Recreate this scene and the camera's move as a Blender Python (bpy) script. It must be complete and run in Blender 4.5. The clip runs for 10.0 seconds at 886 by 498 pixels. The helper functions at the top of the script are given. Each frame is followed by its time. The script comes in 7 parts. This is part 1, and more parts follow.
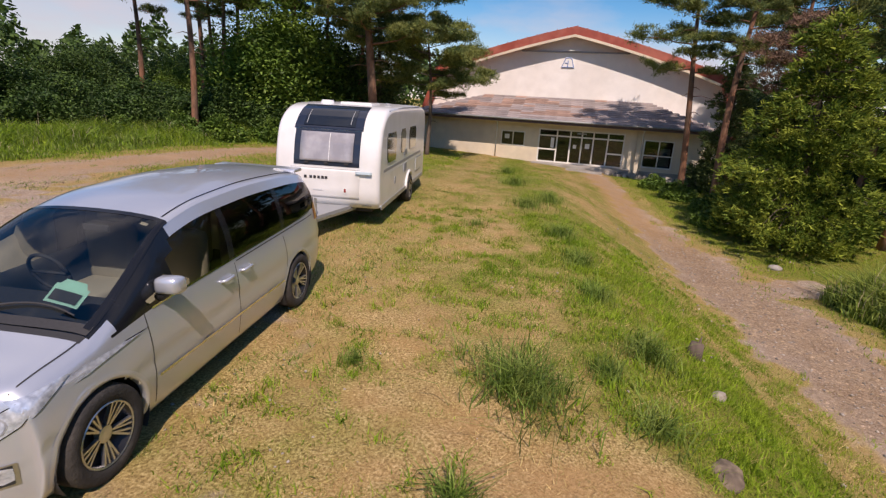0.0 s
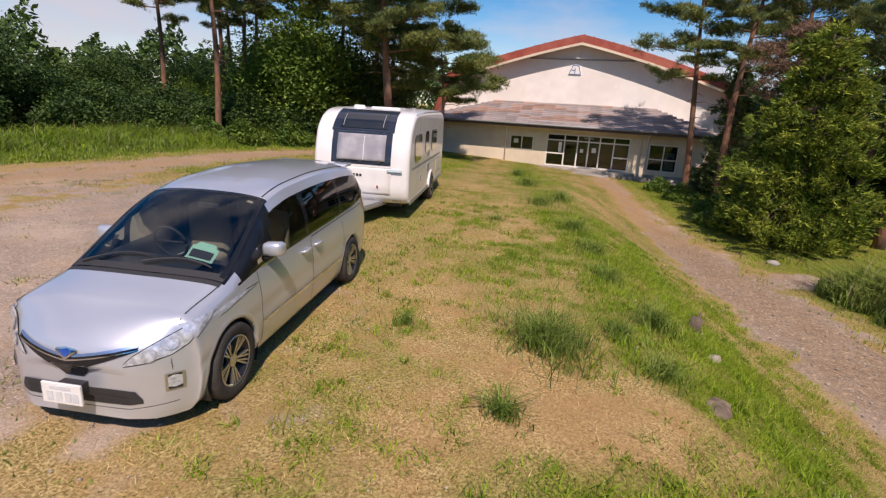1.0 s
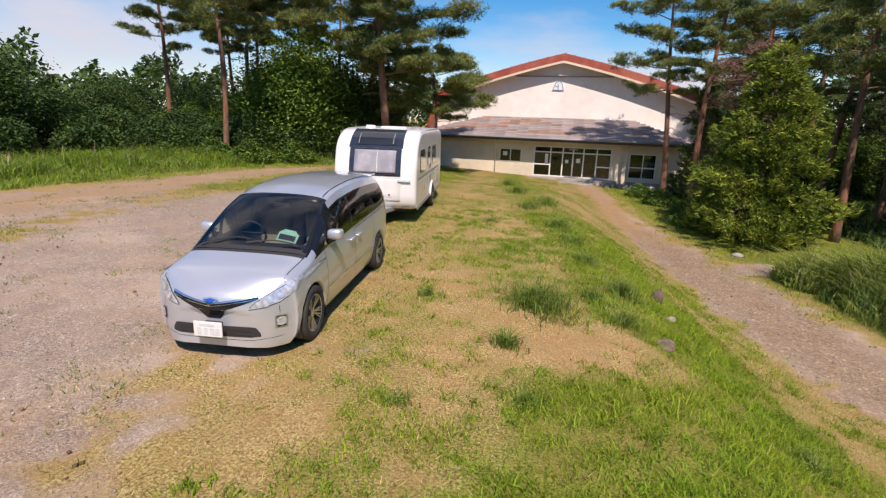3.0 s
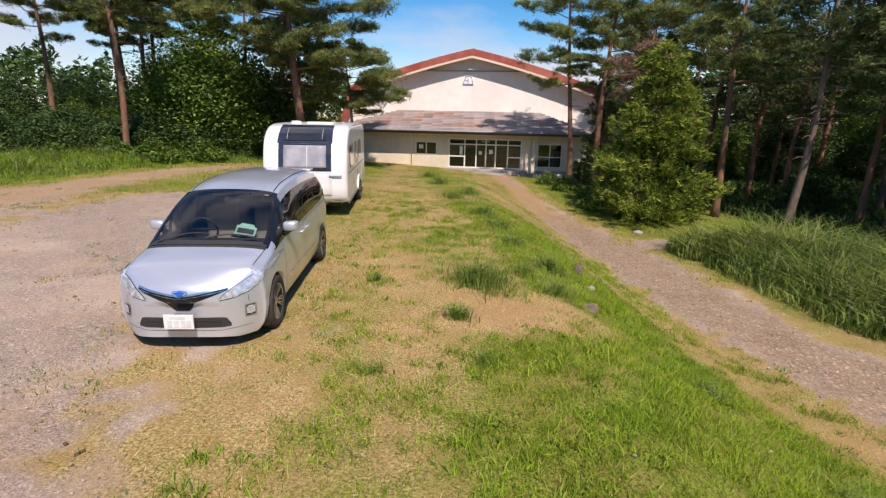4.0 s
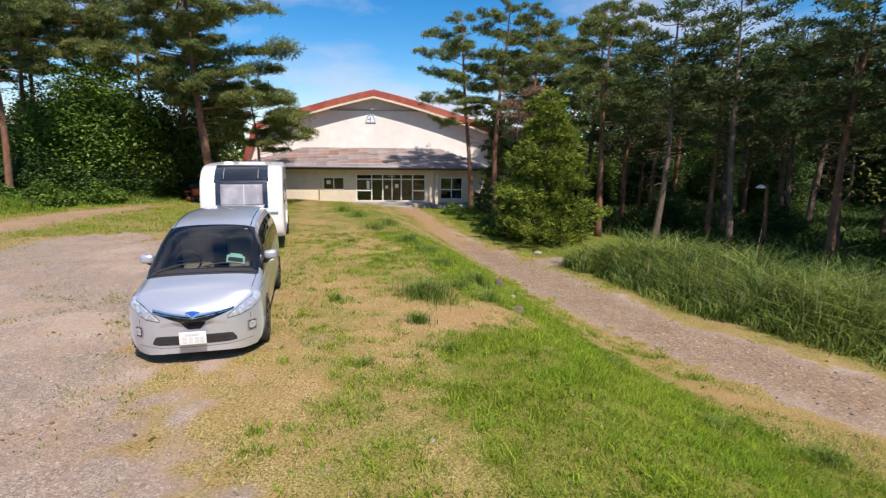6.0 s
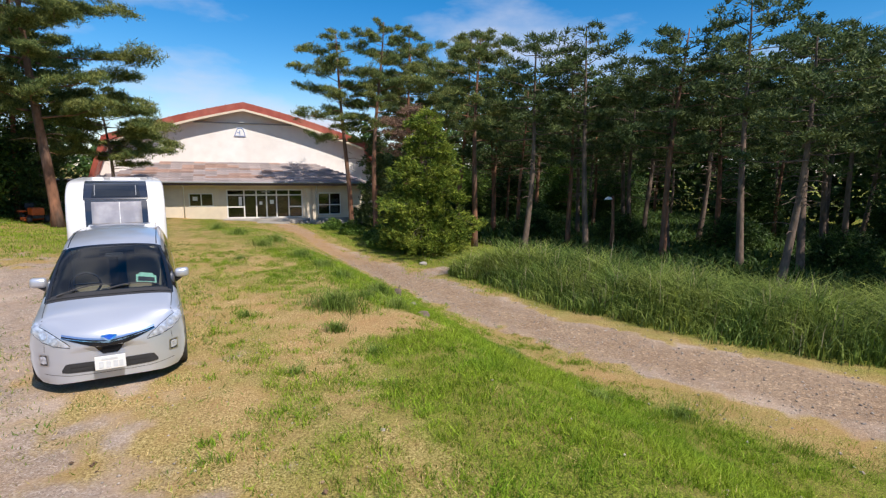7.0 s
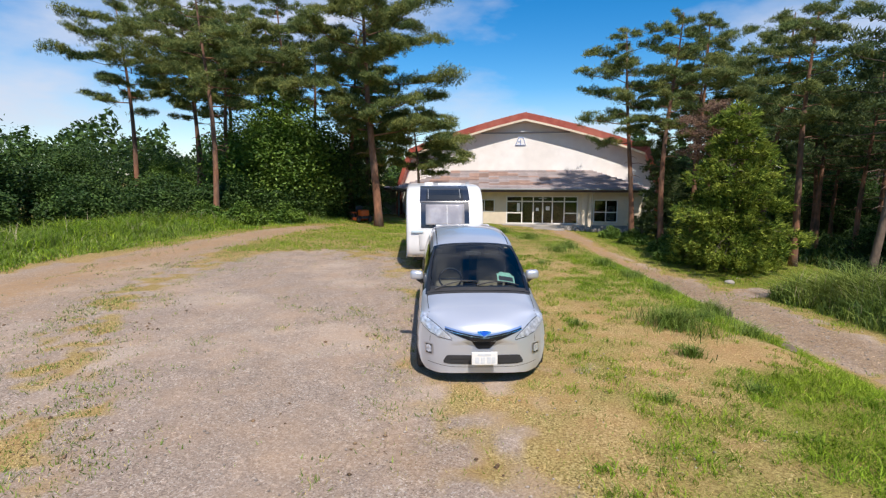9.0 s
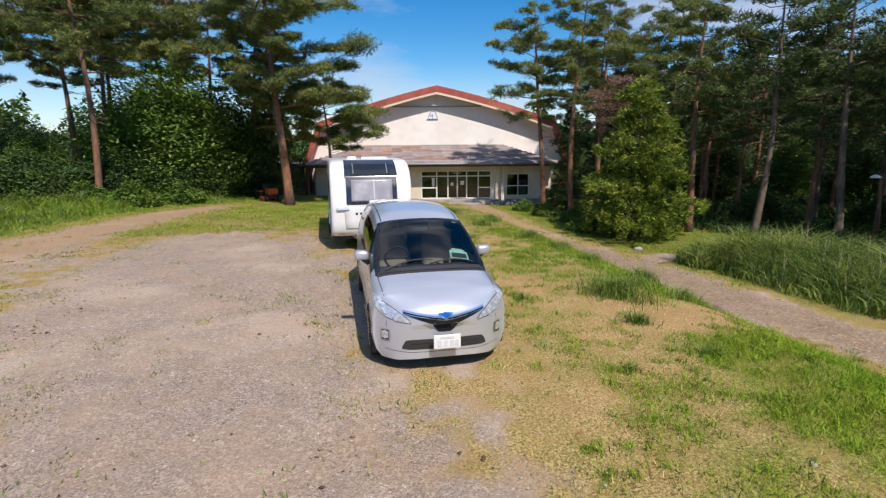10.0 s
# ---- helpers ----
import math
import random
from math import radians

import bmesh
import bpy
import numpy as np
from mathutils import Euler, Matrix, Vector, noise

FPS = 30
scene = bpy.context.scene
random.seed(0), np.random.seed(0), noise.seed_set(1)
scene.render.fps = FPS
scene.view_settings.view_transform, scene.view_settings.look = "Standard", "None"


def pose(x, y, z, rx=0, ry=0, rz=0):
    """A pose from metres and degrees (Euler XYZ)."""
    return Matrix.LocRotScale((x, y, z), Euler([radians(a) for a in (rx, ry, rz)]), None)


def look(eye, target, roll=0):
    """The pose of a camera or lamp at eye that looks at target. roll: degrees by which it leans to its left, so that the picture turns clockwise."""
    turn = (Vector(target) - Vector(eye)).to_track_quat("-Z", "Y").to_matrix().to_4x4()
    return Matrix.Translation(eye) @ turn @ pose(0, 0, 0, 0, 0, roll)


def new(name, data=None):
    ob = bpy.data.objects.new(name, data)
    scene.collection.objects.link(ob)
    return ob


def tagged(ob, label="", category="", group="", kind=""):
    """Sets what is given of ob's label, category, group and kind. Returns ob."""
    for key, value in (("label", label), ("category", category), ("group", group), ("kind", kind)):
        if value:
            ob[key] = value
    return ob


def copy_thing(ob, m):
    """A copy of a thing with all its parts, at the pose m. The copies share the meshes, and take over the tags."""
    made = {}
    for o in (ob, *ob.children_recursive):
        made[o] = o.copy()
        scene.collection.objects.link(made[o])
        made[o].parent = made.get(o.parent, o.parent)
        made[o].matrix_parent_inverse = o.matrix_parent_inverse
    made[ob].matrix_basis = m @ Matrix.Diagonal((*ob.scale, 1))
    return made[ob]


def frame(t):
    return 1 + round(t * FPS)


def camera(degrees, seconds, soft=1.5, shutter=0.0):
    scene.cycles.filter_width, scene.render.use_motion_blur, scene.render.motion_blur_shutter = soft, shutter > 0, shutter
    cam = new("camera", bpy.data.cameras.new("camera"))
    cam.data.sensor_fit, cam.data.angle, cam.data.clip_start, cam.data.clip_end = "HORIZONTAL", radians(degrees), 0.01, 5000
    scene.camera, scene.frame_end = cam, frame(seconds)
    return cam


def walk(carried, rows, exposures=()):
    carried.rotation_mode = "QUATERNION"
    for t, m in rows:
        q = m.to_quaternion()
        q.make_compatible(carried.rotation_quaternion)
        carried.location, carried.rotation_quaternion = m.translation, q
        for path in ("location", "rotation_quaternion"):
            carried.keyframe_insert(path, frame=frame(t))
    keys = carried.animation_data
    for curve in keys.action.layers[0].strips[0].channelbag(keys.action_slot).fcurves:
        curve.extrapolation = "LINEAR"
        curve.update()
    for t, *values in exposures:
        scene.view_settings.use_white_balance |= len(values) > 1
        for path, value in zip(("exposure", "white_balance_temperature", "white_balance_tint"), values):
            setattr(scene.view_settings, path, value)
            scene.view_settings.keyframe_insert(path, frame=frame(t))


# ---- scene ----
cam = camera(82.0, 10.0, soft=1.25, shutter=0.2)
PATH = [
    (0.0, 3.408, -2.553, 2.601, 73.557, -3.206, 8.883),
    (0.5, 3.302, -3.023, 2.618, 72.866, -3.145, 8.541),
    (1.0, 3.174, -3.65, 2.556, 74.164, -3.237, 9.411),
    (1.5, 3.18, -4.185, 2.601, 74.905, -2.149, 9.431),
    (2.0, 3.239, -4.631, 2.61, 75.276, -2.291, 11.575),
    (3.5, 2.972, -5.859, 2.628, 75.994, -1.618, 3.564),
    (4.0, 2.712, -6.138, 2.622, 75.467, -1.165, -1.956),
    (4.5, 2.485, -6.436, 2.621, 75.466, -0.308, -5.024),
    (5.0, 2.314, -6.849, 2.668, 75.98, 0.067, -6.063),
    (6.5, 1.203, -7.816, 2.746, 80.944, -0.68, -21.613),
    (7.0, 0.782, -7.933, 2.753, 81.111, -0.715, -28.347),
    (7.5, 0.529, -7.556, 2.627, 81.617, -0.092, -18.0),
    (8.0, 0.083, -7.099, 2.543, 81.629, -0.132, -4.604),
    (8.5, -0.22, -7.049, 2.591, 82.178, 0.114, -1.062),
    (9.0, -0.498, -6.878, 2.622, 81.861, 0.067, -0.497),
    (9.5, -0.768, -6.573, 2.605, 80.142, -0.052, -4.628),
    (10.0, -1.024, -6.327, 2.55, 79.171, 0.491, -10.958),
]
walk(cam, [(t, pose(x, y, z, rx, ry, rz)) for t, x, y, z, rx, ry, rz in PATH],
     [(0, -0.12, 7000, 21), (2, 0.02, 6950, 19), (4.5, 0.14, 6750, 15), (6.5, 0.18, 6500, 12), (8.5, 0.18, 6350, 9), (10, 0.06, 6450, 11)])

# ---- world and sun ----
SUN_AZ, SUN_EL = math.atan2(-1.6, 0.42), radians(52)
SUN_DIR = Vector((math.cos(SUN_AZ) * math.cos(SUN_EL), math.sin(SUN_AZ) * math.cos(SUN_EL), math.sin(SUN_EL)))


def build_world():
    w = bpy.data.worlds.new("sky")
    scene.world = w
    w.use_nodes = True
    nt = w.node_tree
    nt.nodes.clear()
    out = nt.nodes.new("ShaderNodeOutputWorld")
    bg = nt.nodes.new("ShaderNodeBackground")
    sky = nt.nodes.new("ShaderNodeTexSky")
    sky.sky_type = "NISHITA"
    sky.sun_disc = False
    sky.sun_elevation = SUN_EL
    sky.sun_rotation = math.pi / 2 - SUN_AZ
    sky.air_density, sky.dust_density, sky.ozone_density = 1.0, 0.0, 3.2
    tc = nt.nodes.new("ShaderNodeTexCoord")
    mp = nt.nodes.new("ShaderNodeMapping")
    mp.inputs["Scale"].default_value = (1.0, 1.0, 2.6)
    mp.inputs["Location"].default_value = (0.35, 0.2, 0.1)
    low = nt.nodes.new("ShaderNodeSeparateXYZ")
    haze = nt.nodes.new("ShaderNodeMapRange")
    haze.inputs["From Min"].default_value, haze.inputs["From Max"].default_value = 0.0, 0.16
    haze.inputs["To Min"].default_value, haze.inputs["To Max"].default_value = 0.55, 0.0
    more = nt.nodes.new("ShaderNodeMath")
    more.use_clamp = True
    n1 = nt.nodes.new("ShaderNodeTexNoise")
    n1.inputs["Scale"].default_value = 2.1
    n1.inputs["Detail"].default_value = 9
    n1.inputs["Roughness"].default_value = 0.52
    rp = nt.nodes.new("ShaderNodeValToRGB")
    rp.color_ramp.elements[0].position = 0.47
    rp.color_ramp.elements[1].position = 0.66
    mix = nt.nodes.new("ShaderNodeMixRGB")
    mix.inputs[2].default_value = (6.2, 6.4, 7.3, 1)
    k = nt.nodes.new("ShaderNodeMath")
    k.operation = "MULTIPLY"
    k.inputs[1].default_value = 0.9
    ln = nt.links.new
    ln(tc.outputs["Generated"], mp.inputs["Vector"])
    ln(mp.outputs[0], n1.inputs["Vector"])
    ln(n1.outputs["Fac"], rp.inputs[0])
    ln(rp.outputs[0], k.inputs[0])
    ln(tc.outputs["Generated"], low.inputs[0])
    ln(low.outputs["Z"], haze.inputs[0])
    ln(haze.outputs[0], more.inputs[0])
    ln(k.outputs[0], more.inputs[1])
    ln(more.outputs[0], mix.inputs[0])
    sat = nt.nodes.new("ShaderNodeHueSaturation")
    sat.inputs["Saturation"].default_value = 1.45
    sat.inputs["Value"].default_value = 1.2
    ln(sky.outputs[0], sat.inputs["Color"])
    ln(sat.outputs[0], mix.inputs[1])
    ln(mix.outputs[0], bg.inputs[0])
    bg.inputs[1].default_value = 0.105
    ln(bg.outputs[0], out.inputs[0])
    sun = new("sun", bpy.data.lights.new("sun", "SUN"))
    sun.data.energy = 5.0
    sun.data.angle = radians(0.53)
    sun.data.color = (1.0, 0.89, 0.79)
    sun.matrix_world = look(SUN_DIR * 60, (0, 0, 0))


build_world()

# ---- materials ----
def mat(name, color, rough=0.6, metal=0.0, vary=0.12, scale=6.0, bump=0.0, bump_scale=40.0, second=None, second_scale=1.5,
        coat=0.0, spec=0.5, island=0.0, obj_random=0.0, translucent=0.0, stretch=(1, 1, 1)):
    m = bpy.data.materials.new(name)
    m.use_nodes = True
    nt = m.node_tree
    nd, ln = nt.nodes, nt.links.new
    bs = nd["Principled BSDF"]
    bs.inputs["Roughness"].default_value = rough
    bs.inputs["Metallic"].default_value = metal
    bs.inputs["Coat Weight"].default_value = coat
    bs.inputs["Coat Roughness"].default_value = 0.06
    bs.inputs["Specular IOR Level"].default_value = spec
    geo = nd.new("ShaderNodeNewGeometry")
    tc = nd.new("ShaderNodeTexCoord")
    mp = nd.new("ShaderNodeMapping")
    mp.inputs["Scale"].default_value = stretch
    ln(tc.outputs["Object"], mp.inputs["Vector"])
    n1 = nd.new("ShaderNodeTexNoise")
    n1.inputs["Scale"].default_value = scale
    n1.inputs["Detail"].default_value = 6
    ln(mp.outputs[0], n1.inputs["Vector"])
    n2 = nd.new("ShaderNodeTexNoise")
    n2.inputs["Scale"].default_value = second_scale
    n2.inputs["Detail"].default_value = 4
    ln(mp.outputs[0], n2.inputs["Vector"])
    base = nd.new("ShaderNodeMixRGB")
    base.inputs[1].default_value = (*color, 1)
    base.inputs[2].default_value = (*(second or color), 1)
    rp = nd.new("ShaderNodeValToRGB")
    rp.color_ramp.elements[0].position, rp.color_ramp.elements[1].position = 0.42, 0.62
    ln(n2.outputs["Fac"], rp.inputs[0])
    ln(rp.outputs[0], base.inputs[0])
    mr = nd.new("ShaderNodeMapRange")
    mr.inputs["From Min"].default_value, mr.inputs["From Max"].default_value = 0.25, 0.75
    mr.inputs["To Min"].default_value, mr.inputs["To Max"].default_value = 1 - vary, 1 + vary
    ln(n1.outputs["Fac"], mr.inputs[0])
    val = mr.outputs[0]

    def times_random(socket, amount, val):
        r = nd.new("ShaderNodeMapRange")
        r.inputs["To Min"].default_value, r.inputs["To Max"].default_value = 1 - amount, 1 + amount
        ln(socket, r.inputs[0])
        k = nd.new("ShaderNodeMath")
        k.operation = "MULTIPLY"
        ln(val, k.inputs[0])
        ln(r.outputs[0], k.inputs[1])
        return k.outputs[0]
    if island:
        val = times_random(geo.outputs["Random Per Island"], island, val)
        isl = nd.new("ShaderNodeMath")
        isl.operation = "ADD"
        ln(rp.outputs[0], isl.inputs[0])
        sub = nd.new("ShaderNodeMath")
        sub.operation = "SUBTRACT"
        ln(geo.outputs["Random Per Island"], sub.inputs[0])
        sub.inputs[1].default_value = 0.5
        ln(sub.outputs[0], isl.inputs[1])
        isl.use_clamp = True
        ln(isl.outputs[0], base.inputs[0])
    if obj_random:
        oi = nd.new("ShaderNodeObjectInfo")
        val = times_random(oi.outputs["Random"], obj_random, val)
    hsv = nd.new("ShaderNodeHueSaturation")
    ln(base.outputs[0], hsv.inputs["Color"])
    ln(val, hsv.inputs["Value"])
    ln(hsv.outputs[0], bs.inputs["Base Color"])
    if bump:
        nb = nd.new("ShaderNodeTexNoise")
        nb.inputs["Scale"].default_value = bump_scale
        nb.inputs["Detail"].default_value = 5
        ln(mp.outputs[0], nb.inputs["Vector"])
        bp = nd.new("ShaderNodeBump")
        bp.inputs["Strength"].default_value = bump
        bp.inputs["Distance"].default_value = 0.02
        ln(nb.outputs["Fac"], bp.inputs["Height"])
        ln(bp.outputs[0], bs.inputs["Normal"])
    if translucent:
        tr = nd.new("ShaderNodeBsdfTranslucent")
        ln(hsv.outputs[0], tr.inputs["Color"])
        mx = nd.new("ShaderNodeMixShader")
        mx.inputs[0].default_value = translucent
        ln(bs.outputs[0], mx.inputs[1])
        ln(tr.outputs[0], mx.inputs[2])
        ln(mx.outputs[0], nd["Material Output"].inputs["Surface"])
    return m


def glass(name, tint, gloss_rough=0.02, extra=0.0):
    m = bpy.data.materials.new(name)
    m.use_nodes = True
    nt = m.node_tree
    nd, ln = nt.nodes, nt.links.new
    tr = nd.new("ShaderNodeBsdfTransparent")
    tr.inputs[0].default_value = (*tint, 1)
    gl = nd.new("ShaderNodeBsdfGlossy")
    gl.inputs["Roughness"].default_value = gloss_rough
    fr = nd.new("ShaderNodeFresnel")
    fr.inputs[0].default_value = 1.5
    mx = nd.new("ShaderNodeMixShader")
    ad = nd.new("ShaderNodeMath")
    ad.operation = "ADD"
    ad.inputs[1].default_value = extra
    ln(fr.outputs[0], ad.inputs[0])
    ln(ad.outputs[0], mx.inputs[0])
    ln(tr.outputs[0], mx.inputs[1])
    ln(gl.outputs[0], mx.inputs[2])
    ln(mx.outputs[0], nd["Material Output"].inputs["Surface"])
    return m


M_PAINT = mat("silver_paint", (0.61, 0.645, 0.71), 0.30, 0.54, 0.03, 300, coat=0.8)
M_BLACK = mat("black_gloss", (0.012, 0.013, 0.016), 0.12, 0, 0.1, 20)
M_PLASTIC = mat("black_plastic", (0.03, 0.03, 0.032), 0.6, 0, 0.2, 60)
M_RUBBER = mat("tyre_rubber", (0.022, 0.022, 0.023), 0.85, 0, 0.3, 20, bump=0.4, bump_scale=60, second=(0.05, 0.045, 0.04))
M_CHROME = mat("chrome", (0.78, 0.79, 0.80), 0.12, 1.0, 0.04, 30)
M_BROW = mat("blue_tinted_chrome", (0.22, 0.34, 0.60), 0.38, 0.7, 0.05, 30)
M_RIM = mat("machined_alloy", (0.62, 0.62, 0.63), 0.28, 0.9, 0.08, 40)
M_RIMDARK = mat("dark_alloy", (0.03, 0.03, 0.033), 0.35, 0.5, 0.2, 20)
M_SCREEN = glass("windscreen_glass", (0.38, 0.45, 0.47), 0.02, 0.05)
M_SIDEGLASS = glass("side_glass", (0.40, 0.43, 0.40), 0.02, 0.02)
M_PRIVACY = glass("privacy_glass", (0.03, 0.03, 0.033), 0.02, 0.02)
M_LAMP = mat("clear_lamp", (0.60, 0.645, 0.72), 0.14, 0.4, 0.5, 26, coat=1.0)
M_RED = mat("red_lamp", (0.30, 0.012, 0.012), 0.12, 0, 0.1, 30, coat=1.0)
M_BLUE = mat("blue_chrome", (0.03, 0.13, 0.62), 0.15, 0.5, 0.1, 30, coat=1.0)
M_PLATE = mat("plate_white", (0.78, 0.78, 0.76), 0.45, 0, 0.04, 20)
M_PLATEBAR = mat("plate_marks", (0.62, 0.65, 0.67), 0.5, 0, 0.1, 20)
M_BAR = mat("plate_bars", (0.67, 0.69, 0.70), 0.5, 0, 0.1, 20)
M_BEIGE = mat("beige_cloth", (0.50, 0.44, 0.34), 0.9, 0, 0.12, 60, bump=0.2, bump_scale=300)
M_DASH = mat("dash_grey", (0.05, 0.05, 0.055), 0.7, 0, 0.2, 40)
M_MINT = mat("mint_card", (0.40, 0.72, 0.60), 0.6, 0, 0.05, 20)
M_CARAVAN = mat("caravan_white", (0.80, 0.80, 0.79), 0.28, 0, 0.03, 3, coat=0.5, second=(0.74, 0.74, 0.72), second_scale=2.0)
M_NAVY = mat("navy_panel", (0.022, 0.028, 0.045), 0.18, 0, 0.15, 4, coat=0.6)
M_CVGLASS = mat("acrylic_window", (0.32, 0.31, 0.33), 0.10, 0, 0.10, 3, coat=1.0, second=(0.40, 0.39, 0.41), second_scale=3)
M_CVDARK = mat("dark_acrylic", (0.02, 0.022, 0.024), 0.06, 0, 0.2, 5, coat=1.0)
M_GREY = mat("grey_plastic", (0.30, 0.31, 0.32), 0.5, 0, 0.1, 30)
M_GALV = mat("galvanised_steel", (0.46, 0.47, 0.48), 0.45, 0.8, 0.2, 14)
M_CREAM = mat("cream_render", (0.74, 0.65, 0.50), 0.85, 0, 0.06, 2.5, bump=0.15, bump_scale=70, second=(0.66, 0.57, 0.44), second_scale=0.5)
M_WHITEWALL = mat("white_render", (0.86, 0.835, 0.80), 0.85, 0, 0.05, 2.0, bump=0.12, bump_scale=60, second=(0.80, 0.765, 0.72), second_scale=0.35)
M_REDROOF = mat("red_metal_roof", (0.34, 0.075, 0.05), 0.5, 0, 0.14, 3, bump=0.1, bump_scale=20, second=(0.42, 0.13, 0.09), second_scale=0.8)
M_SHINGLE = mat("slate_shingle", (0.27, 0.235, 0.23), 0.72, 0, 0.25, 5, bump=0.3, bump_scale=40, second=(0.32, 0.23, 0.20), second_scale=0.4, obj_random=0.22)
M_SHINGLE_RED = mat("worn_red_shingle", (0.29, 0.19, 0.15), 0.75, 0, 0.3, 5, bump=0.3, bump_scale=40, second=(0.30, 0.215, 0.18), second_scale=0.5, obj_random=0.3)
M_FASCIA = mat("dark_fascia", (0.09, 0.055, 0.05), 0.6, 0, 0.2, 6)
M_SOFFIT = mat("brown_soffit", (0.14, 0.10, 0.08), 0.8, 0, 0.2, 6)
M_ALU = mat("aluminium_frame", (0.74, 0.72, 0.67), 0.5, 0.0, 0.08, 14)
M_ROOMGLASS = glass("building_glass", (0.55, 0.60, 0.60), 0.02, 0.04)
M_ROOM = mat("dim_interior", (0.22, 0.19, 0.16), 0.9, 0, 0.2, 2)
M_CONCRETE = mat("concrete", (0.38, 0.36, 0.33), 0.9, 0, 0.2, 6, bump=0.5, bump_scale=30, second=(0.28, 0.26, 0.23), second_scale=1.5)
M_STONE = mat("field_stone", (0.34, 0.31, 0.28), 0.9, 0, 0.25, 8, bump=0.8, bump_scale=16, second=(0.22, 0.21, 0.18), second_scale=2.5, obj_random=0.25)
M_PAPER = mat("white_paper", (0.80, 0.80, 0.78), 0.8, 0, 0.03, 10)
M_LOGOBLUE = mat("blue_paint", (0.16, 0.26, 0.52), 0.6, 0, 0.1, 10)
M_ORANGE = mat("orange_paint", (0.62, 0.12, 0.02), 0.45, 0, 0.15, 10)
M_BARK = mat("red_pine_bark", (0.24, 0.115, 0.065), 0.95, 0, 0.4, 9, bump=1.0, bump_scale=13, second=(0.11, 0.075, 0.055), second_scale=1.6, stretch=(1, 1, 0.35))
M_BARKGREY = mat("grey_bark", (0.17, 0.125, 0.095), 0.95, 0, 0.4, 9, bump=1.0, bump_scale=14, second=(0.09, 0.07, 0.055), second_scale=1.4, stretch=(1, 1, 0.35))
M_NEEDLE = mat("pine_needles", (0.105, 0.158, 0.048), 0.65, 0, 0.2, 2, second=(0.22, 0.24, 0.068), second_scale=0.8, island=0.45, translucent=0.22, spec=0.25)
M_NEEDLEDARK = mat("dark_pine_needles", (0.062, 0.105, 0.038), 0.65, 0, 0.2, 2, second=(0.12, 0.155, 0.048), second_scale=0.8, island=0.45, translucent=0.2, spec=0.25)
M_CYPRESS = mat("cypress_spray", (0.10, 0.165, 0.022), 0.7, 0, 0.3, 2.5, second=(0.26, 0.31, 0.045), second_scale=1.5, island=0.45, translucent=0.25, spec=0.2)
M_DEAD = mat("dead_twigs", (0.22, 0.13, 0.085), 0.95, 0, 0.3, 3, second=(0.15, 0.10, 0.07), island=0.4)
M_LEAF = mat("broad_leaves", (0.085, 0.165, 0.026), 0.55, 0, 0.3, 1.5, second=(0.15, 0.235, 0.036), second_scale=0.7, island=0.45, translucent=0.3, spec=0.3)
M_LEAFDARK = mat("dark_leaves", (0.036, 0.080, 0.018), 0.6, 0, 0.3, 1.5, second=(0.075, 0.13, 0.026), second_scale=0.7, island=0.45, translucent=0.25, spec=0.3)
M_GRASS = mat("lawn_blades", (0.38, 0.35, 0.09), 0.7, 0, 0.2, 0.8, second=(0.64, 0.49, 0.23), second_scale=0.45, island=0.4, translucent=0.3, spec=0.2)
M_GREEN = mat("green_blades", (0.17, 0.29, 0.016), 0.65, 0, 0.2, 1.2, second=(0.25, 0.345, 0.025), second_scale=0.7, island=0.4, translucent=0.3, spec=0.25)
M_TUFT = mat("tuft_blades", (0.13, 0.22, 0.030), 0.6, 0, 0.2, 1.2, second=(0.22, 0.29, 0.06), second_scale=3, island=0.45, translucent=0.3, spec=0.3)
M_HANDLE = mat("pale_blue_plastic", (0.52, 0.64, 0.70), 0.4, 0, 0.05, 20)
M_REED = mat("reed_blades", (0.105, 0.18, 0.032), 0.6, 0, 0.25, 0.8, second=(0.25, 0.31, 0.065), second_scale=0.6, island=0.45, translucent=0.3, spec=0.3)
M_PEBBLE = mat("pebble", (0.46, 0.40, 0.34), 0.9, 0, 0.2, 30, second=(0.26, 0.22, 0.18), second_scale=3, island=0.5)
M_CLOD = mat("brown_clods", (0.17, 0.105, 0.06), 0.95, 0, 0.3, 20, second=(0.27, 0.19, 0.11), second_scale=3, island=0.5)
M_STRAW = mat("straw_stems", (0.42, 0.36, 0.22), 0.8, 0, 0.2, 2, island=0.3)


# ---- building helpers ----
def part(name, bm, material, parent=None, label="", smooth=False):
    me = bpy.data.meshes.new(name)
    bmesh.ops.recalc_face_normals(bm, faces=bm.faces)
    bm.to_mesh(me)
    bm.free()
    if smooth:
        me.polygons.foreach_set("use_smooth", [True] * len(me.polygons))
    me.materials.append(material)
    ob = new(name, me)
    if parent is not None:
        ob.parent = parent
    if label:
        ob["label"] = label
    return ob


def thing(name, label, category, m=None, group="", kind=""):
    ob = new(name)
    ob.empty_display_size = 0.2
    if m is not None:
        ob.matrix_world = m
    return tagged(ob, label, category, group, kind)


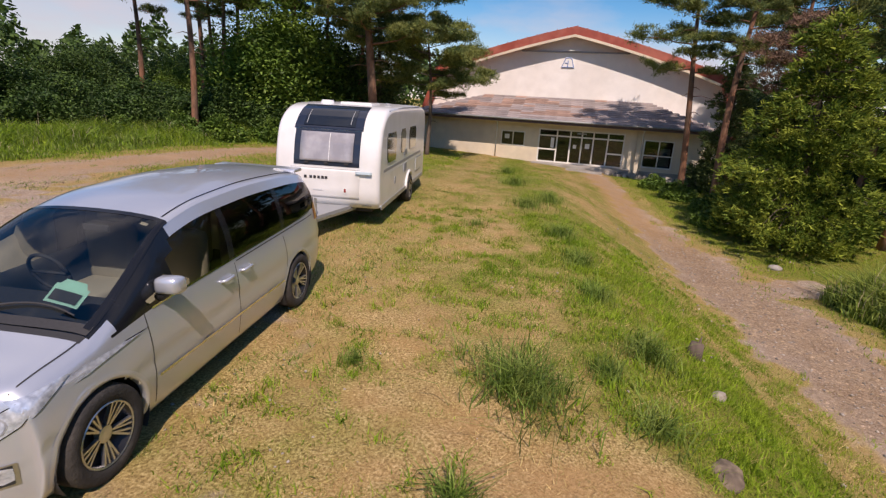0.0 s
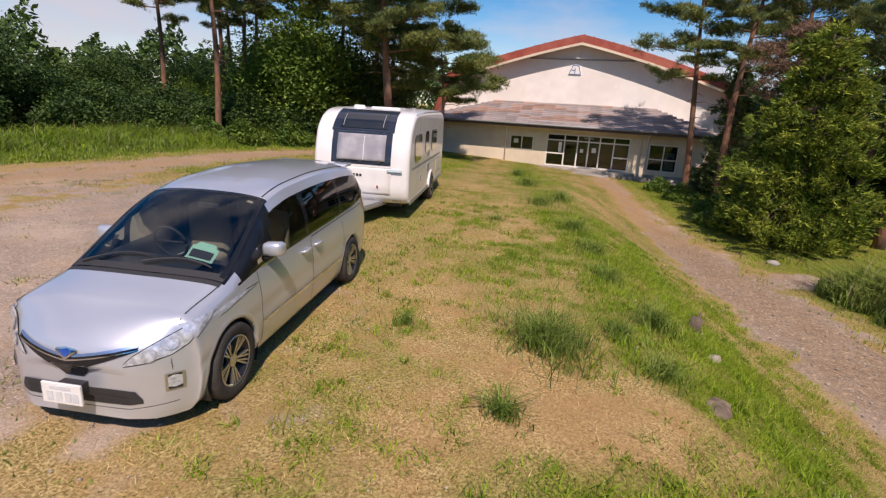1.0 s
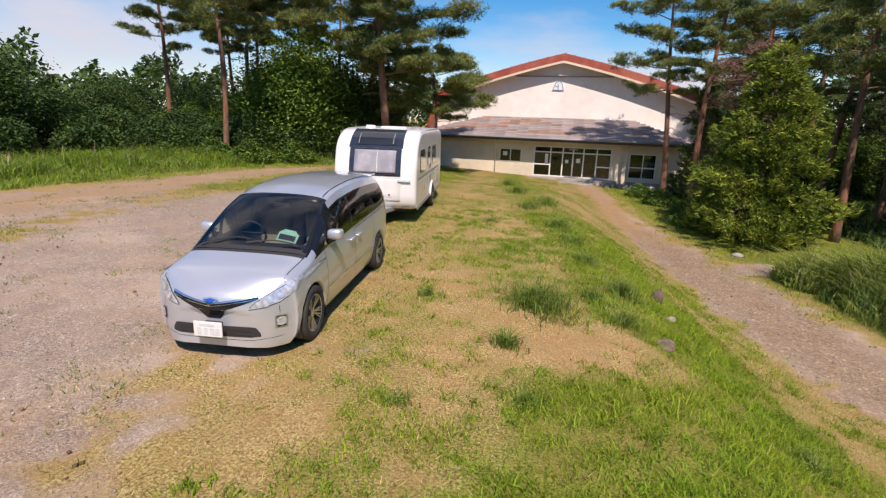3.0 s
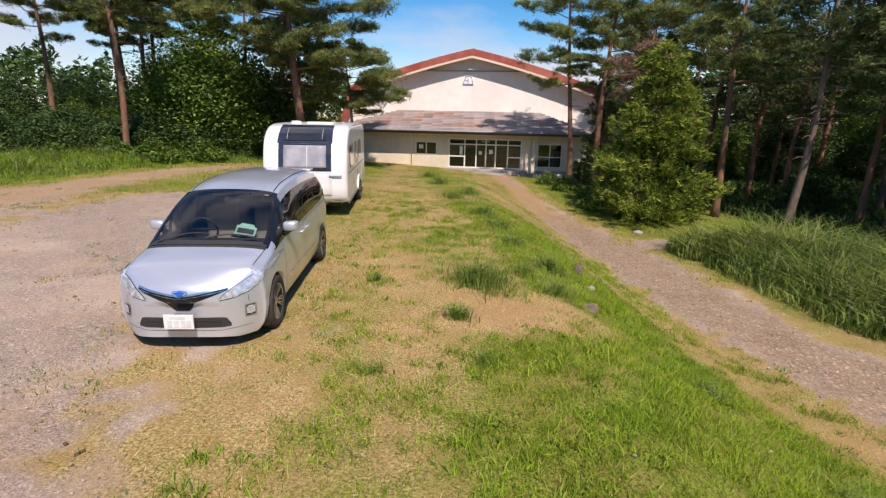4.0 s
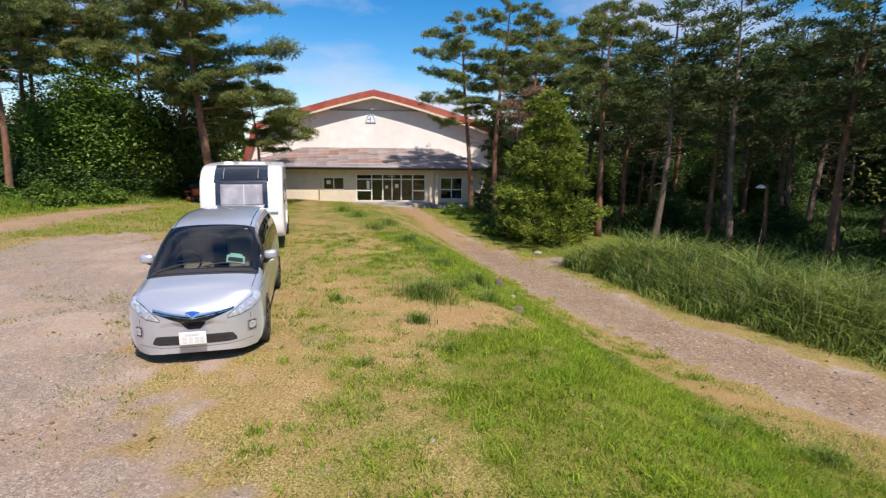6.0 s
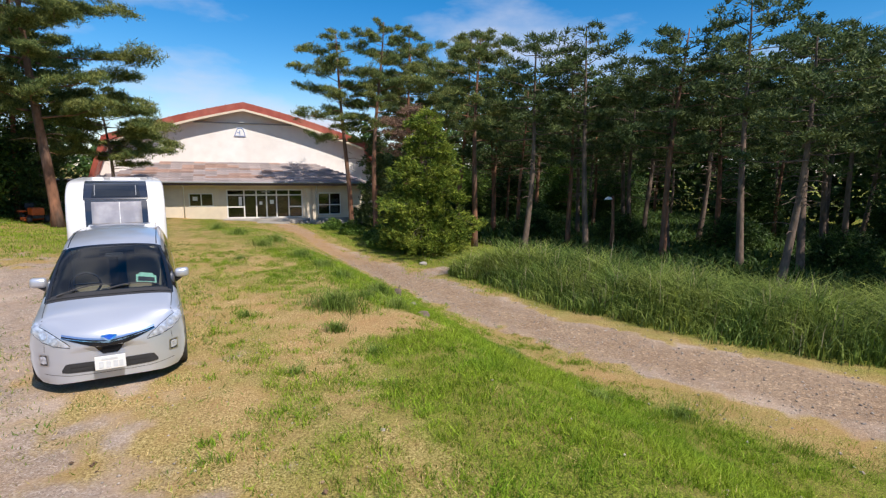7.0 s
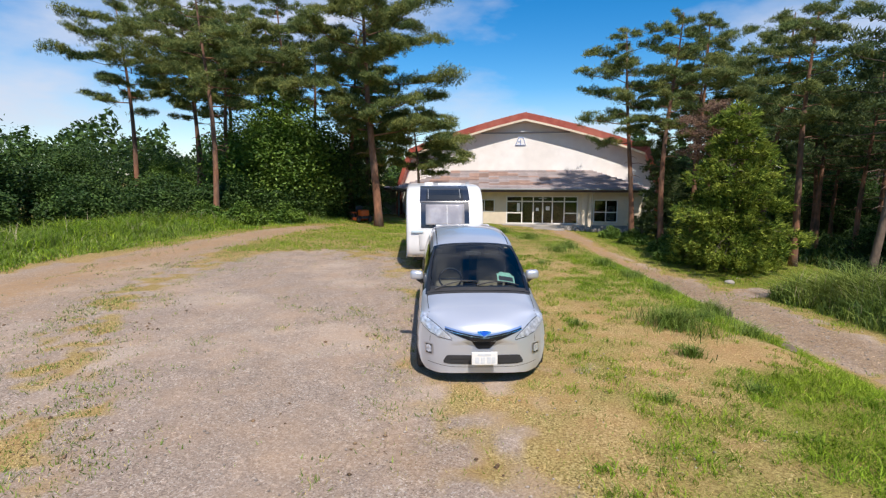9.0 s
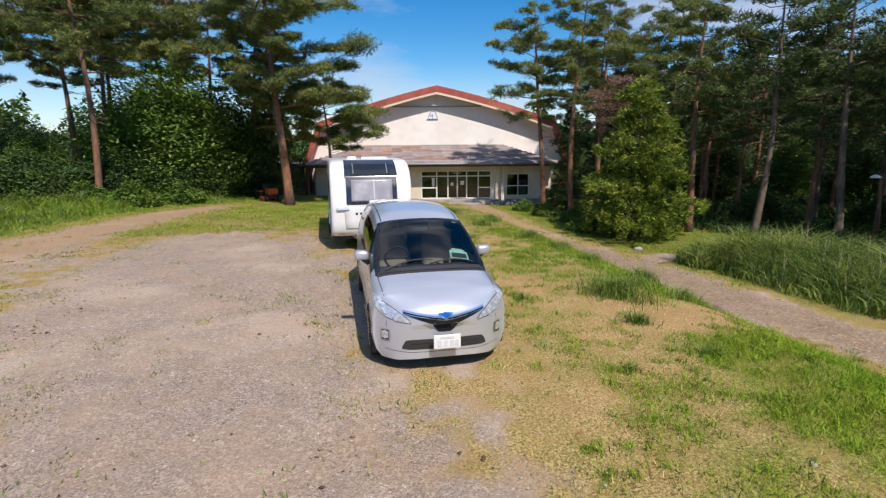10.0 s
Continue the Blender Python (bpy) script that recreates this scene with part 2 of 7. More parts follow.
def bulk(name, verts, faces, material, parent=None, smooth=False):
    """One mesh from arrays; faces all with the same number of corners."""
    me = bpy.data.meshes.new(name)
    n, k = faces.shape
    me.vertices.add(len(verts))
    me.vertices.foreach_set("co", np.asarray(verts, dtype=np.float32).ravel())
    me.loops.add(n * k)
    me.loops.foreach_set("vertex_index", faces.astype(np.int32).ravel())
    me.polygons.add(n)
    me.polygons.foreach_set("loop_start", np.arange(0, n * k, k, dtype=np.int32))
    if smooth:
        me.polygons.foreach_set("use_smooth", np.ones(n, dtype=bool))
    me.update(calc_edges=True)
    me.validate()
    me.materials.append(material)
    ob = new(name, me)
    if parent is not None:
        ob.parent = parent
    return ob


def box(x0, x1, y0, y1, z0, z1, bevel=0.0, bm=None):
    bm = bm or bmesh.new()
    vs = bmesh.ops.create_cube(bm, size=1.0)["verts"]
    for v in vs:
        v.co = Vector(((x0 + x1) / 2 + v.co.x * (x1 - x0), (y0 + y1) / 2 + v.co.y * (y1 - y0), (z0 + z1) / 2 + v.co.z * (z1 - z0)))
    if bevel:
        es = list({e for v in vs for e in v.link_edges})
        bmesh.ops.bevel(bm, geom=es, offset=bevel, segments=2, affect="EDGES", profile=0.5)
    return bm


def tube(points, radii, sides=8, bm=None, caps=True):
    bm = bm or bmesh.new()
    rings = []
    pts = [Vector(p) for p in points]
    for i, p in enumerate(pts):
        d = (pts[min(i + 1, len(pts) - 1)] - pts[max(i - 1, 0)]).normalized()
        a = d.orthogonal().normalized() if i == 0 else (a - d * a.dot(d)).normalized()
        b = d.cross(a)
        r = radii[i] if not isinstance(radii, (int, float)) else radii
        rings.append([bm.verts.new(p + (a * math.cos(2 * math.pi * k / sides) + b * math.sin(2 * math.pi * k / sides)) * r) for k in range(sides)])
    for r0, r1 in zip(rings, rings[1:]):
        for k in range(sides):
            bm.faces.new((r0[k], r0[(k + 1) % sides], r1[(k + 1) % sides], r1[k]))
    if caps:
        bm.faces.new(list(reversed(rings[0])))
        bm.faces.new(rings[-1])
    return bm


def prism(outline, y0, y1, bm=None):
    """An outline in x and z, given depth from y0 to y1."""
    bm = bm or bmesh.new()
    a = [bm.verts.new((x, y0, z)) for x, z in outline]
    b = [bm.verts.new((x, y1, z)) for x, z in outline]
    bm.faces.new(a)
    bm.faces.new(list(reversed(b)))
    for i in range(len(a)):
        j = (i + 1) % len(a)
        bm.faces.new((a[j], a[i], b[i], b[j]))
    return bm


def step(u):
    u = np.clip(u, 0, 1)
    return u * u * (3 - 2 * u)


def ground_z(x, y):
    near = -1.55 * step((x - 4.2) / 4.3)
    far = step((y - 14) / 12)
    return near * (1 - far) + far * (-0.62 - 0.055 * np.clip(x, -14, 16))


def gz(x, y):
    return float(ground_z(np.float64(x), np.float64(y)))


def wave(x, y, s=1.0, k=0.0):
    """Smooth uneven values between about -1 and 1."""
    return (np.sin(x * 1.31 * s + 2.1 * np.sin(y * 0.83 * s + k)) + np.sin(y * 1.73 * s + 1.7 * np.sin(x * 1.07 * s + 1.3 * k)) + np.sin((x + y) * 2.9 * s + k) * 0.6) / 2.6


def lump(x, y, size, seed=0):
    """Uneven values between -1 and 1 that change over about the given size."""
    u, v = x / size + 31.7 * seed, y / size - 17.3 * seed
    i, j = np.floor(u), np.floor(v)
    a, b = step(u - i), step(v - j)

    def rnd(p, q):
        h = np.sin(p * 127.1 + q * 311.7 + seed * 74.7) * 43758.5453
        return 2 * (h - np.floor(h)) - 1
    return (rnd(i, j) * (1 - a) + rnd(i + 1, j) * a) * (1 - b) + (rnd(i, j + 1) * (1 - a) + rnd(i + 1, j + 1) * a) * b


# ---- ground ----
def road_edges(y):
    left = np.interp(y, [-14, -8, -2, 2, 6, 10, 14, 20, 28], [14.2, 11.9, 9.4, 8.2, 7.4, 7.1, 6.9, 6.8, 6.6])
    right = np.interp(y, [-14, -8, -4, 0, 4, 8, 10, 14, 18, 28], [19.4, 16.8, 14.6, 12.3, 11.0, 10.6, 10.5, 9.7, 9.0, 8.4])
    return left, right


def weed_band(x, y):
    """The weedy strip between the gravel yard and the side track."""
    return np.exp(-((x + np.interp(y, [-8, -1.3, 0, 1.5, 4, 6, 8.3, 11], [3.6, 4.8, 6.0, 6.6, 7.5, 7.7, 7.6, 7.0])) / 0.9) ** 2) * step((14 - y) / 3) * 1.25


def cover(x, y):
    """Shares of gravel, lush grass and dry straw on the ground."""
    w = wave(x, y, 1.0) * 0.5 + wave(x, y, 3.1, 2.0) * 0.3 + wave(x, y, 7.0, 1.0) * 0.18
    l, r = road_edges(y)
    mid = (l + r) / 2
    half = (r - l) / 2 + 0.1
    n1, n2, n3 = lump(x, y, 1.3, 1), lump(x, y, 0.5, 2), lump(x, y, 0.24, 3)
    road = step((half - 0.25 - np.abs(x - mid - 0.15)) / 1.2 + 0.35 * w + 0.25 * n1 + 0.22 * n2 + 0.2 * n3 + 0.2)
    road = np.maximum(road, step(1.5 - ((x - 11.3) / 1.3) ** 2 - ((y - 10.9) / 0.8) ** 2 + 0.5 * n2 + 0.3 * n3))
    edge = np.interp(y, [-10, -4, -1, 2, 6, 10, 13], [1.8, 1.1, 1.0, 1.0, 0.3, -1.4, -3.0])
    lot = step((edge - x) / 4.2 + 0.2 * w + 0.15 * n1 + 0.17 * n2 + 0.17 * n3 + 0.3) * step((11.0 + 0.12 * (x + 3) - y) / 2.8 + 0.4 * w + 0.3 * n1 + 0.3 * n2 + 0.3 * n3 + 0.5)
    lot = lot * step((x + np.interp(y, [-10, 0, 6, 12], [15, 13.2, 12.4, 11.8])) / 2.0 + 0.5 * w + 0.5)
    tx = np.interp(y, [-8, 4, 10, 14, 18, 24], [-12.5, -10.6, -10.0, -9.3, -8.3, -6.6])
    track = step((np.interp(y, [-8, 10, 16, 24], [2.2, 1.7, 1.4, 1.0]) - np.abs(x - tx)) / 1.4 + 0.4 * w + 0.3) * step((25 - y) / 5)
    band = weed_band(x, y)
    gravel = np.maximum(np.maximum(lot * (1 - 0.7 * np.clip(band, 0, 1) * step(0.62 + 0.4 * w + 0.5 * n2 + 0.6 * n3)), track), road)
    strip = step((x - 0.3) / 1.5) * step((l - x) / 1.2)
    front = np.maximum(step((x - 2.4) / 1.6) * step((0.6 - y) / 1.6), 0.16 * step((x - 0.8) / 1.5) * step((0.4 - y) / 2.0))
    crest = np.exp(-((x - np.interp(y, [0, 2, 6, 12, 18], [5.2, 4.9, 4.7, 4.0, 3.2])) / 0.75) ** 2) * step((y - 0.6) / 1.0)
    dry = np.exp(-((x - 3.8) / 1.3) ** 2 - ((y - 0.6) / 1.3) ** 2)
    bank = step((x - 4.9) / 1.2) * step((l - 0.2 - x) / 0.8) * step((13 - y) / 6)
    lush = step(0.36 + 0.65 * bank + 0.28 * w + 0.20 * n1 + 0.22 * n2 + 0.22 * n3 + 1.15 * front + 0.5 * crest - 0.65 * dry + 0.12 * step((y - 6) / 6)) * strip
    lush = np.maximum(lush, (1 - gravel) * (1 - strip) * step(0.55 + 0.5 * w) * (1 - 0.3 * step((12 - y) / 2) * step((0.6 - x) / 1.5)))
    lush = np.maximum(lush, step((x - r - 0.1) / 0.6 + 0.3 * n2))
    return gravel, lush * (1 - gravel), strip


def bare(x, y):
    """Shares of the stony track and of bare sandy soil."""
    w = wave(x, y, 1.4, 0.6) * 0.3 + 0.35 * lump(x, y, 0.9, 5) + 0.4 * lump(x, y, 0.3, 6)
    l, r = road_edges(y)
    road = step((x - l - 0.1) / 1.3 + 0.6 * w) * step((r + 0.2 - x) / 1.3 + 0.6 * w) * step((26 - y) / 10)
    soil = np.exp(-((x - l + 0.15) / 0.6) ** 2) * step(0.35 + 1.2 * w) * step((5 - y) / 4)
    soil = np.maximum(soil, 0.7 * np.exp(-((x - 4.0) / 1.0) ** 2 - ((y - 0.5) / 0.9) ** 2) * step(0.3 + 1.4 * w))
    soil = np.maximum(soil, step((y - 11) / 7) * step((x - l) / 0.8) * step((r - x) / 0.8) * 0.8)
    soil = np.maximum(soil, 0.8 * np.exp(-((x - 11.2) / 1.1) ** 2 - ((y - 11.0) / 0.8) ** 2) * step(0.5 + w))
    soil = np.maximum(soil, 0.28 * step(lump(x, y, 0.55, 8) * 1.6 + lump(x, y, 0.2, 9) - 0.55) * step((x - 0.8) / 1.0) * step((l - x) / 0.6) * step((9 - y) / 5))
    soil = np.maximum(soil, 0.45 * np.exp(-((x + 1.15) / 0.9) ** 2 - ((y + 2.4) / 0.55) ** 2) * step(0.6 + w))
    tx = np.interp(y, [-8, 4, 10, 14, 18, 24], [-12.5, -10.6, -10.0, -9.3, -8.3, -6.6])
    soil = np.maximum(soil, np.exp(-((x - tx) / 1.5) ** 2) * 0.8)
    return road, soil


def build_ground():
    def axis(a, b, s, far):
        core = np.arange(a, b + s / 2, s)
        grow = s * 1.22 ** np.arange(1, 40)
        out = np.cumsum(grow)
        out = out[out < far]
        out = np.append(out, far)
        return np.concatenate([(a - out)[::-1], core, b + out])
    xs, ys = axis(-16, 17, 0.125, 900), axis(-9, 30, 0.125, 900)
    X, Y = np.meshgrid(xs, ys)
    near = (np.abs(X) < 20) & (Y > -12) & (Y < 33)
    g, lush, strip = cover(X, Y)
    Z = ground_z(X, Y) + np.where(near, 0.022 * wave(X, Y, 1.9) + 0.012 * wave(X, Y, 6.0, 3.0), 0) * (1 - 0.5 * g)
    inside = step((0.9 - np.abs(X)) / 0.3) * step((Y + 1.3) / 0.4) * step((14 - Y) / 0.5)
    Z = Z * (1 - inside) + ground_z(X, Y) * inside
    ny, nx = X.shape
    idx = np.arange(nx * ny).reshape(ny, nx)
    faces = np.stack([idx[:-1, :-1], idx[:-1, 1:], idx[1:, 1:], idx[1:, :-1]], -1).reshape(-1, 4)
    m = bpy.data.materials.new("ground_cover")
    ob = bulk("ground", np.stack([X, Y, Z], -1).reshape(-1, 3), faces, m, smooth=True)
    tagged(ob, "gravel yard and patchy dry lawn sloping to a track", "ground", kind="structure")
    road, soil = bare(X, Y)
    for key, arr in (("gravel", g), ("lush", lush), ("road", road), ("soil", soil)):
        at = ob.data.attributes.new(key, "FLOAT", "POINT")
        at.data.foreach_set("value", arr.astype(np.float32).ravel())
    m.use_nodes = True
    nt = m.node_tree
    nd, ln = nt.nodes, nt.links.new
    bs = nd["Principled BSDF"]
    bs.inputs["Roughness"].default_value = 0.95
    bs.inputs["Specular IOR Level"].default_value = 0.15
    geo = nd.new("ShaderNodeNewGeometry")

    def nz(scale, detail=6, rough=0.6):
        n = nd.new("ShaderNodeTexNoise")
        n.inputs["Scale"].default_value, n.inputs["Detail"].default_value, n.inputs["Roughness"].default_value = scale, detail, rough
        ln(geo.outputs["Position"], n.inputs["Vector"])
        return n.outputs["Fac"]

    def ramp(sock, *stops):
        r = nd.new("ShaderNodeValToRGB")
        while len(r.color_ramp.elements) < len(stops):
            r.color_ramp.elements.new(0.5)
        for e, (p, c) in zip(r.color_ramp.elements, stops):
            e.position, e.color = p, (*c, 1)
        ln(sock, r.inputs[0])
        return r.outputs[0]

    def mix(fac, a, b, mode="MIX"):
        n = nd.new("ShaderNodeMixRGB")
        n.blend_type = mode
        for s, v in ((n.inputs[0], fac), (n.inputs[1], a), (n.inputs[2], b)):
            if isinstance(v, (int, float)):
                s.default_value = v
            elif isinstance(v, tuple):
                s.default_value = (*v, 1)
            else:
                ln(v, s)
        return n.outputs[0]

    def attr(name):
        a = nd.new("ShaderNodeAttribute")
        a.attribute_name = name
        return a.outputs["Fac"]

    def op(kind, a, b):
        n = nd.new("ShaderNodeMath")
        n.operation = kind
        n.use_clamp = True
        for s, v in zip(n.inputs, (a, b)):
            if isinstance(v, (int, float)):
                s.default_value = v
            else:
                ln(v, s)
        return n.outputs[0]
    vor = nd.new("ShaderNodeTexVoronoi")
    vor.inputs["Scale"].default_value = 68
    ln(geo.outputs["Position"], vor.inputs["Vector"])
    sep = nd.new("ShaderNodeSeparateColor")
    ln(vor.outputs["Color"], sep.inputs[0])
    pebble = ramp(sep.outputs[0], (0.0, (0.16, 0.125, 0.10)), (0.45, (0.395, 0.312, 0.248)), (0.85, (0.53, 0.44, 0.36)), (1.0, (0.68, 0.63, 0.57)))
    vor2 = nd.new("ShaderNodeTexVoronoi")
    vor2.inputs["Scale"].default_value = 24
    ln(geo.outputs["Position"], vor2.inputs["Vector"])
    sep2 = nd.new("ShaderNodeSeparateColor")
    ln(vor2.outputs["Color"], sep2.inputs[0])
    stones = ramp(sep2.outputs[0], (0.0, (0.76, 0.75, 0.74)), (0.55, (1.0, 0.98, 0.96)), (0.85, (1.06, 1.04, 1.0)), (1.0, (1.6, 1.56, 1.5)))
    grav = mix(ramp(nz(0.55, 5), (0.35, (0, 0, 0)), (0.65, (1, 1, 1))), pebble, mix(0.45, pebble, (0.50, 0.385, 0.30)))
    grav = mix(ramp(nz(3.0, 8), (0.3, (0, 0, 0)), (0.75, (0.6, 0.6, 0.6))), grav, (0.30, 0.24, 0.19))
    grav = mix(ramp(nz(0.33, 6, 0.65), (0.52, (0, 0, 0)), (0.68, (0.8, 0.8, 0.8))), grav, mix(0.6, pebble, (0.60, 0.46, 0.345)))
    grav = mix(ramp(nz(0.8, 8, 0.7), (0.55, (0, 0, 0)), (0.72, (0.75, 0.75, 0.75))), grav, mix(0.5, pebble, (0.20, 0.145, 0.10)))
    grav = mix(0.45, grav, mix(1.0, grav, stones, "MULTIPLY"))
    grav = mix(ramp(nz(0.45, 4, 0.5), (0.54, (0, 0, 0)), (0.66, (0.6, 0.6, 0.6))), grav, mix(0.7, pebble, (0.66, 0.53, 0.41)))
    fine = nz(42, 8, 0.7)
    straw = ramp(fine, (0.36, (0.125, 0.080, 0.028)), (0.5, (0.46, 0.325, 0.135)), (0.64, (0.80, 0.61, 0.32)))
    green = ramp(fine, (0.36, (0.035, 0.05, 0.010)), (0.52, (0.165, 0.225, 0.018)), (0.66, (0.33, 0.39, 0.045)))
    earth = mix(ramp(nz(2.2, 6), (0.42, (0, 0, 0)), (0.66, (1, 1, 1))), straw, mix(0.6, straw, (0.44, 0.26, 0.105)))
    lush_f = op("ADD", op("MULTIPLY", attr("lush"), 0.9), op("SUBTRACT", op("MULTIPLY", nz(8.0, 8, 0.75), 4.2), 2.05))
    lawn = mix(lush_f, earth, green)
    g_f = ramp(op("ADD", attr("gravel"), op("SUBTRACT", op("MULTIPLY", nz(13.0, 8, 0.75), 2.6), 1.3)), (0.35, (0, 0, 0)), (0.65, (1, 1, 1)))
    col = mix(ramp(nz(1.3, 5, 0.6), (0.45, (0, 0, 0)), (0.62, (0.55, 0.55, 0.55))), mix(g_f, lawn, grav), mix(g_f, mix(0.5, lawn, (0.38, 0.24, 0.11)), mix(0.6, grav, (0.48, 0.33, 0.21))))
    rd = mix(ramp(nz(1.1, 7, 0.7), (0.4, (0, 0, 0)), (0.62, (1, 1, 1))), mix(0.62, pebble, (0.29, 0.185, 0.095)), mix(0.6, pebble, (0.39, 0.275, 0.16)))
    rd = mix(ramp(nz(4.0, 8, 0.75), (0.46, (0, 0, 0)), (0.66, (0.55, 0.55, 0.55))), rd, mix(0.5, pebble, (0.19, 0.125, 0.075)))
    rd = mix(1.0, rd, stones, "MULTIPLY")
    col = mix(op("MULTIPLY", attr("road"), g_f), col, rd)
    col = mix(op("MULTIPLY", attr("soil"), ramp(nz(5.0, 7, 0.7), (0.3, (0.25, 0.25, 0.25)), (0.6, (1, 1, 1)))), col, mix(fine, (0.30, 0.165, 0.07), (0.62, 0.40, 0.19)))
    ln(col, bs.inputs["Base Color"])
    bp = nd.new("ShaderNodeBump")
    bp.inputs["Strength"].default_value, bp.inputs["Distance"].default_value = 0.75, 0.03
    hb = nd.new("ShaderNodeMath")
    hb.operation = "ADD"
    ln(fine, hb.inputs[0])
    ln(sep.outputs[1], hb.inputs[1])
    ln(hb.outputs[0], bp.inputs["Height"])
    ln(bp.outputs[0], bs.inputs["Normal"])


build_ground()


# ---- hall ----
# Local axes of the hall: x along the front wall, y into the building, z as in the world.
HALL = pose(4.48, 29.97, 0, 0, 0, -10)
FLOOR_Z = -0.79


def wall_with_holes(x0, x1, z0, z1, y0, y1, holes):
    """A wall slab with rectangular holes (x0, x1, z0, z1), as one mesh of butted blocks."""
    bm = bmesh.new()
    xs = sorted({x0, x1, *[h[0] for h in holes], *[h[1] for h in holes]})
    for a, b in zip(xs, xs[1:]):
        cuts = sorted([(h[2], h[3]) for h in holes if h[0] < (a + b) / 2 < h[1]])
        z = z0
        for c, d in cuts + [(z1, z1)]:
            if c - z > 1e-4:
                box(a, b, y0, y1, z, c, bm=bm)
            z = d
    bmesh.ops.remove_doubles(bm, verts=bm.verts, dist=1e-5)
    return bm


def glazing(name, hall, x0, x1, z0, z1, mull, rails, label, y=0.0, t=0.07):
    """A glazed frame set in an opening; mull: inner uprights' x, rails: (x0, x1, z) of inner rails."""
    w = new(name)
    w.parent = hall
    w["label"] = label
    bm = bmesh.new()
    for a, b, c, d in ((x0, x0 + t, z0, z1), (x1 - t, x1, z0, z1), (x0 + t, x1 - t, z0, z0 + t), (x0 + t, x1 - t, z1 - t, z1)):
        box(a, b, y - 0.02, y + 0.06, c, d, bm=bm)
    part("window_frame", bm, M_ALU, w)
    for x in mull:
        part("mullion", box(x - t / 2, x + t / 2, y - 0.015, y + 0.05, z0 + t, z1 - t), M_ALU, w)
    for a, b, z in rails:
        part("rail", box(a, b, y - 0.012, y + 0.045, z - t / 2, z + t / 2), M_ALU, w)
    xs = [x0 + t, *mull, x1 - t]
    for a, b in zip(xs, xs[1:]):
        p = part("pane", box(a + 0.005, b - 0.005, y + 0.012, y + 0.02, z0 + t, z1 - t), M_ROOMGLASS, w)
        p.visible_shadow = False
    return w


def roof_z(s):
    """Top of the hall's arched red roof over the front axis."""
    d = abs(s - 1.1)
    return 7.39 - 0.215 * d - 0.0085 * d * d


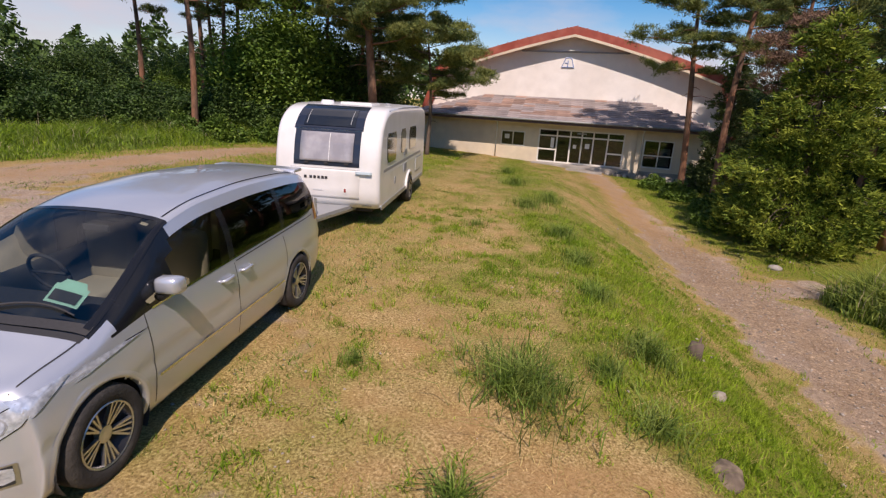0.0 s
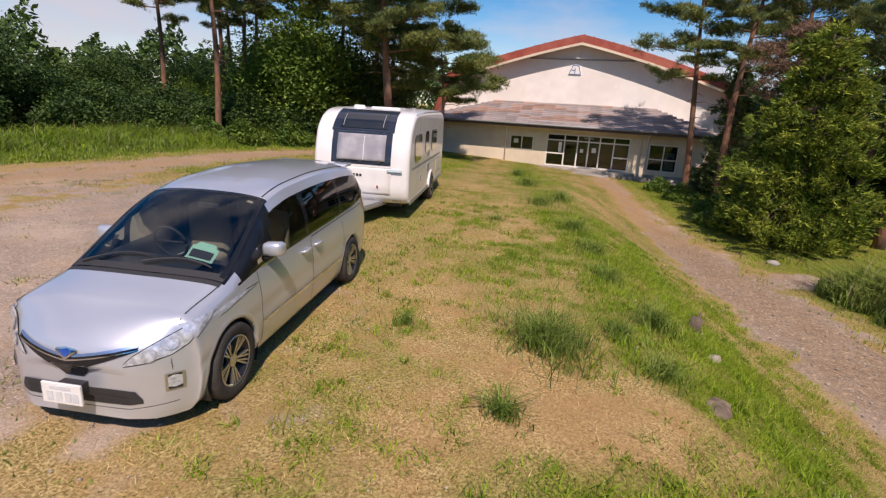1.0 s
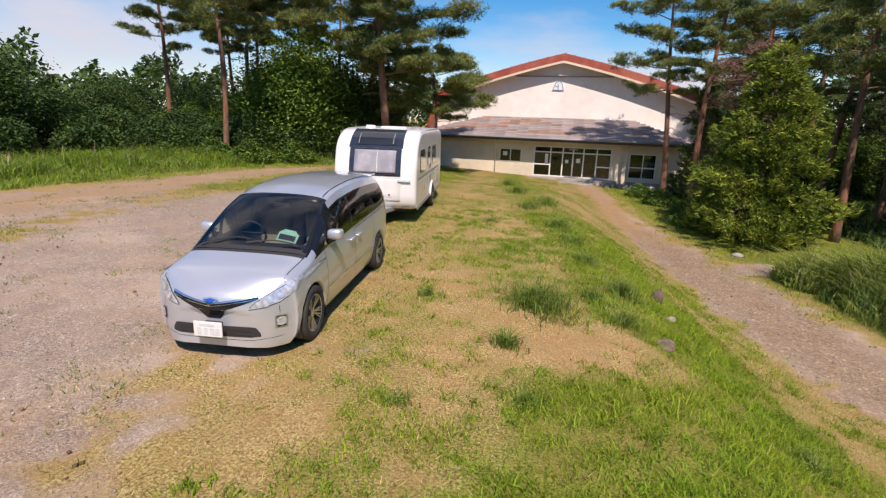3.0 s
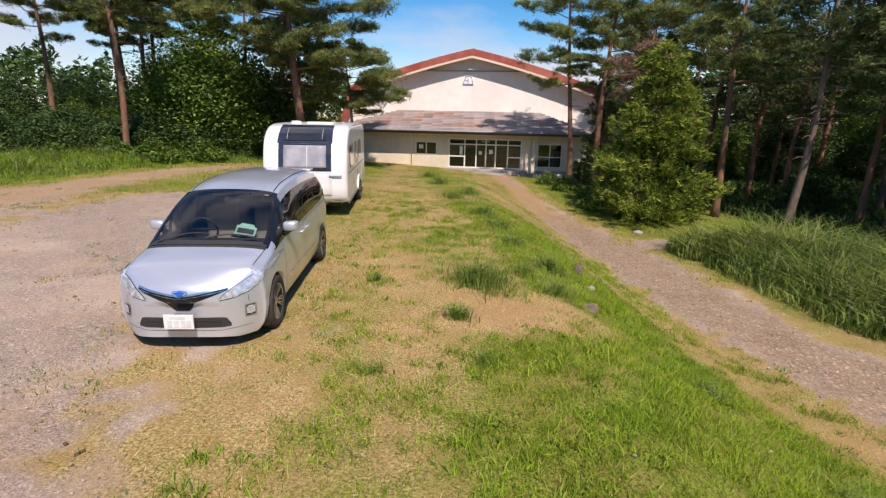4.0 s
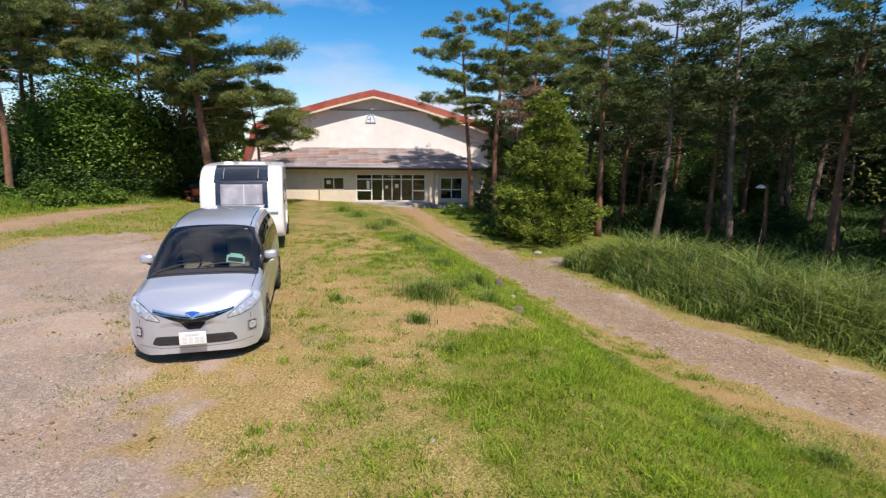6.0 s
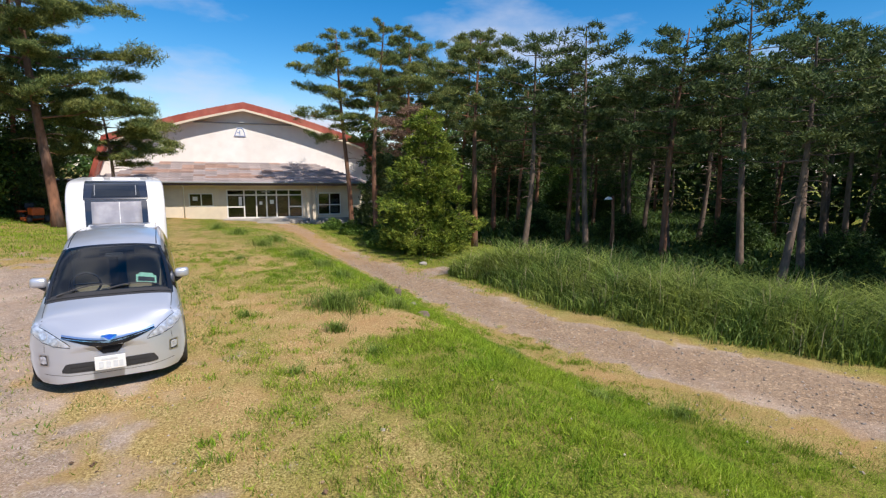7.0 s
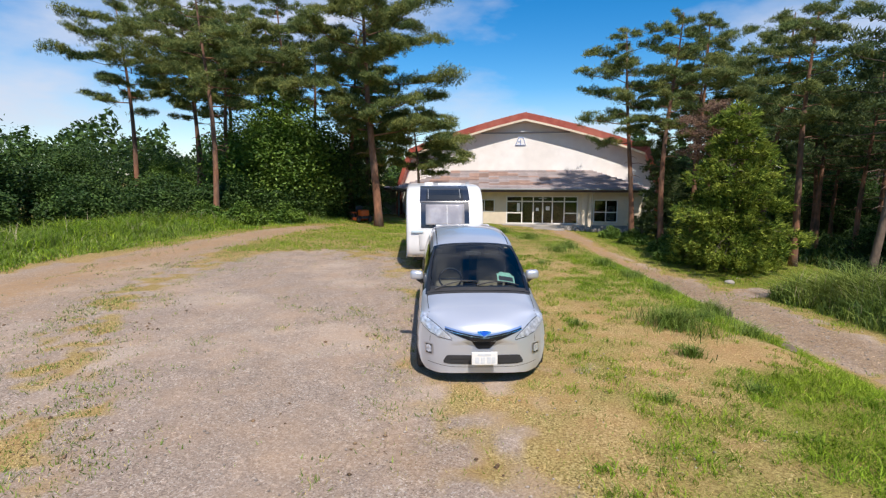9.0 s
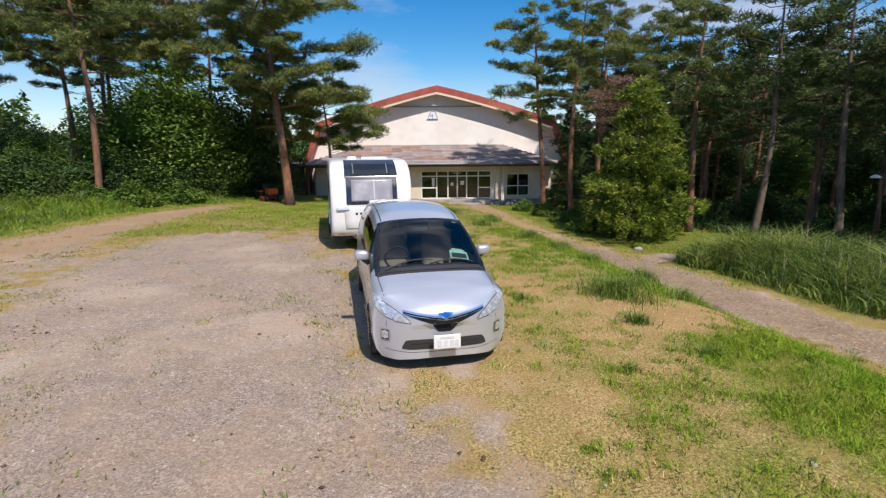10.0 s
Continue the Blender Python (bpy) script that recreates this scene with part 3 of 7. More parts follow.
def build_hall():
    hall = thing("hall", "cream gymnasium hall with a red arched roof and slate porch", "building", HALL, kind="thing")
    # front block
    holes = [(-2.45, -0.92, 0.05, 0.95), (-0.1, 4.95, FLOOR_Z, 1.22), (6.0, 7.65, -0.62, 0.98)]
    part("front_wall", wall_with_holes(-7.6, 9.2, -1.3, 1.62, 0.0, 0.2, holes), M_CREAM, hall, "cream rendered front wall")
    part("plinth", box(-7.7, 9.3, -0.06, 0.0, -1.4, FLOOR_Z - 0.04), M_CONCRETE, hall, "grey concrete plinth")
    part("side_wall", box(9.0, 9.2, 0.2, 3.6, -1.4, 1.62), M_CREAM, hall)
    part("side_wall", box(-7.6, -7.4, 0.2, 3.6, -1.4, 1.62), M_CREAM, hall)
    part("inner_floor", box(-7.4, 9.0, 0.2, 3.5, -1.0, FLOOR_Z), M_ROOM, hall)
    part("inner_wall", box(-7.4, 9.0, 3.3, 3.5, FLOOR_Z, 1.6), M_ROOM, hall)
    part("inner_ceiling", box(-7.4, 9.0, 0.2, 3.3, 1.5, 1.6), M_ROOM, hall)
    glazing("window", hall, -2.45, -0.92, 0.05, 0.95, [-1.68], [], "two-pane sliding window with a paper notice")
    part("notice", box(-2.2, -1.9, -0.012, -0.008, 0.45, 0.72), M_PAPER, hall)
    glazing("entrance", hall, -0.1, 4.95, FLOOR_Z, 1.22, [1.03, 1.83, 2.5, 3.17, 4.0],
            [(-0.05, 4.9, 0.82), (-0.05, 1.0, 0.0), (4.03, 4.9, 0.0)], "glazed aluminium entrance with double doors", t=0.085)
    for x0, z0, w, h in ((2.02, 0.15, 0.2, 0.22), (2.72, 0.2, 0.26, 0.28), (0.68, 0.1, 0.2, 0.6)):
        part("notice", box(x0, x0 + w, -0.03, -0.024, z0, z0 + h), M_PAPER, hall)
    part("door_handle", tube([(2.43, -0.05, -0.05), (2.43, -0.05, 0.3)], 0.015, 6), M_CHROME, hall)
    part("door_handle", tube([(2.57, -0.05, -0.05), (2.57, -0.05, 0.3)], 0.015, 6), M_CHROME, hall)
    part("lintel_sign", box(2.2, 2.75, -0.05, -0.01, 1.0, 1.08), M_GREY, hall)
    glazing("wing_window", hall, 6.0, 7.65, -0.62, 0.98, [6.85], [(6.05, 7.6, 0.1)], "tall window of the side wing")
    part("pier", box(5.2, 5.55, -0.16, 0.0, -1.3, 1.5), M_CREAM, hall)
    part("pier", box(5.62, 5.86, -0.10, 0.0, -1.3, 1.5), M_CREAM, hall)
    for x in (-2.72, 5.9):
        bm = tube([(x, -0.07, -1.05), (x, -0.07, 1.28), (x + 0.02, -0.3, 1.45), (x + 0.05, -0.85, 1.5), (x + 0.05, -0.95, 1.62)], 0.035, 8)
        part("downpipe", bm, M_PAPER, hall, "white rainwater pipe", smooth=True)
    part("threshold", box(-0.3, 5.4, -0.75, 0.0, -1.3, FLOOR_Z - 0.01, 0.02), M_CONCRETE, hall)
    # porch roof: eave at y=-1.0, meeting the gable at y=3.6, hipped at both ends
    E0, E1, EZ = -8.3, 9.5, 1.75
    J0, J1, JZ = -4.3, 6.0, 3.05
    bm = bmesh.new()
    q = [bm.verts.new(c) for c in ((E0, -1.0, EZ), (E1, -1.0, EZ), (J1, 3.6, JZ), (J0, 3.6, JZ), (E0, 3.6, EZ), (E1, 3.6, EZ))]
    bm.faces.new((q[0], q[1], q[2], q[3]))
    bm.faces.new((q[0], q[3], q[4]))
    bm.faces.new((q[1], q[5], q[2]))
    part("porch_roof", bm, M_SHINGLE, hall, "weathered slate-grey porch roof")
    part("soffit", box(E0 + 0.05, E1 - 0.05, -0.95, 3.5, EZ - 0.14, EZ - 0.03), M_SOFFIT, hall)
    part("fascia", box(E0, E1, -1.04, -1.0, EZ - 0.24, EZ - 0.02), M_FASCIA, hall, "dark red-brown fascia board")
    part("gutter", tube([(E0, -1.1, EZ - 0.04), (E1, -1.1, EZ - 0.04)], 0.06, 8), M_GREY, hall, smooth=True)
    # shingle courses
    rng = random.Random(5)
    rows = 12
    made = {}
    for r in range(rows):
        v0, v1 = r / rows, (r + 1.15) / rows
        a = E0 + (J0 - E0) * v0
        b = E1 + (J1 - E1) * v0
        n = 24
        cw = (E1 - E0) / n
        x = a + (0.0 if r % 2 else -cw / 2)
        while x < b:
            x0, x1 = max(x, a), min(x + cw, b)
            x += cw
            if x1 - x0 < 0.1:
                continue
            y0, y1 = -1.02 + 4.6 * v0, -1.02 + 4.6 * min(v1, 1)
            z0, z1 = EZ + (JZ - EZ) * v0, EZ + (JZ - EZ) * min(v1, 1)
            key = round(x1 - x0, 2)
            red = wave(np.float64(x0 * 0.7 + 4), np.float64(r * 0.6), 1.0, 0.7) + rng.uniform(-0.35, 0.35) > 0.05 and -7 < x0 < 3.0 and 1 < r < 12
            if (key, red) not in made:
                bm = bmesh.new()
                w = key - 0.006
                dy, dz = y1 - y0, z1 - z0
                vs = [bm.verts.new(c) for c in ((0, 0, 0.03), (w, 0, 0.03), (w, dy, dz + 0.012), (0, dy, dz + 0.012), (0, 0, 0.006), (w, 0, 0.006))]
                bm.faces.new(vs[:4])
                bm.faces.new((vs[4], vs[5], vs[1], vs[0]))
                bm.faces.new((vs[0], vs[3], vs[4]))
                bm.faces.new((vs[1], vs[5], vs[2]))
                ob = part("shingle", bm, M_SHINGLE_RED if red else M_SHINGLE, hall)
                made[(key, red)] = ob.data
            else:
                ob = new("shingle", made[(key, red)])
                ob.parent = hall
            ob.location = (x0, y0, z0 + rng.uniform(0, 0.006))
    # gable wall
    S0, S1 = -7.9, 10.1
    ss = np.linspace(S0, S1, 25)
    outline = [(10.75, -1.3), (10.9, 2.2), (10.1, roof_z(10.1) - 0.3)] + [(s, roof_z(s) - 0.3) for s in ss[::-1][1:-1]] + [(-7.9, roof_z(-7.9) - 0.3), (-8.7, 2.2), (-8.55, -1.3)]
    part("gable_wall", prism(outline, 3.6, 3.85), M_WHITEWALL, hall, "white rendered gable wall")
    # roof slab with deep red fascia, overhanging the gable
    bm = bmesh.new()
    top = [(s, roof_z(s)) for s in ss]
    top = [(-8.75, 2.1)] + top + [(10.95, 2.1)]
    low = [(-8.5, 2.1)] + [(s * 0.985 + 0.0165, roof_z(s) - 0.5) for s in ss] + [(10.7, 2.1)]
    for (a, b), (c, d), (e, f2), (g, h) in zip(top, top[1:], low, low[1:]):
        va = [bm.verts.new(p) for p in ((a, 2.82, b), (c, 2.82, d), (g, 2.82, h), (e, 2.82, f2), (a, 30, b), (c, 30, d), (g, 30, h), (e, 30, f2))]
        for q in ((0, 1, 2, 3), (0, 4, 5, 1), (3, 2, 6, 7), (4, 7, 6, 5)):
            bm.faces.new([va[i] for i in q])
    bmesh.ops.remove_doubles(bm, verts=bm.verts, dist=1e-4)
    part("roof", bm, M_REDROOF, hall, "faded red metal roof")
    bm = bmesh.new()
    for (a, b), (c, d) in zip(low[1:-1], low[2:-1]):
        va = [bm.verts.new(p) for p in ((a, 2.79, b + 0.02), (c, 2.79, d + 0.02), (c, 2.79, d - 0.13), (a, 2.79, b - 0.13), (a, 2.90, b + 0.02), (c, 2.90, d + 0.02), (c, 2.90, d - 0.13), (a, 2.90, b - 0.13))]
        for q in ((0, 1, 2, 3), (3, 2, 6, 7), (0, 4, 5, 1), (4, 7, 6, 5)):
            bm.faces.new([va[i] for i in q])
    bmesh.ops.remove_doubles(bm, verts=bm.verts, dist=1e-4)
    part("barge_board", bm, M_CREAM, hall, "pale timber barge board")
    # standing ribs on the roof's front
    for s in np.arange(S0 + 0.4, S1, 0.62):
        bm = box(-0.02, 0.02, 0, 1, 0, 0.05)
        ob = part("roof_rib", bm, M_REDROOF, hall)
        ob.location, ob.scale = (s, 2.84, roof_z(s) - 0.004), (1, 12, 1)
    part("brow_trim", box(-2.3, 4.5, 3.44, 3.6, 5.88, 5.97, 0.02), M_GREY, hall, "grey ledge across the gable")
    part("brow_panel", prism([(-3.1, 5.98), (5.3, 5.98), (1.1, 6.95)], 3.57, 3.6), M_WHITEWALL, hall)
    part("gable_lamp", prism([(0.75, 5.98), (1.45, 5.98), (1.25, 6.1), (0.95, 6.1)], 3.3, 3.42), M_PAPER, hall)
    lg = new("gable_emblem")
    lg.parent = hall
    lg["label"] = "painted blue and white emblem"
    part("field", prism([(0.36, 4.98), (1.2, 4.98), (1.05, 5.5), (0.85, 5.66), (0.62, 5.6)], 3.55, 3.598), M_PAPER, lg)
    for pts in ([(0.40, 5.0), (0.62, 5.55)], [(1.16, 5.0), (1.02, 5.48)], [(0.40, 5.0), (1.16, 5.0)], [(0.78, 5.0), (0.78, 5.4)], [(0.62, 5.55), (0.88, 5.6)], [(0.88, 5.6), (1.02, 5.48)], [(0.58, 5.25), (0.78, 5.25)]):
        part("stroke", tube([(x, 3.545, z) for x, z in pts], 0.028, 5), M_LOGOBLUE, lg)
    # red side slopes and buttresses at both sides
    for sx, a in ((1, 10.1), (-1, -7.9)):
        b = a + sx * 0.95
        o = [(a, roof_z(a) - 0.02), (b, 2.0), (b + sx * 0.35, -1.4), (b - sx * 0.25, -1.4), (b - sx * 0.3, 2.0), (a - sx * 0.25, roof_z(a) - 0.4)]
        part("buttress", prism(o, 2.6, 3.1), M_REDROOF, hall, "red clad raking buttress")
        part("side_cladding", prism([(b - sx * 0.02, 2.1), (b + sx * 0.2, -1.4), (b - sx * 0.05, -1.4), (b - sx * 0.22, 2.1)], 3.1, 30), M_WHITEWALL, hall)
    part("back_wall", box(-8.5, 10.7, 29.8, 30, -1.4, 5.0), M_WHITEWALL, hall)
    # low annex beyond the far corner
    part("annex_wall", box(-12.6, -8.9, 2.2, 2.4, -1.3, 1.6), M_CONCRETE, hall, "grey annex wall")
    part("annex_roof", box(-12.9, -8.4, 0.6, 5.0, 1.6, 1.78, 0.03), M_FASCIA, hall)
    for x in (-12.4, -10.3, -8.3):
        part("annex_post", box(x - 0.06, x + 0.06, 0.8, 0.92, -1.3, 1.6), M_GREY, hall)
    st = tagged(part("entrance_step", box(1.85, 3.95, -1.9, -0.8, -1.35, -0.95, 0.025), M_CONCRETE), "worn concrete step before the entrance", "step")
    st.matrix_world = HALL
    cab = thing("display_board", "white and blue board behind the wing glazing", "board", HALL @ pose(7.25, 0.45, FLOOR_Z))
    part("panel", box(-0.28, 0.28, -0.03, 0.03, 0, 1.3, 0.02), M_PAPER, cab)
    part("base", box(-0.25, 0.25, -0.05, 0.05, 0.05, 0.3, 0.01), M_LOGOBLUE, cab)
    part("disc", tube([(0, -0.05, 0.95), (0, -0.035, 0.95)], 0.13, 14), M_LOGOBLUE, cab)
    rng = random.Random(9)
    for i in range(13):
        x = 4.3 + i * 0.42 + rng.uniform(-0.1, 0.1)
        bm = bmesh.new()
        bmesh.ops.create_icosphere(bm, subdivisions=2, radius=1.0)
        for v in bm.verts:
            v.co *= 1 + 0.16 * noise.noise(v.co * 1.7 + Vector((i * 3.1, 0, 0)))
        s = part("boulder", bm, M_STONE)
        tagged(s, "grey field stone edging the entrance bed", "stone", "stones by the entrance")
        s.matrix_world = HALL @ pose(x, -1.25 + rng.uniform(-0.2, 0.2), -1.08, rng.uniform(0, 50), rng.uniform(0, 50), rng.uniform(0, 360)) @ Matrix.Diagonal((0.26, 0.22, rng.uniform(0.17, 0.26), 1))
        s.data.polygons.foreach_set("use_smooth", [True] * len(s.data.polygons))


build_hall()


# ---- the van ----
from mathutils.bvhtree import BVHTree


def curve(table):
    xs, vs = [p[0] for p in table], [p[1] for p in table]

    def f(y):
        # smooth interpolation through the table
        i = int(np.clip(np.searchsorted(xs, y) - 1, 0, len(xs) - 2))
        h = xs[i + 1] - xs[i]
        t = (y - xs[i]) / h

        def slope(k):
            if k == 0:
                return (vs[1] - vs[0]) / (xs[1] - xs[0])
            if k == len(xs) - 1:
                return (vs[-1] - vs[-2]) / (xs[-1] - xs[-2])
            a, b = (vs[k] - vs[k - 1]) / (xs[k] - xs[k - 1]), (vs[k + 1] - vs[k]) / (xs[k + 1] - xs[k])
            return 0 if a * b <= 0 else 2 * a * b / (a + b)
        m0, m1 = slope(i) * h, slope(i + 1) * h
        t = min(max(t, 0), 1)
        return (2 * t ** 3 - 3 * t ** 2 + 1) * vs[i] + (t ** 3 - 2 * t ** 2 + t) * m0 + (3 * t ** 2 - 2 * t ** 3) * vs[i + 1] + (t ** 3 - t ** 2) * m1
    return f


CAR_W = curve([(-0.97, 0.44), (-0.95, 0.58), (-0.91, 0.69), (-0.84, 0.77), (-0.70, 0.835), (-0.45, 0.865), (0, 0.875), (3.1, 0.875), (3.5, 0.855), (3.72, 0.81), (3.83, 0.72), (3.88, 0.58)])
CAR_BOTTOM = curve([(-0.97, 0.175), (-0.93, 0.15), (-0.8, 0.145), (-0.4, 0.18), (3.3, 0.20), (3.7, 0.26), (3.88, 0.36)])
CAR_BELT = curve([(-0.97, 0.53), (-0.93, 0.62), (-0.8, 0.72), (-0.5, 0.82), (0, 0.93), (0.5, 1.0), (1.5, 1.04), (3.0, 1.09), (3.6, 1.13), (3.8, 1.0), (3.88, 0.72)])
CAR_TOP = curve([(-0.97, 0.60), (-0.93, 0.715), (-0.85, 0.785), (-0.6, 0.90), (-0.3, 0.99), (-0.04, 1.045), (0.06, 1.095), (0.35, 1.285), (0.7, 1.475), (1.0, 1.59), (1.5, 1.68), (2.2, 1.72), (2.9, 1.70), (3.4, 1.65), (3.6, 1.60), (3.72, 1.42), (3.82, 1.10), (3.88, 0.78)])
CAR_RAILX = curve([(-0.97, 0.30), (-0.91, 0.54), (-0.7, 0.68), (-0.3, 0.73), (0.05, 0.745), (0.6, 0.70), (1.0, 0.645), (2.4, 0.655), (3.4, 0.64), (3.6, 0.63), (3.88, 0.45)])
CAR_DROP = curve([(-0.97, 0.02), (-0.8, 0.035), (-0.3, 0.055), (0.05, 0.06), (0.5, 0.075), (1.15, 0.07), (2.0, 0.09), (3.4, 0.10), (3.6, 0.10), (3.88, 0.02)])
LOW, MIDR, TOPR = 19, 6, 7
VAN_LONG = 1.05


def nose(y):
    """Draws the front overhang in."""
    return y if y > -0.4 else -0.4 + (y + 0.4) * 0.63


def sweep(x, y):
    """Rounds the nose off towards its corners."""
    return 0.26 * (abs(x) / 0.88) ** 2.0 * float(step((-0.40 - y) / 0.5))


def bow(x, y):
    """How far the screen and its pillars curve back towards the sides."""
    return 0.13 * (abs(x) / 0.88) ** 2 * math.exp(-((y - 0.35) / 0.55) ** 2)


def car_section(y):
    """Half a cross-section of the body at y, from the sill to the middle of the roof or bonnet."""
    w, zb, zl, zt = CAR_W(y), CAR_BOTTOM(y), CAR_BELT(y), CAR_TOP(y)
    xr, zr = min(CAR_RAILX(y), w * 0.9), zt - CAR_DROP(y)
    zl = min(zl, zr - 0.015)
    pts = [(w * 0.90, zb)]
    for i in range(LOW):
        t = (i + 1) / LOW
        z = zb + 0.03 + (zl - zb - 0.03) * t
        bulge = 1 - 0.06 * abs(t - 0.5) ** 2 / 0.25 - 0.012 * math.exp(-((t - 0.52) / 0.06) ** 2)
        pts.append((w * bulge, z))
    xb = pts[-1][0]
    for i in range(MIDR):
        t = (i + 1) / MIDR
        pts.append((xb + (xr - xb) * t + 0.035 * math.sin(math.pi * t) * min(1, (zr - zl) / 0.3), zl + (zr - zl) * t))
    for i in range(TOPR):
        t = (i + 1) / TOPR
        a = t * math.pi / 2
        pts.append((xr * math.cos(a) ** 0.9 if t < 1 else 0.0, zr + (zt - zr) * math.sin(a) ** 1.1))
    return pts


def wheel_parts(parent):
    r, hw = 0.335, 0.108
    bm = bmesh.new()
    prof = [(0.225, -hw * 0.85), (0.24, -hw), (0.30, -hw * 1.02), (0.325, -hw * 0.88), (r, -hw * 0.6), (r, hw * 0.6), (0.325, hw * 0.88), (0.30, hw * 1.02), (0.24, hw), (0.225, hw * 0.85)]
    n = 40
    rings = [[bm.verts.new((x, rr * math.cos(2 * math.pi * k / n), rr * math.sin(2 * math.pi * k / n))) for rr, x in prof] for k in range(n)]
    for k in range(n):
        a, b = rings[k], rings[(k + 1) % n]
        for j in range(len(prof) - 1):
            bm.faces.new((a[j], a[j + 1], b[j + 1], b[j]))
    part("tyre", bm, M_RUBBER, parent, "black road tyre", smooth=True)
    bm = bmesh.new()
    prof = [(0.228, hw * 0.9), (0.215, hw * 0.86), (0.205, hw * 0.3), (0.06, hw * 0.1), (0.0, hw * 0.1)]
    rings = [[bm.verts.new((x, max(rr, 0.002) * math.cos(2 * math.pi * k / n), max(rr, 0.002) * math.sin(2 * math.pi * k / n))) for rr, x in prof] for k in range(n)]
    for k in range(n):
        a, b = rings[k], rings[(k + 1) % n]
        for j in range(len(prof) - 1):
            bm.faces.new((a[j], a[j + 1], b[j + 1], b[j]))
    part("rim_well", bm, M_RIMDARK, parent, "dark rim well", smooth=True)
    bm = bmesh.new()
    for k in range(10):
        a = 2 * math.pi * k / 10 + (0.12 if k % 2 else -0.12)
        for f in (-1, 1):
            b = a + f * 0.09
            vs = []
            for rr, an, wd, xx in ((0.05, a, 0.006, hw * 0.62), (0.214, b, 0.0075, hw * 0.86)):
                for sgn in (-1, 1):
                    an2 = an + sgn * wd / rr
                    vs.append(bm.verts.new((xx, rr * math.cos(an2), rr * math.sin(an2))))
                    vs.append(bm.verts.new((xx - 0.03, rr * math.cos(an2), rr * math.sin(an2))))
            for q in ((0, 2, 6, 4), (1, 5, 7, 3), (0, 4, 5, 1), (2, 3, 7, 6)):
                bm.faces.new([vs[i] for i in q])
    ring = [[bm.verts.new((x, rr * math.cos(2 * math.pi * k / n), rr * math.sin(2 * math.pi * k / n))) for rr, x in ((0.228, hw * 0.9), (0.222, hw * 0.95), (0.212, hw * 0.9))] for k in range(n)]
    for k in range(n):
        for j in range(2):
            bm.faces.new((ring[k][j], ring[k][j + 1], ring[(k + 1) % n][j + 1], ring[(k + 1) % n][j]))
    tube([(hw * 0.3, 0, 0), (hw * 0.66, 0, 0), (hw * 0.72, 0, 0)], [0.062, 0.058, 0.03], 20, bm)
    part("rim", bm, M_RIM, parent, "machined multi-spoke alloy rim")


def islands(quads):
    """Quads sorted into connected sets."""
    owner, sets = {}, []
    for q in quads:
        keys = [tuple(round(c, 4) for c in p) for p in q]
        hit = {id(owner[k]): owner[k] for k in keys if k in owner}
        mine = [q]
        for s in hit.values():
            mine += s
            sets = [t for t in sets if t is not s]
        sets.append(mine)
        for k in keys:
            owner[k] = mine
        for s in hit.values():
            for k in [k for k, v in owner.items() if v is s]:
                owner[k] = mine
    return sets


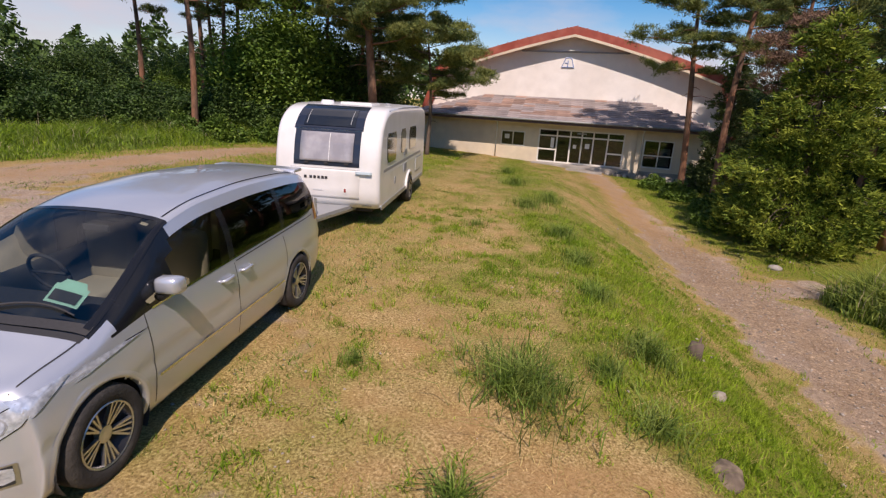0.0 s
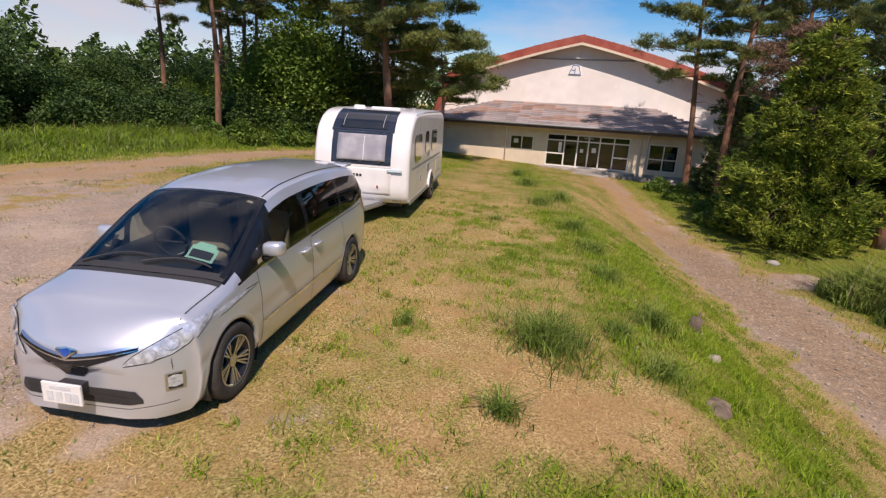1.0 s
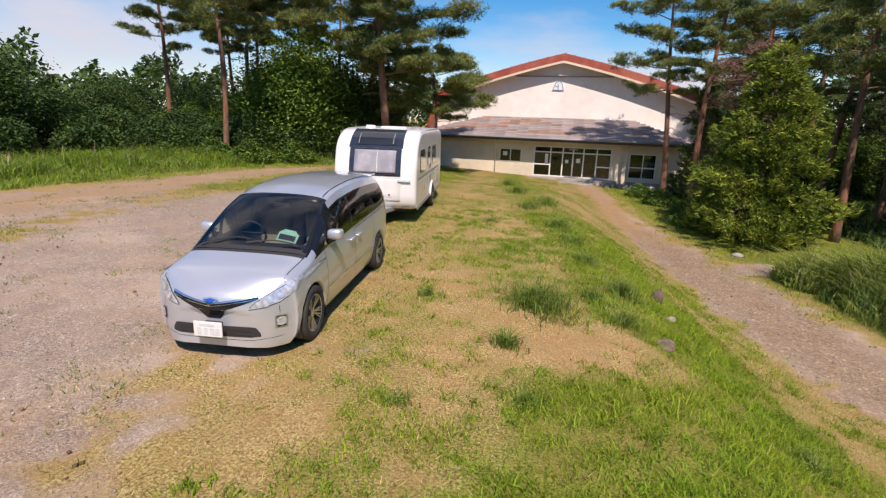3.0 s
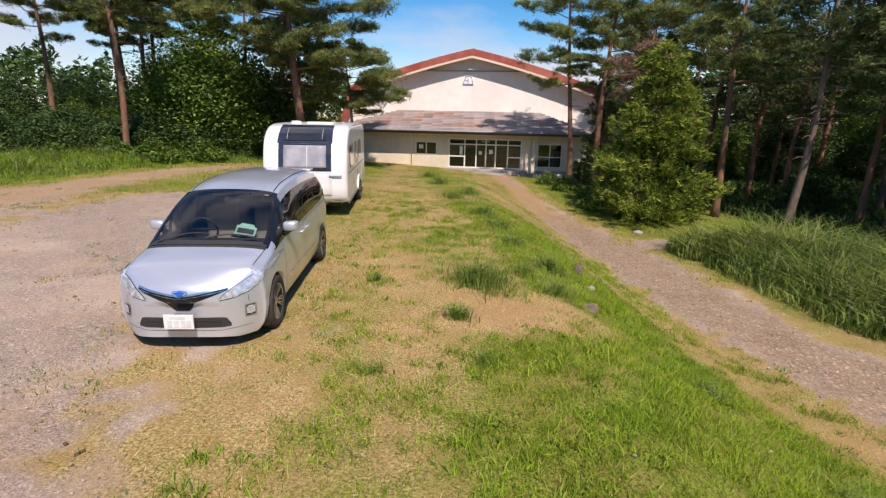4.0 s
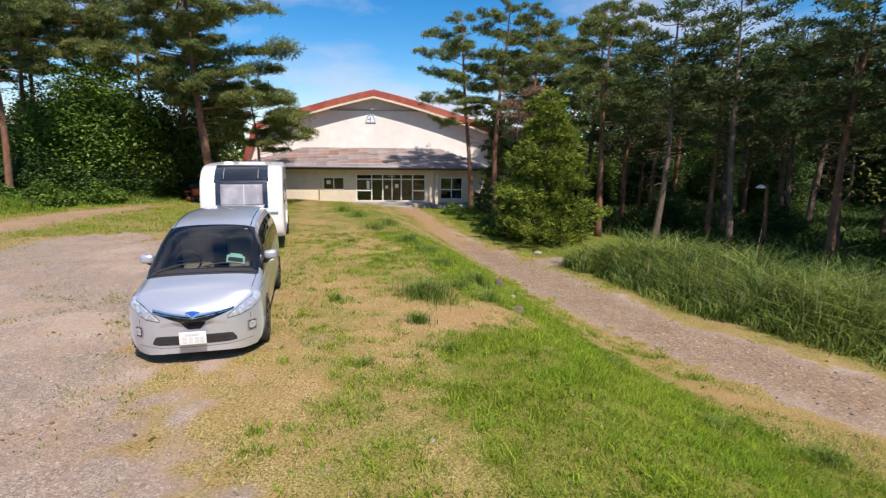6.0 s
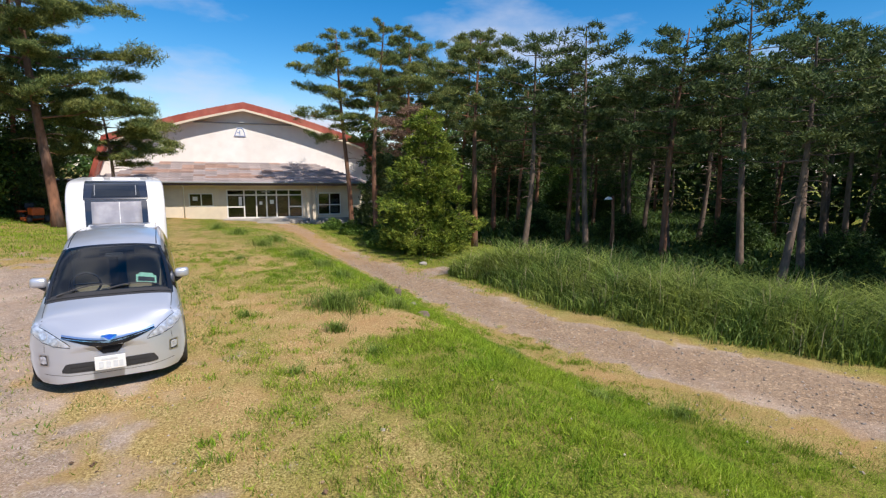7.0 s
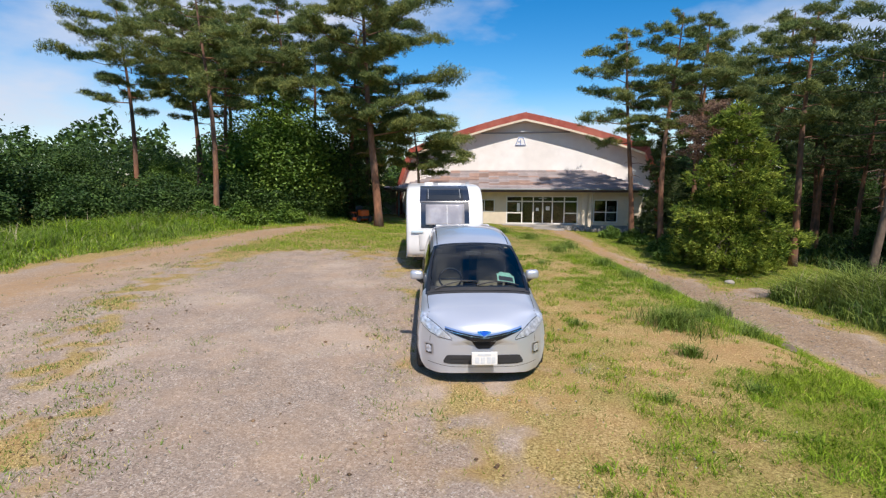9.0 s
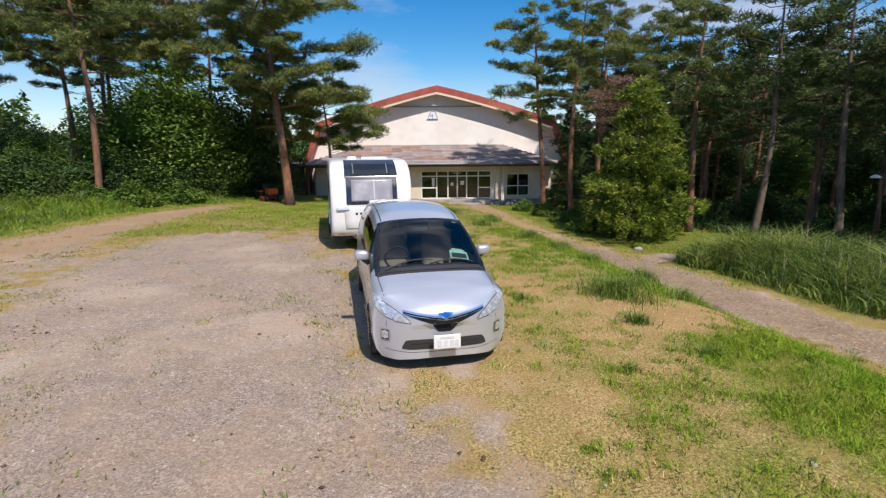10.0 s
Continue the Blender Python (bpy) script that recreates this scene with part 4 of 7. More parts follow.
def build_van():
    van = thing("van", "silver people carrier parked on the gravel, towing a caravan", "car", pose(0.05, -0.02, 0, 0, 0, 0.8) @ Matrix.Diagonal((0.96, VAN_LONG, 1.0, 1.0)))
    ys = sorted(set([-0.97, -0.96, -0.945, -0.93, -0.91, -0.88, -0.85, -0.81] + [round(v, 4) for v in np.arange(-0.77, 3.6, 0.045)] + [3.6, 3.64, 3.68, 3.72, 3.76, 3.79, 3.82, 3.845, 3.865, 3.88]))
    secs = [car_section(y) for y in ys]
    n = len(secs[0])
    B = 1 + LOW - 1            # index of the belt point
    RAIL = B + MIDR            # index of the rail point
    arches = (0.0, 2.95)
    R_ARCH = 0.385

    def kind(i, j):
        y = (ys[i] + ys[i + 1]) / 2
        if j >= RAIL:
            if -0.04 < y <= 0.015:
                return "cowl"
            if 0.015 < y < 1.0:
                return "windshield"
            if 3.60 < y < 3.80:
                return "rear_window"
            if y >= 1.0 and y < 3.6:
                return "roof"
            return "body"
        if j == RAIL - 1 and 0.0 < y < 0.95:
            return "pillar"
        if B <= j < RAIL - 1 and 0.10 < y < 3.60:
            k = (j - B) / (MIDR - 1)
            front = 0.14 + 0.78 * k       # raked windscreen pillar
            if y < front - 0.13:
                return "pillar" if y > 0.14 + 0.08 * (j == B) else "body"
            if y < front:
                return "pillar"
            if y < 0.66:
                return "quarter_glass" if y > front + 0.10 and j > B else "pillar"
            if y < 0.75:
                return "pillar"
            if y < 1.58:
                return "door_glass" if y > front + 0.12 and j > B - 1 else "pillar"
            if y < 1.68:
                return "pillar"
            if y < 2.62:
                return "slide_glass"
            if y < 2.70:
                return "pillar"
            if y < 3.46 - 0.18 * k:
                return "rear_glass"
            return "pillar"
        return "body"
    groups = {}
    for side in (1, -1):
        for i in range(len(ys) - 1):
            for j in range(n - 1):
                q = [(side * secs[a][b][0], nose(ys[a]) + sweep(secs[a][b][0], ys[a]) + bow(secs[a][b][0], ys[a]), secs[a][b][1]) for a, b in ((i, j), (i + 1, j), (i + 1, j + 1), (i, j + 1))]
                kd = kind(i, j)
                if kd == "body" and j <= B:
                    for ya in arches:
                        for m, p in enumerate(q):
                            dy, dz = p[1] - ya, p[2] - 0.335
                            rr = math.hypot(dy, dz)
                            if R_ARCH - 0.026 < rr < R_ARCH + 0.026:
                                q[m] = (p[0] * 1.006, ya + dy * R_ARCH / rr, 0.335 + dz * R_ARCH / rr)
                    cy = sum(p[1] for p in q) / 4
                    cz = sum(p[2] for p in q) / 4
                    if any(math.hypot(cy - ya, cz - 0.335) < R_ARCH - 0.004 for ya in arches):
                        continue
                key = kd
                if kd in ("quarter_glass", "door_glass", "slide_glass", "rear_glass"):
                    key = (kd, side)
                if kd == "pillar":
                    key = ("pillar", side)
                groups.setdefault(key, []).append(q)
    for i, rev in ((0, False), (len(ys) - 1, True)):
        for j in range(n - 1):
            a, b = secs[i][j], secs[i][j + 1]
            yy = nose(ys[i])
            ya, yb = yy + sweep(a[0], ys[i]), yy + sweep(b[0], ys[i])
            q = [(-a[0], ya, a[1]), (a[0], ya, a[1]), (b[0], yb, b[1]), (-b[0], yb, b[1])]
            groups["body"].append(q)

    def mesh_of(quads):
        bm = bmesh.new()
        for q in quads:
            try:
                bm.faces.new([bm.verts.new(p) for p in q])
            except ValueError:
                pass
        bmesh.ops.remove_doubles(bm, verts=bm.verts, dist=0.0015)
        bmesh.ops.dissolve_degenerate(bm, edges=bm.edges, dist=0.0005)
        return bm
    whole = mesh_of([q for qs in groups.values() for q in qs])
    bvh = BVHTree.FromBMesh(whole)
    whole.free()
    look_of = {"body": (M_PAINT, "body", "silver metallic body"), "roof": (M_PAINT, "roof_panel", "silver roof"), "windshield": (M_SCREEN, "windshield", "clear laminated windscreen"),
               "rear_window": (M_PRIVACY, "rear_window", "dark rear window"), "cowl": (M_PLASTIC, "cowl", "black cowl below the windscreen"), "pillar": (M_BLACK, "pillar_trim", "gloss black window surround"),
               "quarter_glass": (M_SIDEGLASS, "quarter_window", ""), "door_glass": (M_SIDEGLASS, "front_door_window", ""), "slide_glass": (M_PRIVACY, "sliding_door_window", "dark privacy glass"), "rear_glass": (M_PRIVACY, "rear_side_window", "dark privacy glass")}
    for key, quads in groups.items():
        m, nm, lb = look_of[key if isinstance(key, str) else key[0]]
        sets = [quads]
        if nm == "pillar_trim":
            sets = islands(quads)
        for qs in sets:
            ob = part(nm, mesh_of(qs), m, van, lb, smooth=True)
        if m in (M_SCREEN, M_SIDEGLASS):
            ob.visible_shadow = False

    def strip(name, rows, material, label="", axis=(0, 1, 0), start=None, lift=0.006, steps=5, smooth=True, sub=None):
        """A skin laid on the body: rows of (low point, high point), thrown along an axis."""
        d = Vector(axis)
        bm = bmesh.new()
        grid = []
        for lo, hi in rows:
            col = []
            for k in range(steps + 1):
                p = Vector(lo).lerp(Vector(hi), k / steps)
                loc, nor, _, _ = bvh.ray_cast(p - d * 3, d)
                if loc is None:
                    loc, nor, _, _ = bvh.find_nearest(p)
                if nor.dot(d) > 0:
                    nor = -nor
                col.append(bm.verts.new(loc + nor * lift))
            grid.append(col)
        for a, b in zip(grid, grid[1:]):
            for k in range(steps):
                bm.faces.new((a[k], a[k + 1], b[k + 1], b[k]))
        return part(name, bm, material, sub or van, label, smooth=smooth)

    def band(xs, lows, highs):
        return [((x, 0, a), (x, 0, b)) for x, a, b in zip(xs, lows, highs)]
    for s in (1, -1):
        xs = np.linspace(0.41, 0.845, 16)
        lo = np.interp(xs, [0.41, 0.55, 0.70, 0.80, 0.845], [0.605, 0.620, 0.665, 0.735, 0.82])
        hi = np.interp(xs, [0.41, 0.46, 0.55, 0.70, 0.80, 0.845], [0.612, 0.665, 0.725, 0.81, 0.865, 0.885])
        strip("headlight_rim", band(xs * s, lo - 0.008, hi + 0.007), M_BLACK, lift=0.004)
        lamp = strip("headlight", band(xs * s, lo, hi), M_LAMP, "clear swept-back headlight", lift=0.008)
        for cx, cz in ((0.57, 0.668), (0.69, 0.735)):
            for nm, rad, mt, up in (("lens_ring", 0.048, M_GREY, 0.012), ("lens", 0.041, M_LAMP, 0.016)):
                ax = np.linspace(-rad, rad, 11)
                half = np.sqrt(np.maximum(rad ** 2 - ax ** 2, 1e-6))
                strip(nm, band((cx + ax) * s, cz - half, cz + half), mt, lift=up, steps=3, sub=lamp)
        wy = np.linspace(-0.455, -0.17, 9)
        strip("headlight_wrap", [((0, v, np.interp(v, [-0.455, -0.17], [0.745, 0.878])), (0, v, np.interp(v, [-0.455, -0.17], [0.868, 0.888]))) for v in wy], M_LAMP, axis=(-s, 0, 0), lift=0.008, steps=3, sub=lamp)
        fx = np.linspace(0.655, 0.76, 6)
        fog = strip("fog_lamp", band(fx * s, [0.375] * 6, [0.515] * 6), M_RIM, "fog lamp in a bright surround", lift=0.007)
        fx = np.linspace(0.672, 0.745, 7)
        mid = (fx[0] + fx[-1]) / 2
        strip("lens", band(fx * s, 0.40 + 0.3 * np.abs(fx - mid), 0.50 - 0.3 * np.abs(fx - mid)), M_LAMP, lift=0.013, sub=fog)
        strip("recess", band(fx * s, [0.385] * 7, [0.505] * 7), M_PLASTIC, lift=0.010, sub=fog, steps=2)
        # chrome brow and dark grille wings under the bonnet edge
        gx = np.linspace(0.0, 0.50, 14)
        base = 0.645 + 0.075 * (gx / 0.5) ** 1.2
        strip("grille", band(gx * s, base - np.interp(gx, [0, 0.12, 0.50], [0.055, 0.070, 0.008]), base + 0.015), M_BLACK, "black grille below the bonnet", lift=0.007)
        strip("grille_bar", band(gx * s, base - 0.012 * (1 - gx), base - 0.001), M_CHROME, "chrome grille bar", lift=0.012)
        strip("bonnet_brow", band(gx * s, base + 0.014, base + 0.034), M_BROW, "chrome strip on the bonnet's edge", lift=0.009)
        # door seams, handles and moulding, thrown from the side
        side = (-s, 0, 0)
        zz = np.linspace(0.27, 1.0, 12)
        for yy, bend in ((0.47, 0.0), (1.63, 0.0), (2.60, 0.05)):
            strip("door_seam", [((0, yy - 0.004 + bend * math.sin(k * 0.26), z), (0, yy + 0.004 + bend * math.sin(k * 0.26), z)) for k, z in enumerate(zz)], M_PLASTIC, axis=side, lift=0.002, steps=1)
        yy = np.linspace(0.50, 2.55, 26)
        strip("side_moulding", [((0, v, 0.475), (0, v, 0.50)) for v in yy], M_CHROME, "bright side moulding", axis=side, lift=0.012, steps=2)
        yy = np.linspace(1.66, 3.45, 20)
        strip("slide_rail", [((0, v, 1.005 + 0.03 * (v - 1.66)), (0, v, 1.014 + 0.03 * (v - 1.66))) for v in yy], M_PLASTIC, axis=side, lift=0.003, steps=1)
        yy = np.linspace(0.55, 3.4, 30)
        strip("belt_trim", [((0, v, CAR_BELT(v) - 0.010), (0, v, CAR_BELT(v) + 0.006)) for v in yy], M_CHROME, "bright belt-line trim", axis=side, lift=0.004, steps=1)
        for hy in (1.46, 1.78):
            loc, nor, _, _ = bvh.ray_cast(Vector((s * 3, hy, 0.90)), Vector(side))
            h = part("door_handle", tube([loc + Vector((0, -0.085, 0)), loc + Vector((s * 0.035, -0.07, 0.005)), loc + Vector((s * 0.04, 0.06, 0.008)), loc + Vector((0, 0.085, 0.006))], [0.014, 0.017, 0.017, 0.013], 8), M_PAINT, van, smooth=True)
        # mirror
        mir = part("wing_mirror", box(0.0, 0.235, 0.0, 0.15, 0.0, 0.15, 0.045), M_PAINT, van, "silver wing mirror", smooth=True)
        for v in mir.data.vertices:
            v.co.z += 0.05 * v.co.x - 0.15 * max(0, v.co.x - 0.18)
            v.co.y += 0.25 * max(0, v.co.x - 0.1)
            v.co.x *= s
        mir.location = (s * 0.80, 0.60, 1.08)
        mir.scale = (0.86, 0.84, 0.9)
        mir.rotation_euler = (0, 0, radians(-6 * s))
        part("mirror_foot", tube([(s * 0.80, 0.66, 1.04), (s * 0.92, 0.66, 1.12)], [0.04, 0.035], 8), M_PLASTIC, van, smooth=True)
        # tail lamp
        strip("tail_lamp", [((0, v, 0.98), (0, v, 1.32 - 0.6 * (3.78 - v))) for v in np.linspace(3.52, 3.78, 7)], M_RED, "red tail lamp", axis=side, lift=0.008)
        # wheel arch lining
        for ya in arches:
            bm = bmesh.new()
            a0 = [(R_ARCH * 1.0) * math.cos(t) for t in np.linspace(-0.5, math.pi + 0.5, 20)]
            a1 = [(R_ARCH * 1.0) * math.sin(t) for t in np.linspace(-0.5, math.pi + 0.5, 20)]
            p = [bm.verts.new((s * 0.86, ya + c, 0.335 + d)) for c, d in zip(a0, a1)]
            q = [bm.verts.new((s * 0.56, ya + c, 0.335 + d)) for c, d in zip(a0, a1)]
            for k in range(len(p) - 1):
                bm.faces.new((p[k], p[k + 1], q[k + 1], q[k]))
            bm.faces.new(q)
            part("arch_liner", bm, M_PLASTIC, van)
            bm = bmesh.new()
            prev = None
            for t in np.linspace(-0.28, math.pi + 0.28, 36):
                cy, cz = math.cos(t), math.sin(t)
                ro = R_ARCH + 0.030
                loc, nor, _, _ = bvh.ray_cast(Vector((s * 3, ya + cy * ro, 0.335 + cz * ro)), Vector((-s, 0, 0)))
                x = s * 0.87 if loc is None or abs(loc.x) < 0.6 else loc.x
                row = [bm.verts.new((x + s * d, ya + cy * r2, 0.335 + cz * r2)) for d, r2 in ((0.004, ro), (0.010, R_ARCH + 0.008), (0.008, R_ARCH - 0.014), (-0.05, R_ARCH - 0.016))]
                if prev:
                    for k in range(3):
                        bm.faces.new((prev[k], prev[k + 1], row[k + 1], row[k]))
                prev = row
            part("arch_lip", bm, M_PAINT, van, smooth=True)
            wh = new("wheel")
            wh.parent = van
            wh.location = (s * 0.775, ya, 0.335)
            wh.rotation_euler = (0, 0, 0 if s > 0 else math.pi)
            wh.scale = (1, 1 / VAN_LONG, 1)
            wheel_parts(wh)
    # centre front
    gx = np.linspace(-0.15, 0.15, 9)
    strip("grille_centre", band(gx, 0.49 + 1.5 * np.maximum(np.abs(gx) - 0.09, 0), 0.625 + 0.10 * np.abs(gx)), M_BLACK, "black lower grille panel", lift=0.008)
    gx = np.linspace(-0.52, 0.52, 25)
    lg = strip("lower_grille", band(gx, 0.280 + 0.06 * np.abs(gx) ** 2, np.minimum(0.400, 0.400 - 1.6 * np.maximum(np.abs(gx) - 0.47, 0)) + 0.02 * np.abs(gx)), M_PLASTIC, "dark lower air intake", lift=0.005)
    for zz in (0.312, 0.357):
        strip("slat", band(gx[2:-2], [zz] * 21, [zz + 0.007] * 21), M_PLASTIC, lift=0.012, steps=1, sub=lg)
    gx = np.linspace(-0.72, 0.72, 31)
    strip("bumper_crease", band(gx, 0.245 + 0.05 * gx ** 2, 0.250 + 0.05 * gx ** 2), M_PLASTIC, lift=0.002, steps=1)
    ex = np.linspace(-0.085, 0.085, 11)
    em = strip("emblem", band(ex, 0.645 + 0.72 * np.abs(ex) - 0.005, 0.73 - 0.15 * np.abs(ex)), M_CHROME, "chrome and blue bonnet emblem", lift=0.016, steps=3)
    strip("inlay", band(ex * 0.75, 0.662 + 0.72 * np.abs(ex * 0.75), 0.718 - 0.15 * np.abs(ex * 0.75)), M_BLUE, lift=0.021, steps=3, sub=em)
    pl = part("number_plate", box(-0.165, 0.165, -0.83, -0.81, 0.325, 0.49, 0.006), M_PLATE, van, "white number plate")
    part("plate_bar", box(-0.09, 0.08, -0.834, -0.831, 0.445, 0.47), M_PLATEBAR, pl)
    for x in (-0.12, -0.045, 0.03, 0.09):
        part("plate_bar", box(x, x + 0.05, -0.834, -0.831, 0.35, 0.425), M_PLATEBAR, pl)
    part("plate_bracket", box(-0.10, 0.10, -0.811, -0.70, 0.36, 0.45), M_PLASTIC, van)
    # bonnet seams, thrown from above
    for s in (1, -1):
        strip("bonnet_seam", [((s * (CAR_RAILX(v) * 0.985 - 0.004), v, 0), (s * (CAR_RAILX(v) * 0.985 + 0.004), v, 0)) for v in np.linspace(-0.72, 0.03, 14)], M_PLASTIC, axis=(0, 0, -1), lift=0.002, steps=1)
        strip("roof_seam", [((s * (CAR_RAILX(v) * 0.90 - 0.007), v, 0), (s * (CAR_RAILX(v) * 0.90 + 0.007), v, 0)) for v in np.linspace(1.04, 3.5, 24)], M_BLACK, "black roof channel", axis=(0, 0, -1), lift=0.003, steps=1)
        strip("pillar_edge", [((s * (CAR_RAILX(v) * 0.93), v + bow(CAR_RAILX(v), v), 0), (s * (CAR_RAILX(v) * 1.0), v + bow(CAR_RAILX(v), v), 0)) for v in np.linspace(0.03, 1.0, 16)], M_BLACK, "black windscreen pillar", axis=(0, 0, -1), lift=0.005, steps=3)
    strip("cowl", [((x, 0.0 + bow(x, 0.02), 0), (x, 0.06 + bow(x, 0.06), 0)) for x in np.linspace(-0.74, 0.74, 20)], M_PLASTIC, "black scuttle panel", axis=(0, 0, -1), lift=0.006, steps=3)
    strip("screen_band", [((x, 0.955 + bow(x, 0.95), 0), (x, 1.005 + bow(x, 1.0), 0)) for x in np.linspace(-0.63, 0.63, 16)], M_BLACK, axis=(0, 0, -1), lift=0.003, steps=2)
    for x0, x1 in ((-0.62, 0.02), (-0.02, 0.60)):
        pts = []
        for t in np.linspace(0, 1, 8):
            x = x0 + (x1 - x0) * t
            loc, nor, _, _ = bvh.ray_cast(Vector((x, 0.08 + 0.06 * math.sin(t * 2.6) + 0.03 * t, 3)), Vector((0, 0, -1)))
            pts.append(loc + nor * (0.02 if nor.z > 0 else -0.02))
        part("wiper", tube(pts, [0.014, 0.012, 0.010, 0.009, 0.008, 0.008, 0.007, 0.005], 6), M_PLASTIC, van, "black wiper arm")
    strip("screen_permit", [((x, 0.19, 0), (x, 0.315 + (0.035 if abs(x - 0.43) < 0.10 else 0.0), 0)) for x in np.linspace(0.30, 0.56, 11)], M_MINT, "pale green permit card behind the screen", axis=(0, 0, -1), lift=-0.012, steps=2)
    strip("permit_window", [((x, 0.205, 0), (x, 0.275, 0)) for x in np.linspace(0.325, 0.535, 5)], M_DASH, axis=(0, 0, -1), lift=-0.006, steps=1)
    strip("permit_dot", [((x, 0.90, 0), (x, 0.93, 0)) for x in (0.49, 0.52, 0.55)], M_BEIGE, axis=(0, 0, -1), lift=-0.004, steps=1)
    # cabin
    part("dashboard", box(-0.72, 0.72, 0.12, 0.72, 0.80, 0.98, 0.06), M_DASH, van, "dark grey dashboard")
    part("cabin_floor", box(-0.74, 0.74, 0.2, 3.6, 0.34, 0.40), M_DASH, van)
    part("headliner", box(-0.60, 0.60, 1.2, 3.45, 1.50, 1.53), M_BEIGE, van)
    for x in (-0.37, 0.37):
        st = new("seat")
        st.parent = van
        st["label"] = "beige cloth seat"
        part("cushion", box(x - 0.25, x + 0.25, 1.0, 1.5, 0.62, 0.80, 0.05), M_BEIGE, st, smooth=True)
        b = part("backrest", box(x - 0.25, x + 0.25, 1.45, 1.60, 0.75, 1.32, 0.06), M_BEIGE, st, smooth=True)
        part("headrest", box(x - 0.13, x + 0.13, 1.50, 1.60, 1.33, 1.50, 0.04), M_BEIGE, st, smooth=True)
        part("rear_backrest", box(x - 0.30, x + 0.30, 2.5, 2.65, 0.6, 1.25, 0.06), M_BEIGE, st, smooth=True)
    bm = bmesh.new()
    ring = [Vector((-0.37 + 0.18 * math.cos(a), 0.86 - 0.06 * math.sin(a), 1.05 + 0.17 * math.sin(a))) for a in np.linspace(0, 2 * math.pi, 25)]
    tube(ring, 0.016, 6, bm)
    tube([(-0.54, 0.865, 1.05), (-0.2, 0.865, 1.05)], 0.014, 5, bm)
    part("steering_wheel", bm, M_DASH, van, "dark steering wheel", smooth=True)
    mr = part("room_mirror", box(-0.12, 0.12, 0.98, 1.0, 1.40, 1.46, 0.01), M_DASH, van)
    part("underbody", box(-0.70, 0.70, -0.25, 3.6, 0.18, 0.30), M_PLASTIC, van)
    part("rear_spoiler", box(-0.58, 0.58, 3.50, 3.72, 1.575, 1.62, 0.015), M_PAINT, van)
    part("tow_bar", tube([(0, 3.6, 0.30), (0, 4.02, 0.32), (0, 4.08, 0.36), (0, 4.08, 0.46)], 0.025, 8), M_PLASTIC, van, "black tow bar", smooth=True)
    return van


build_van()


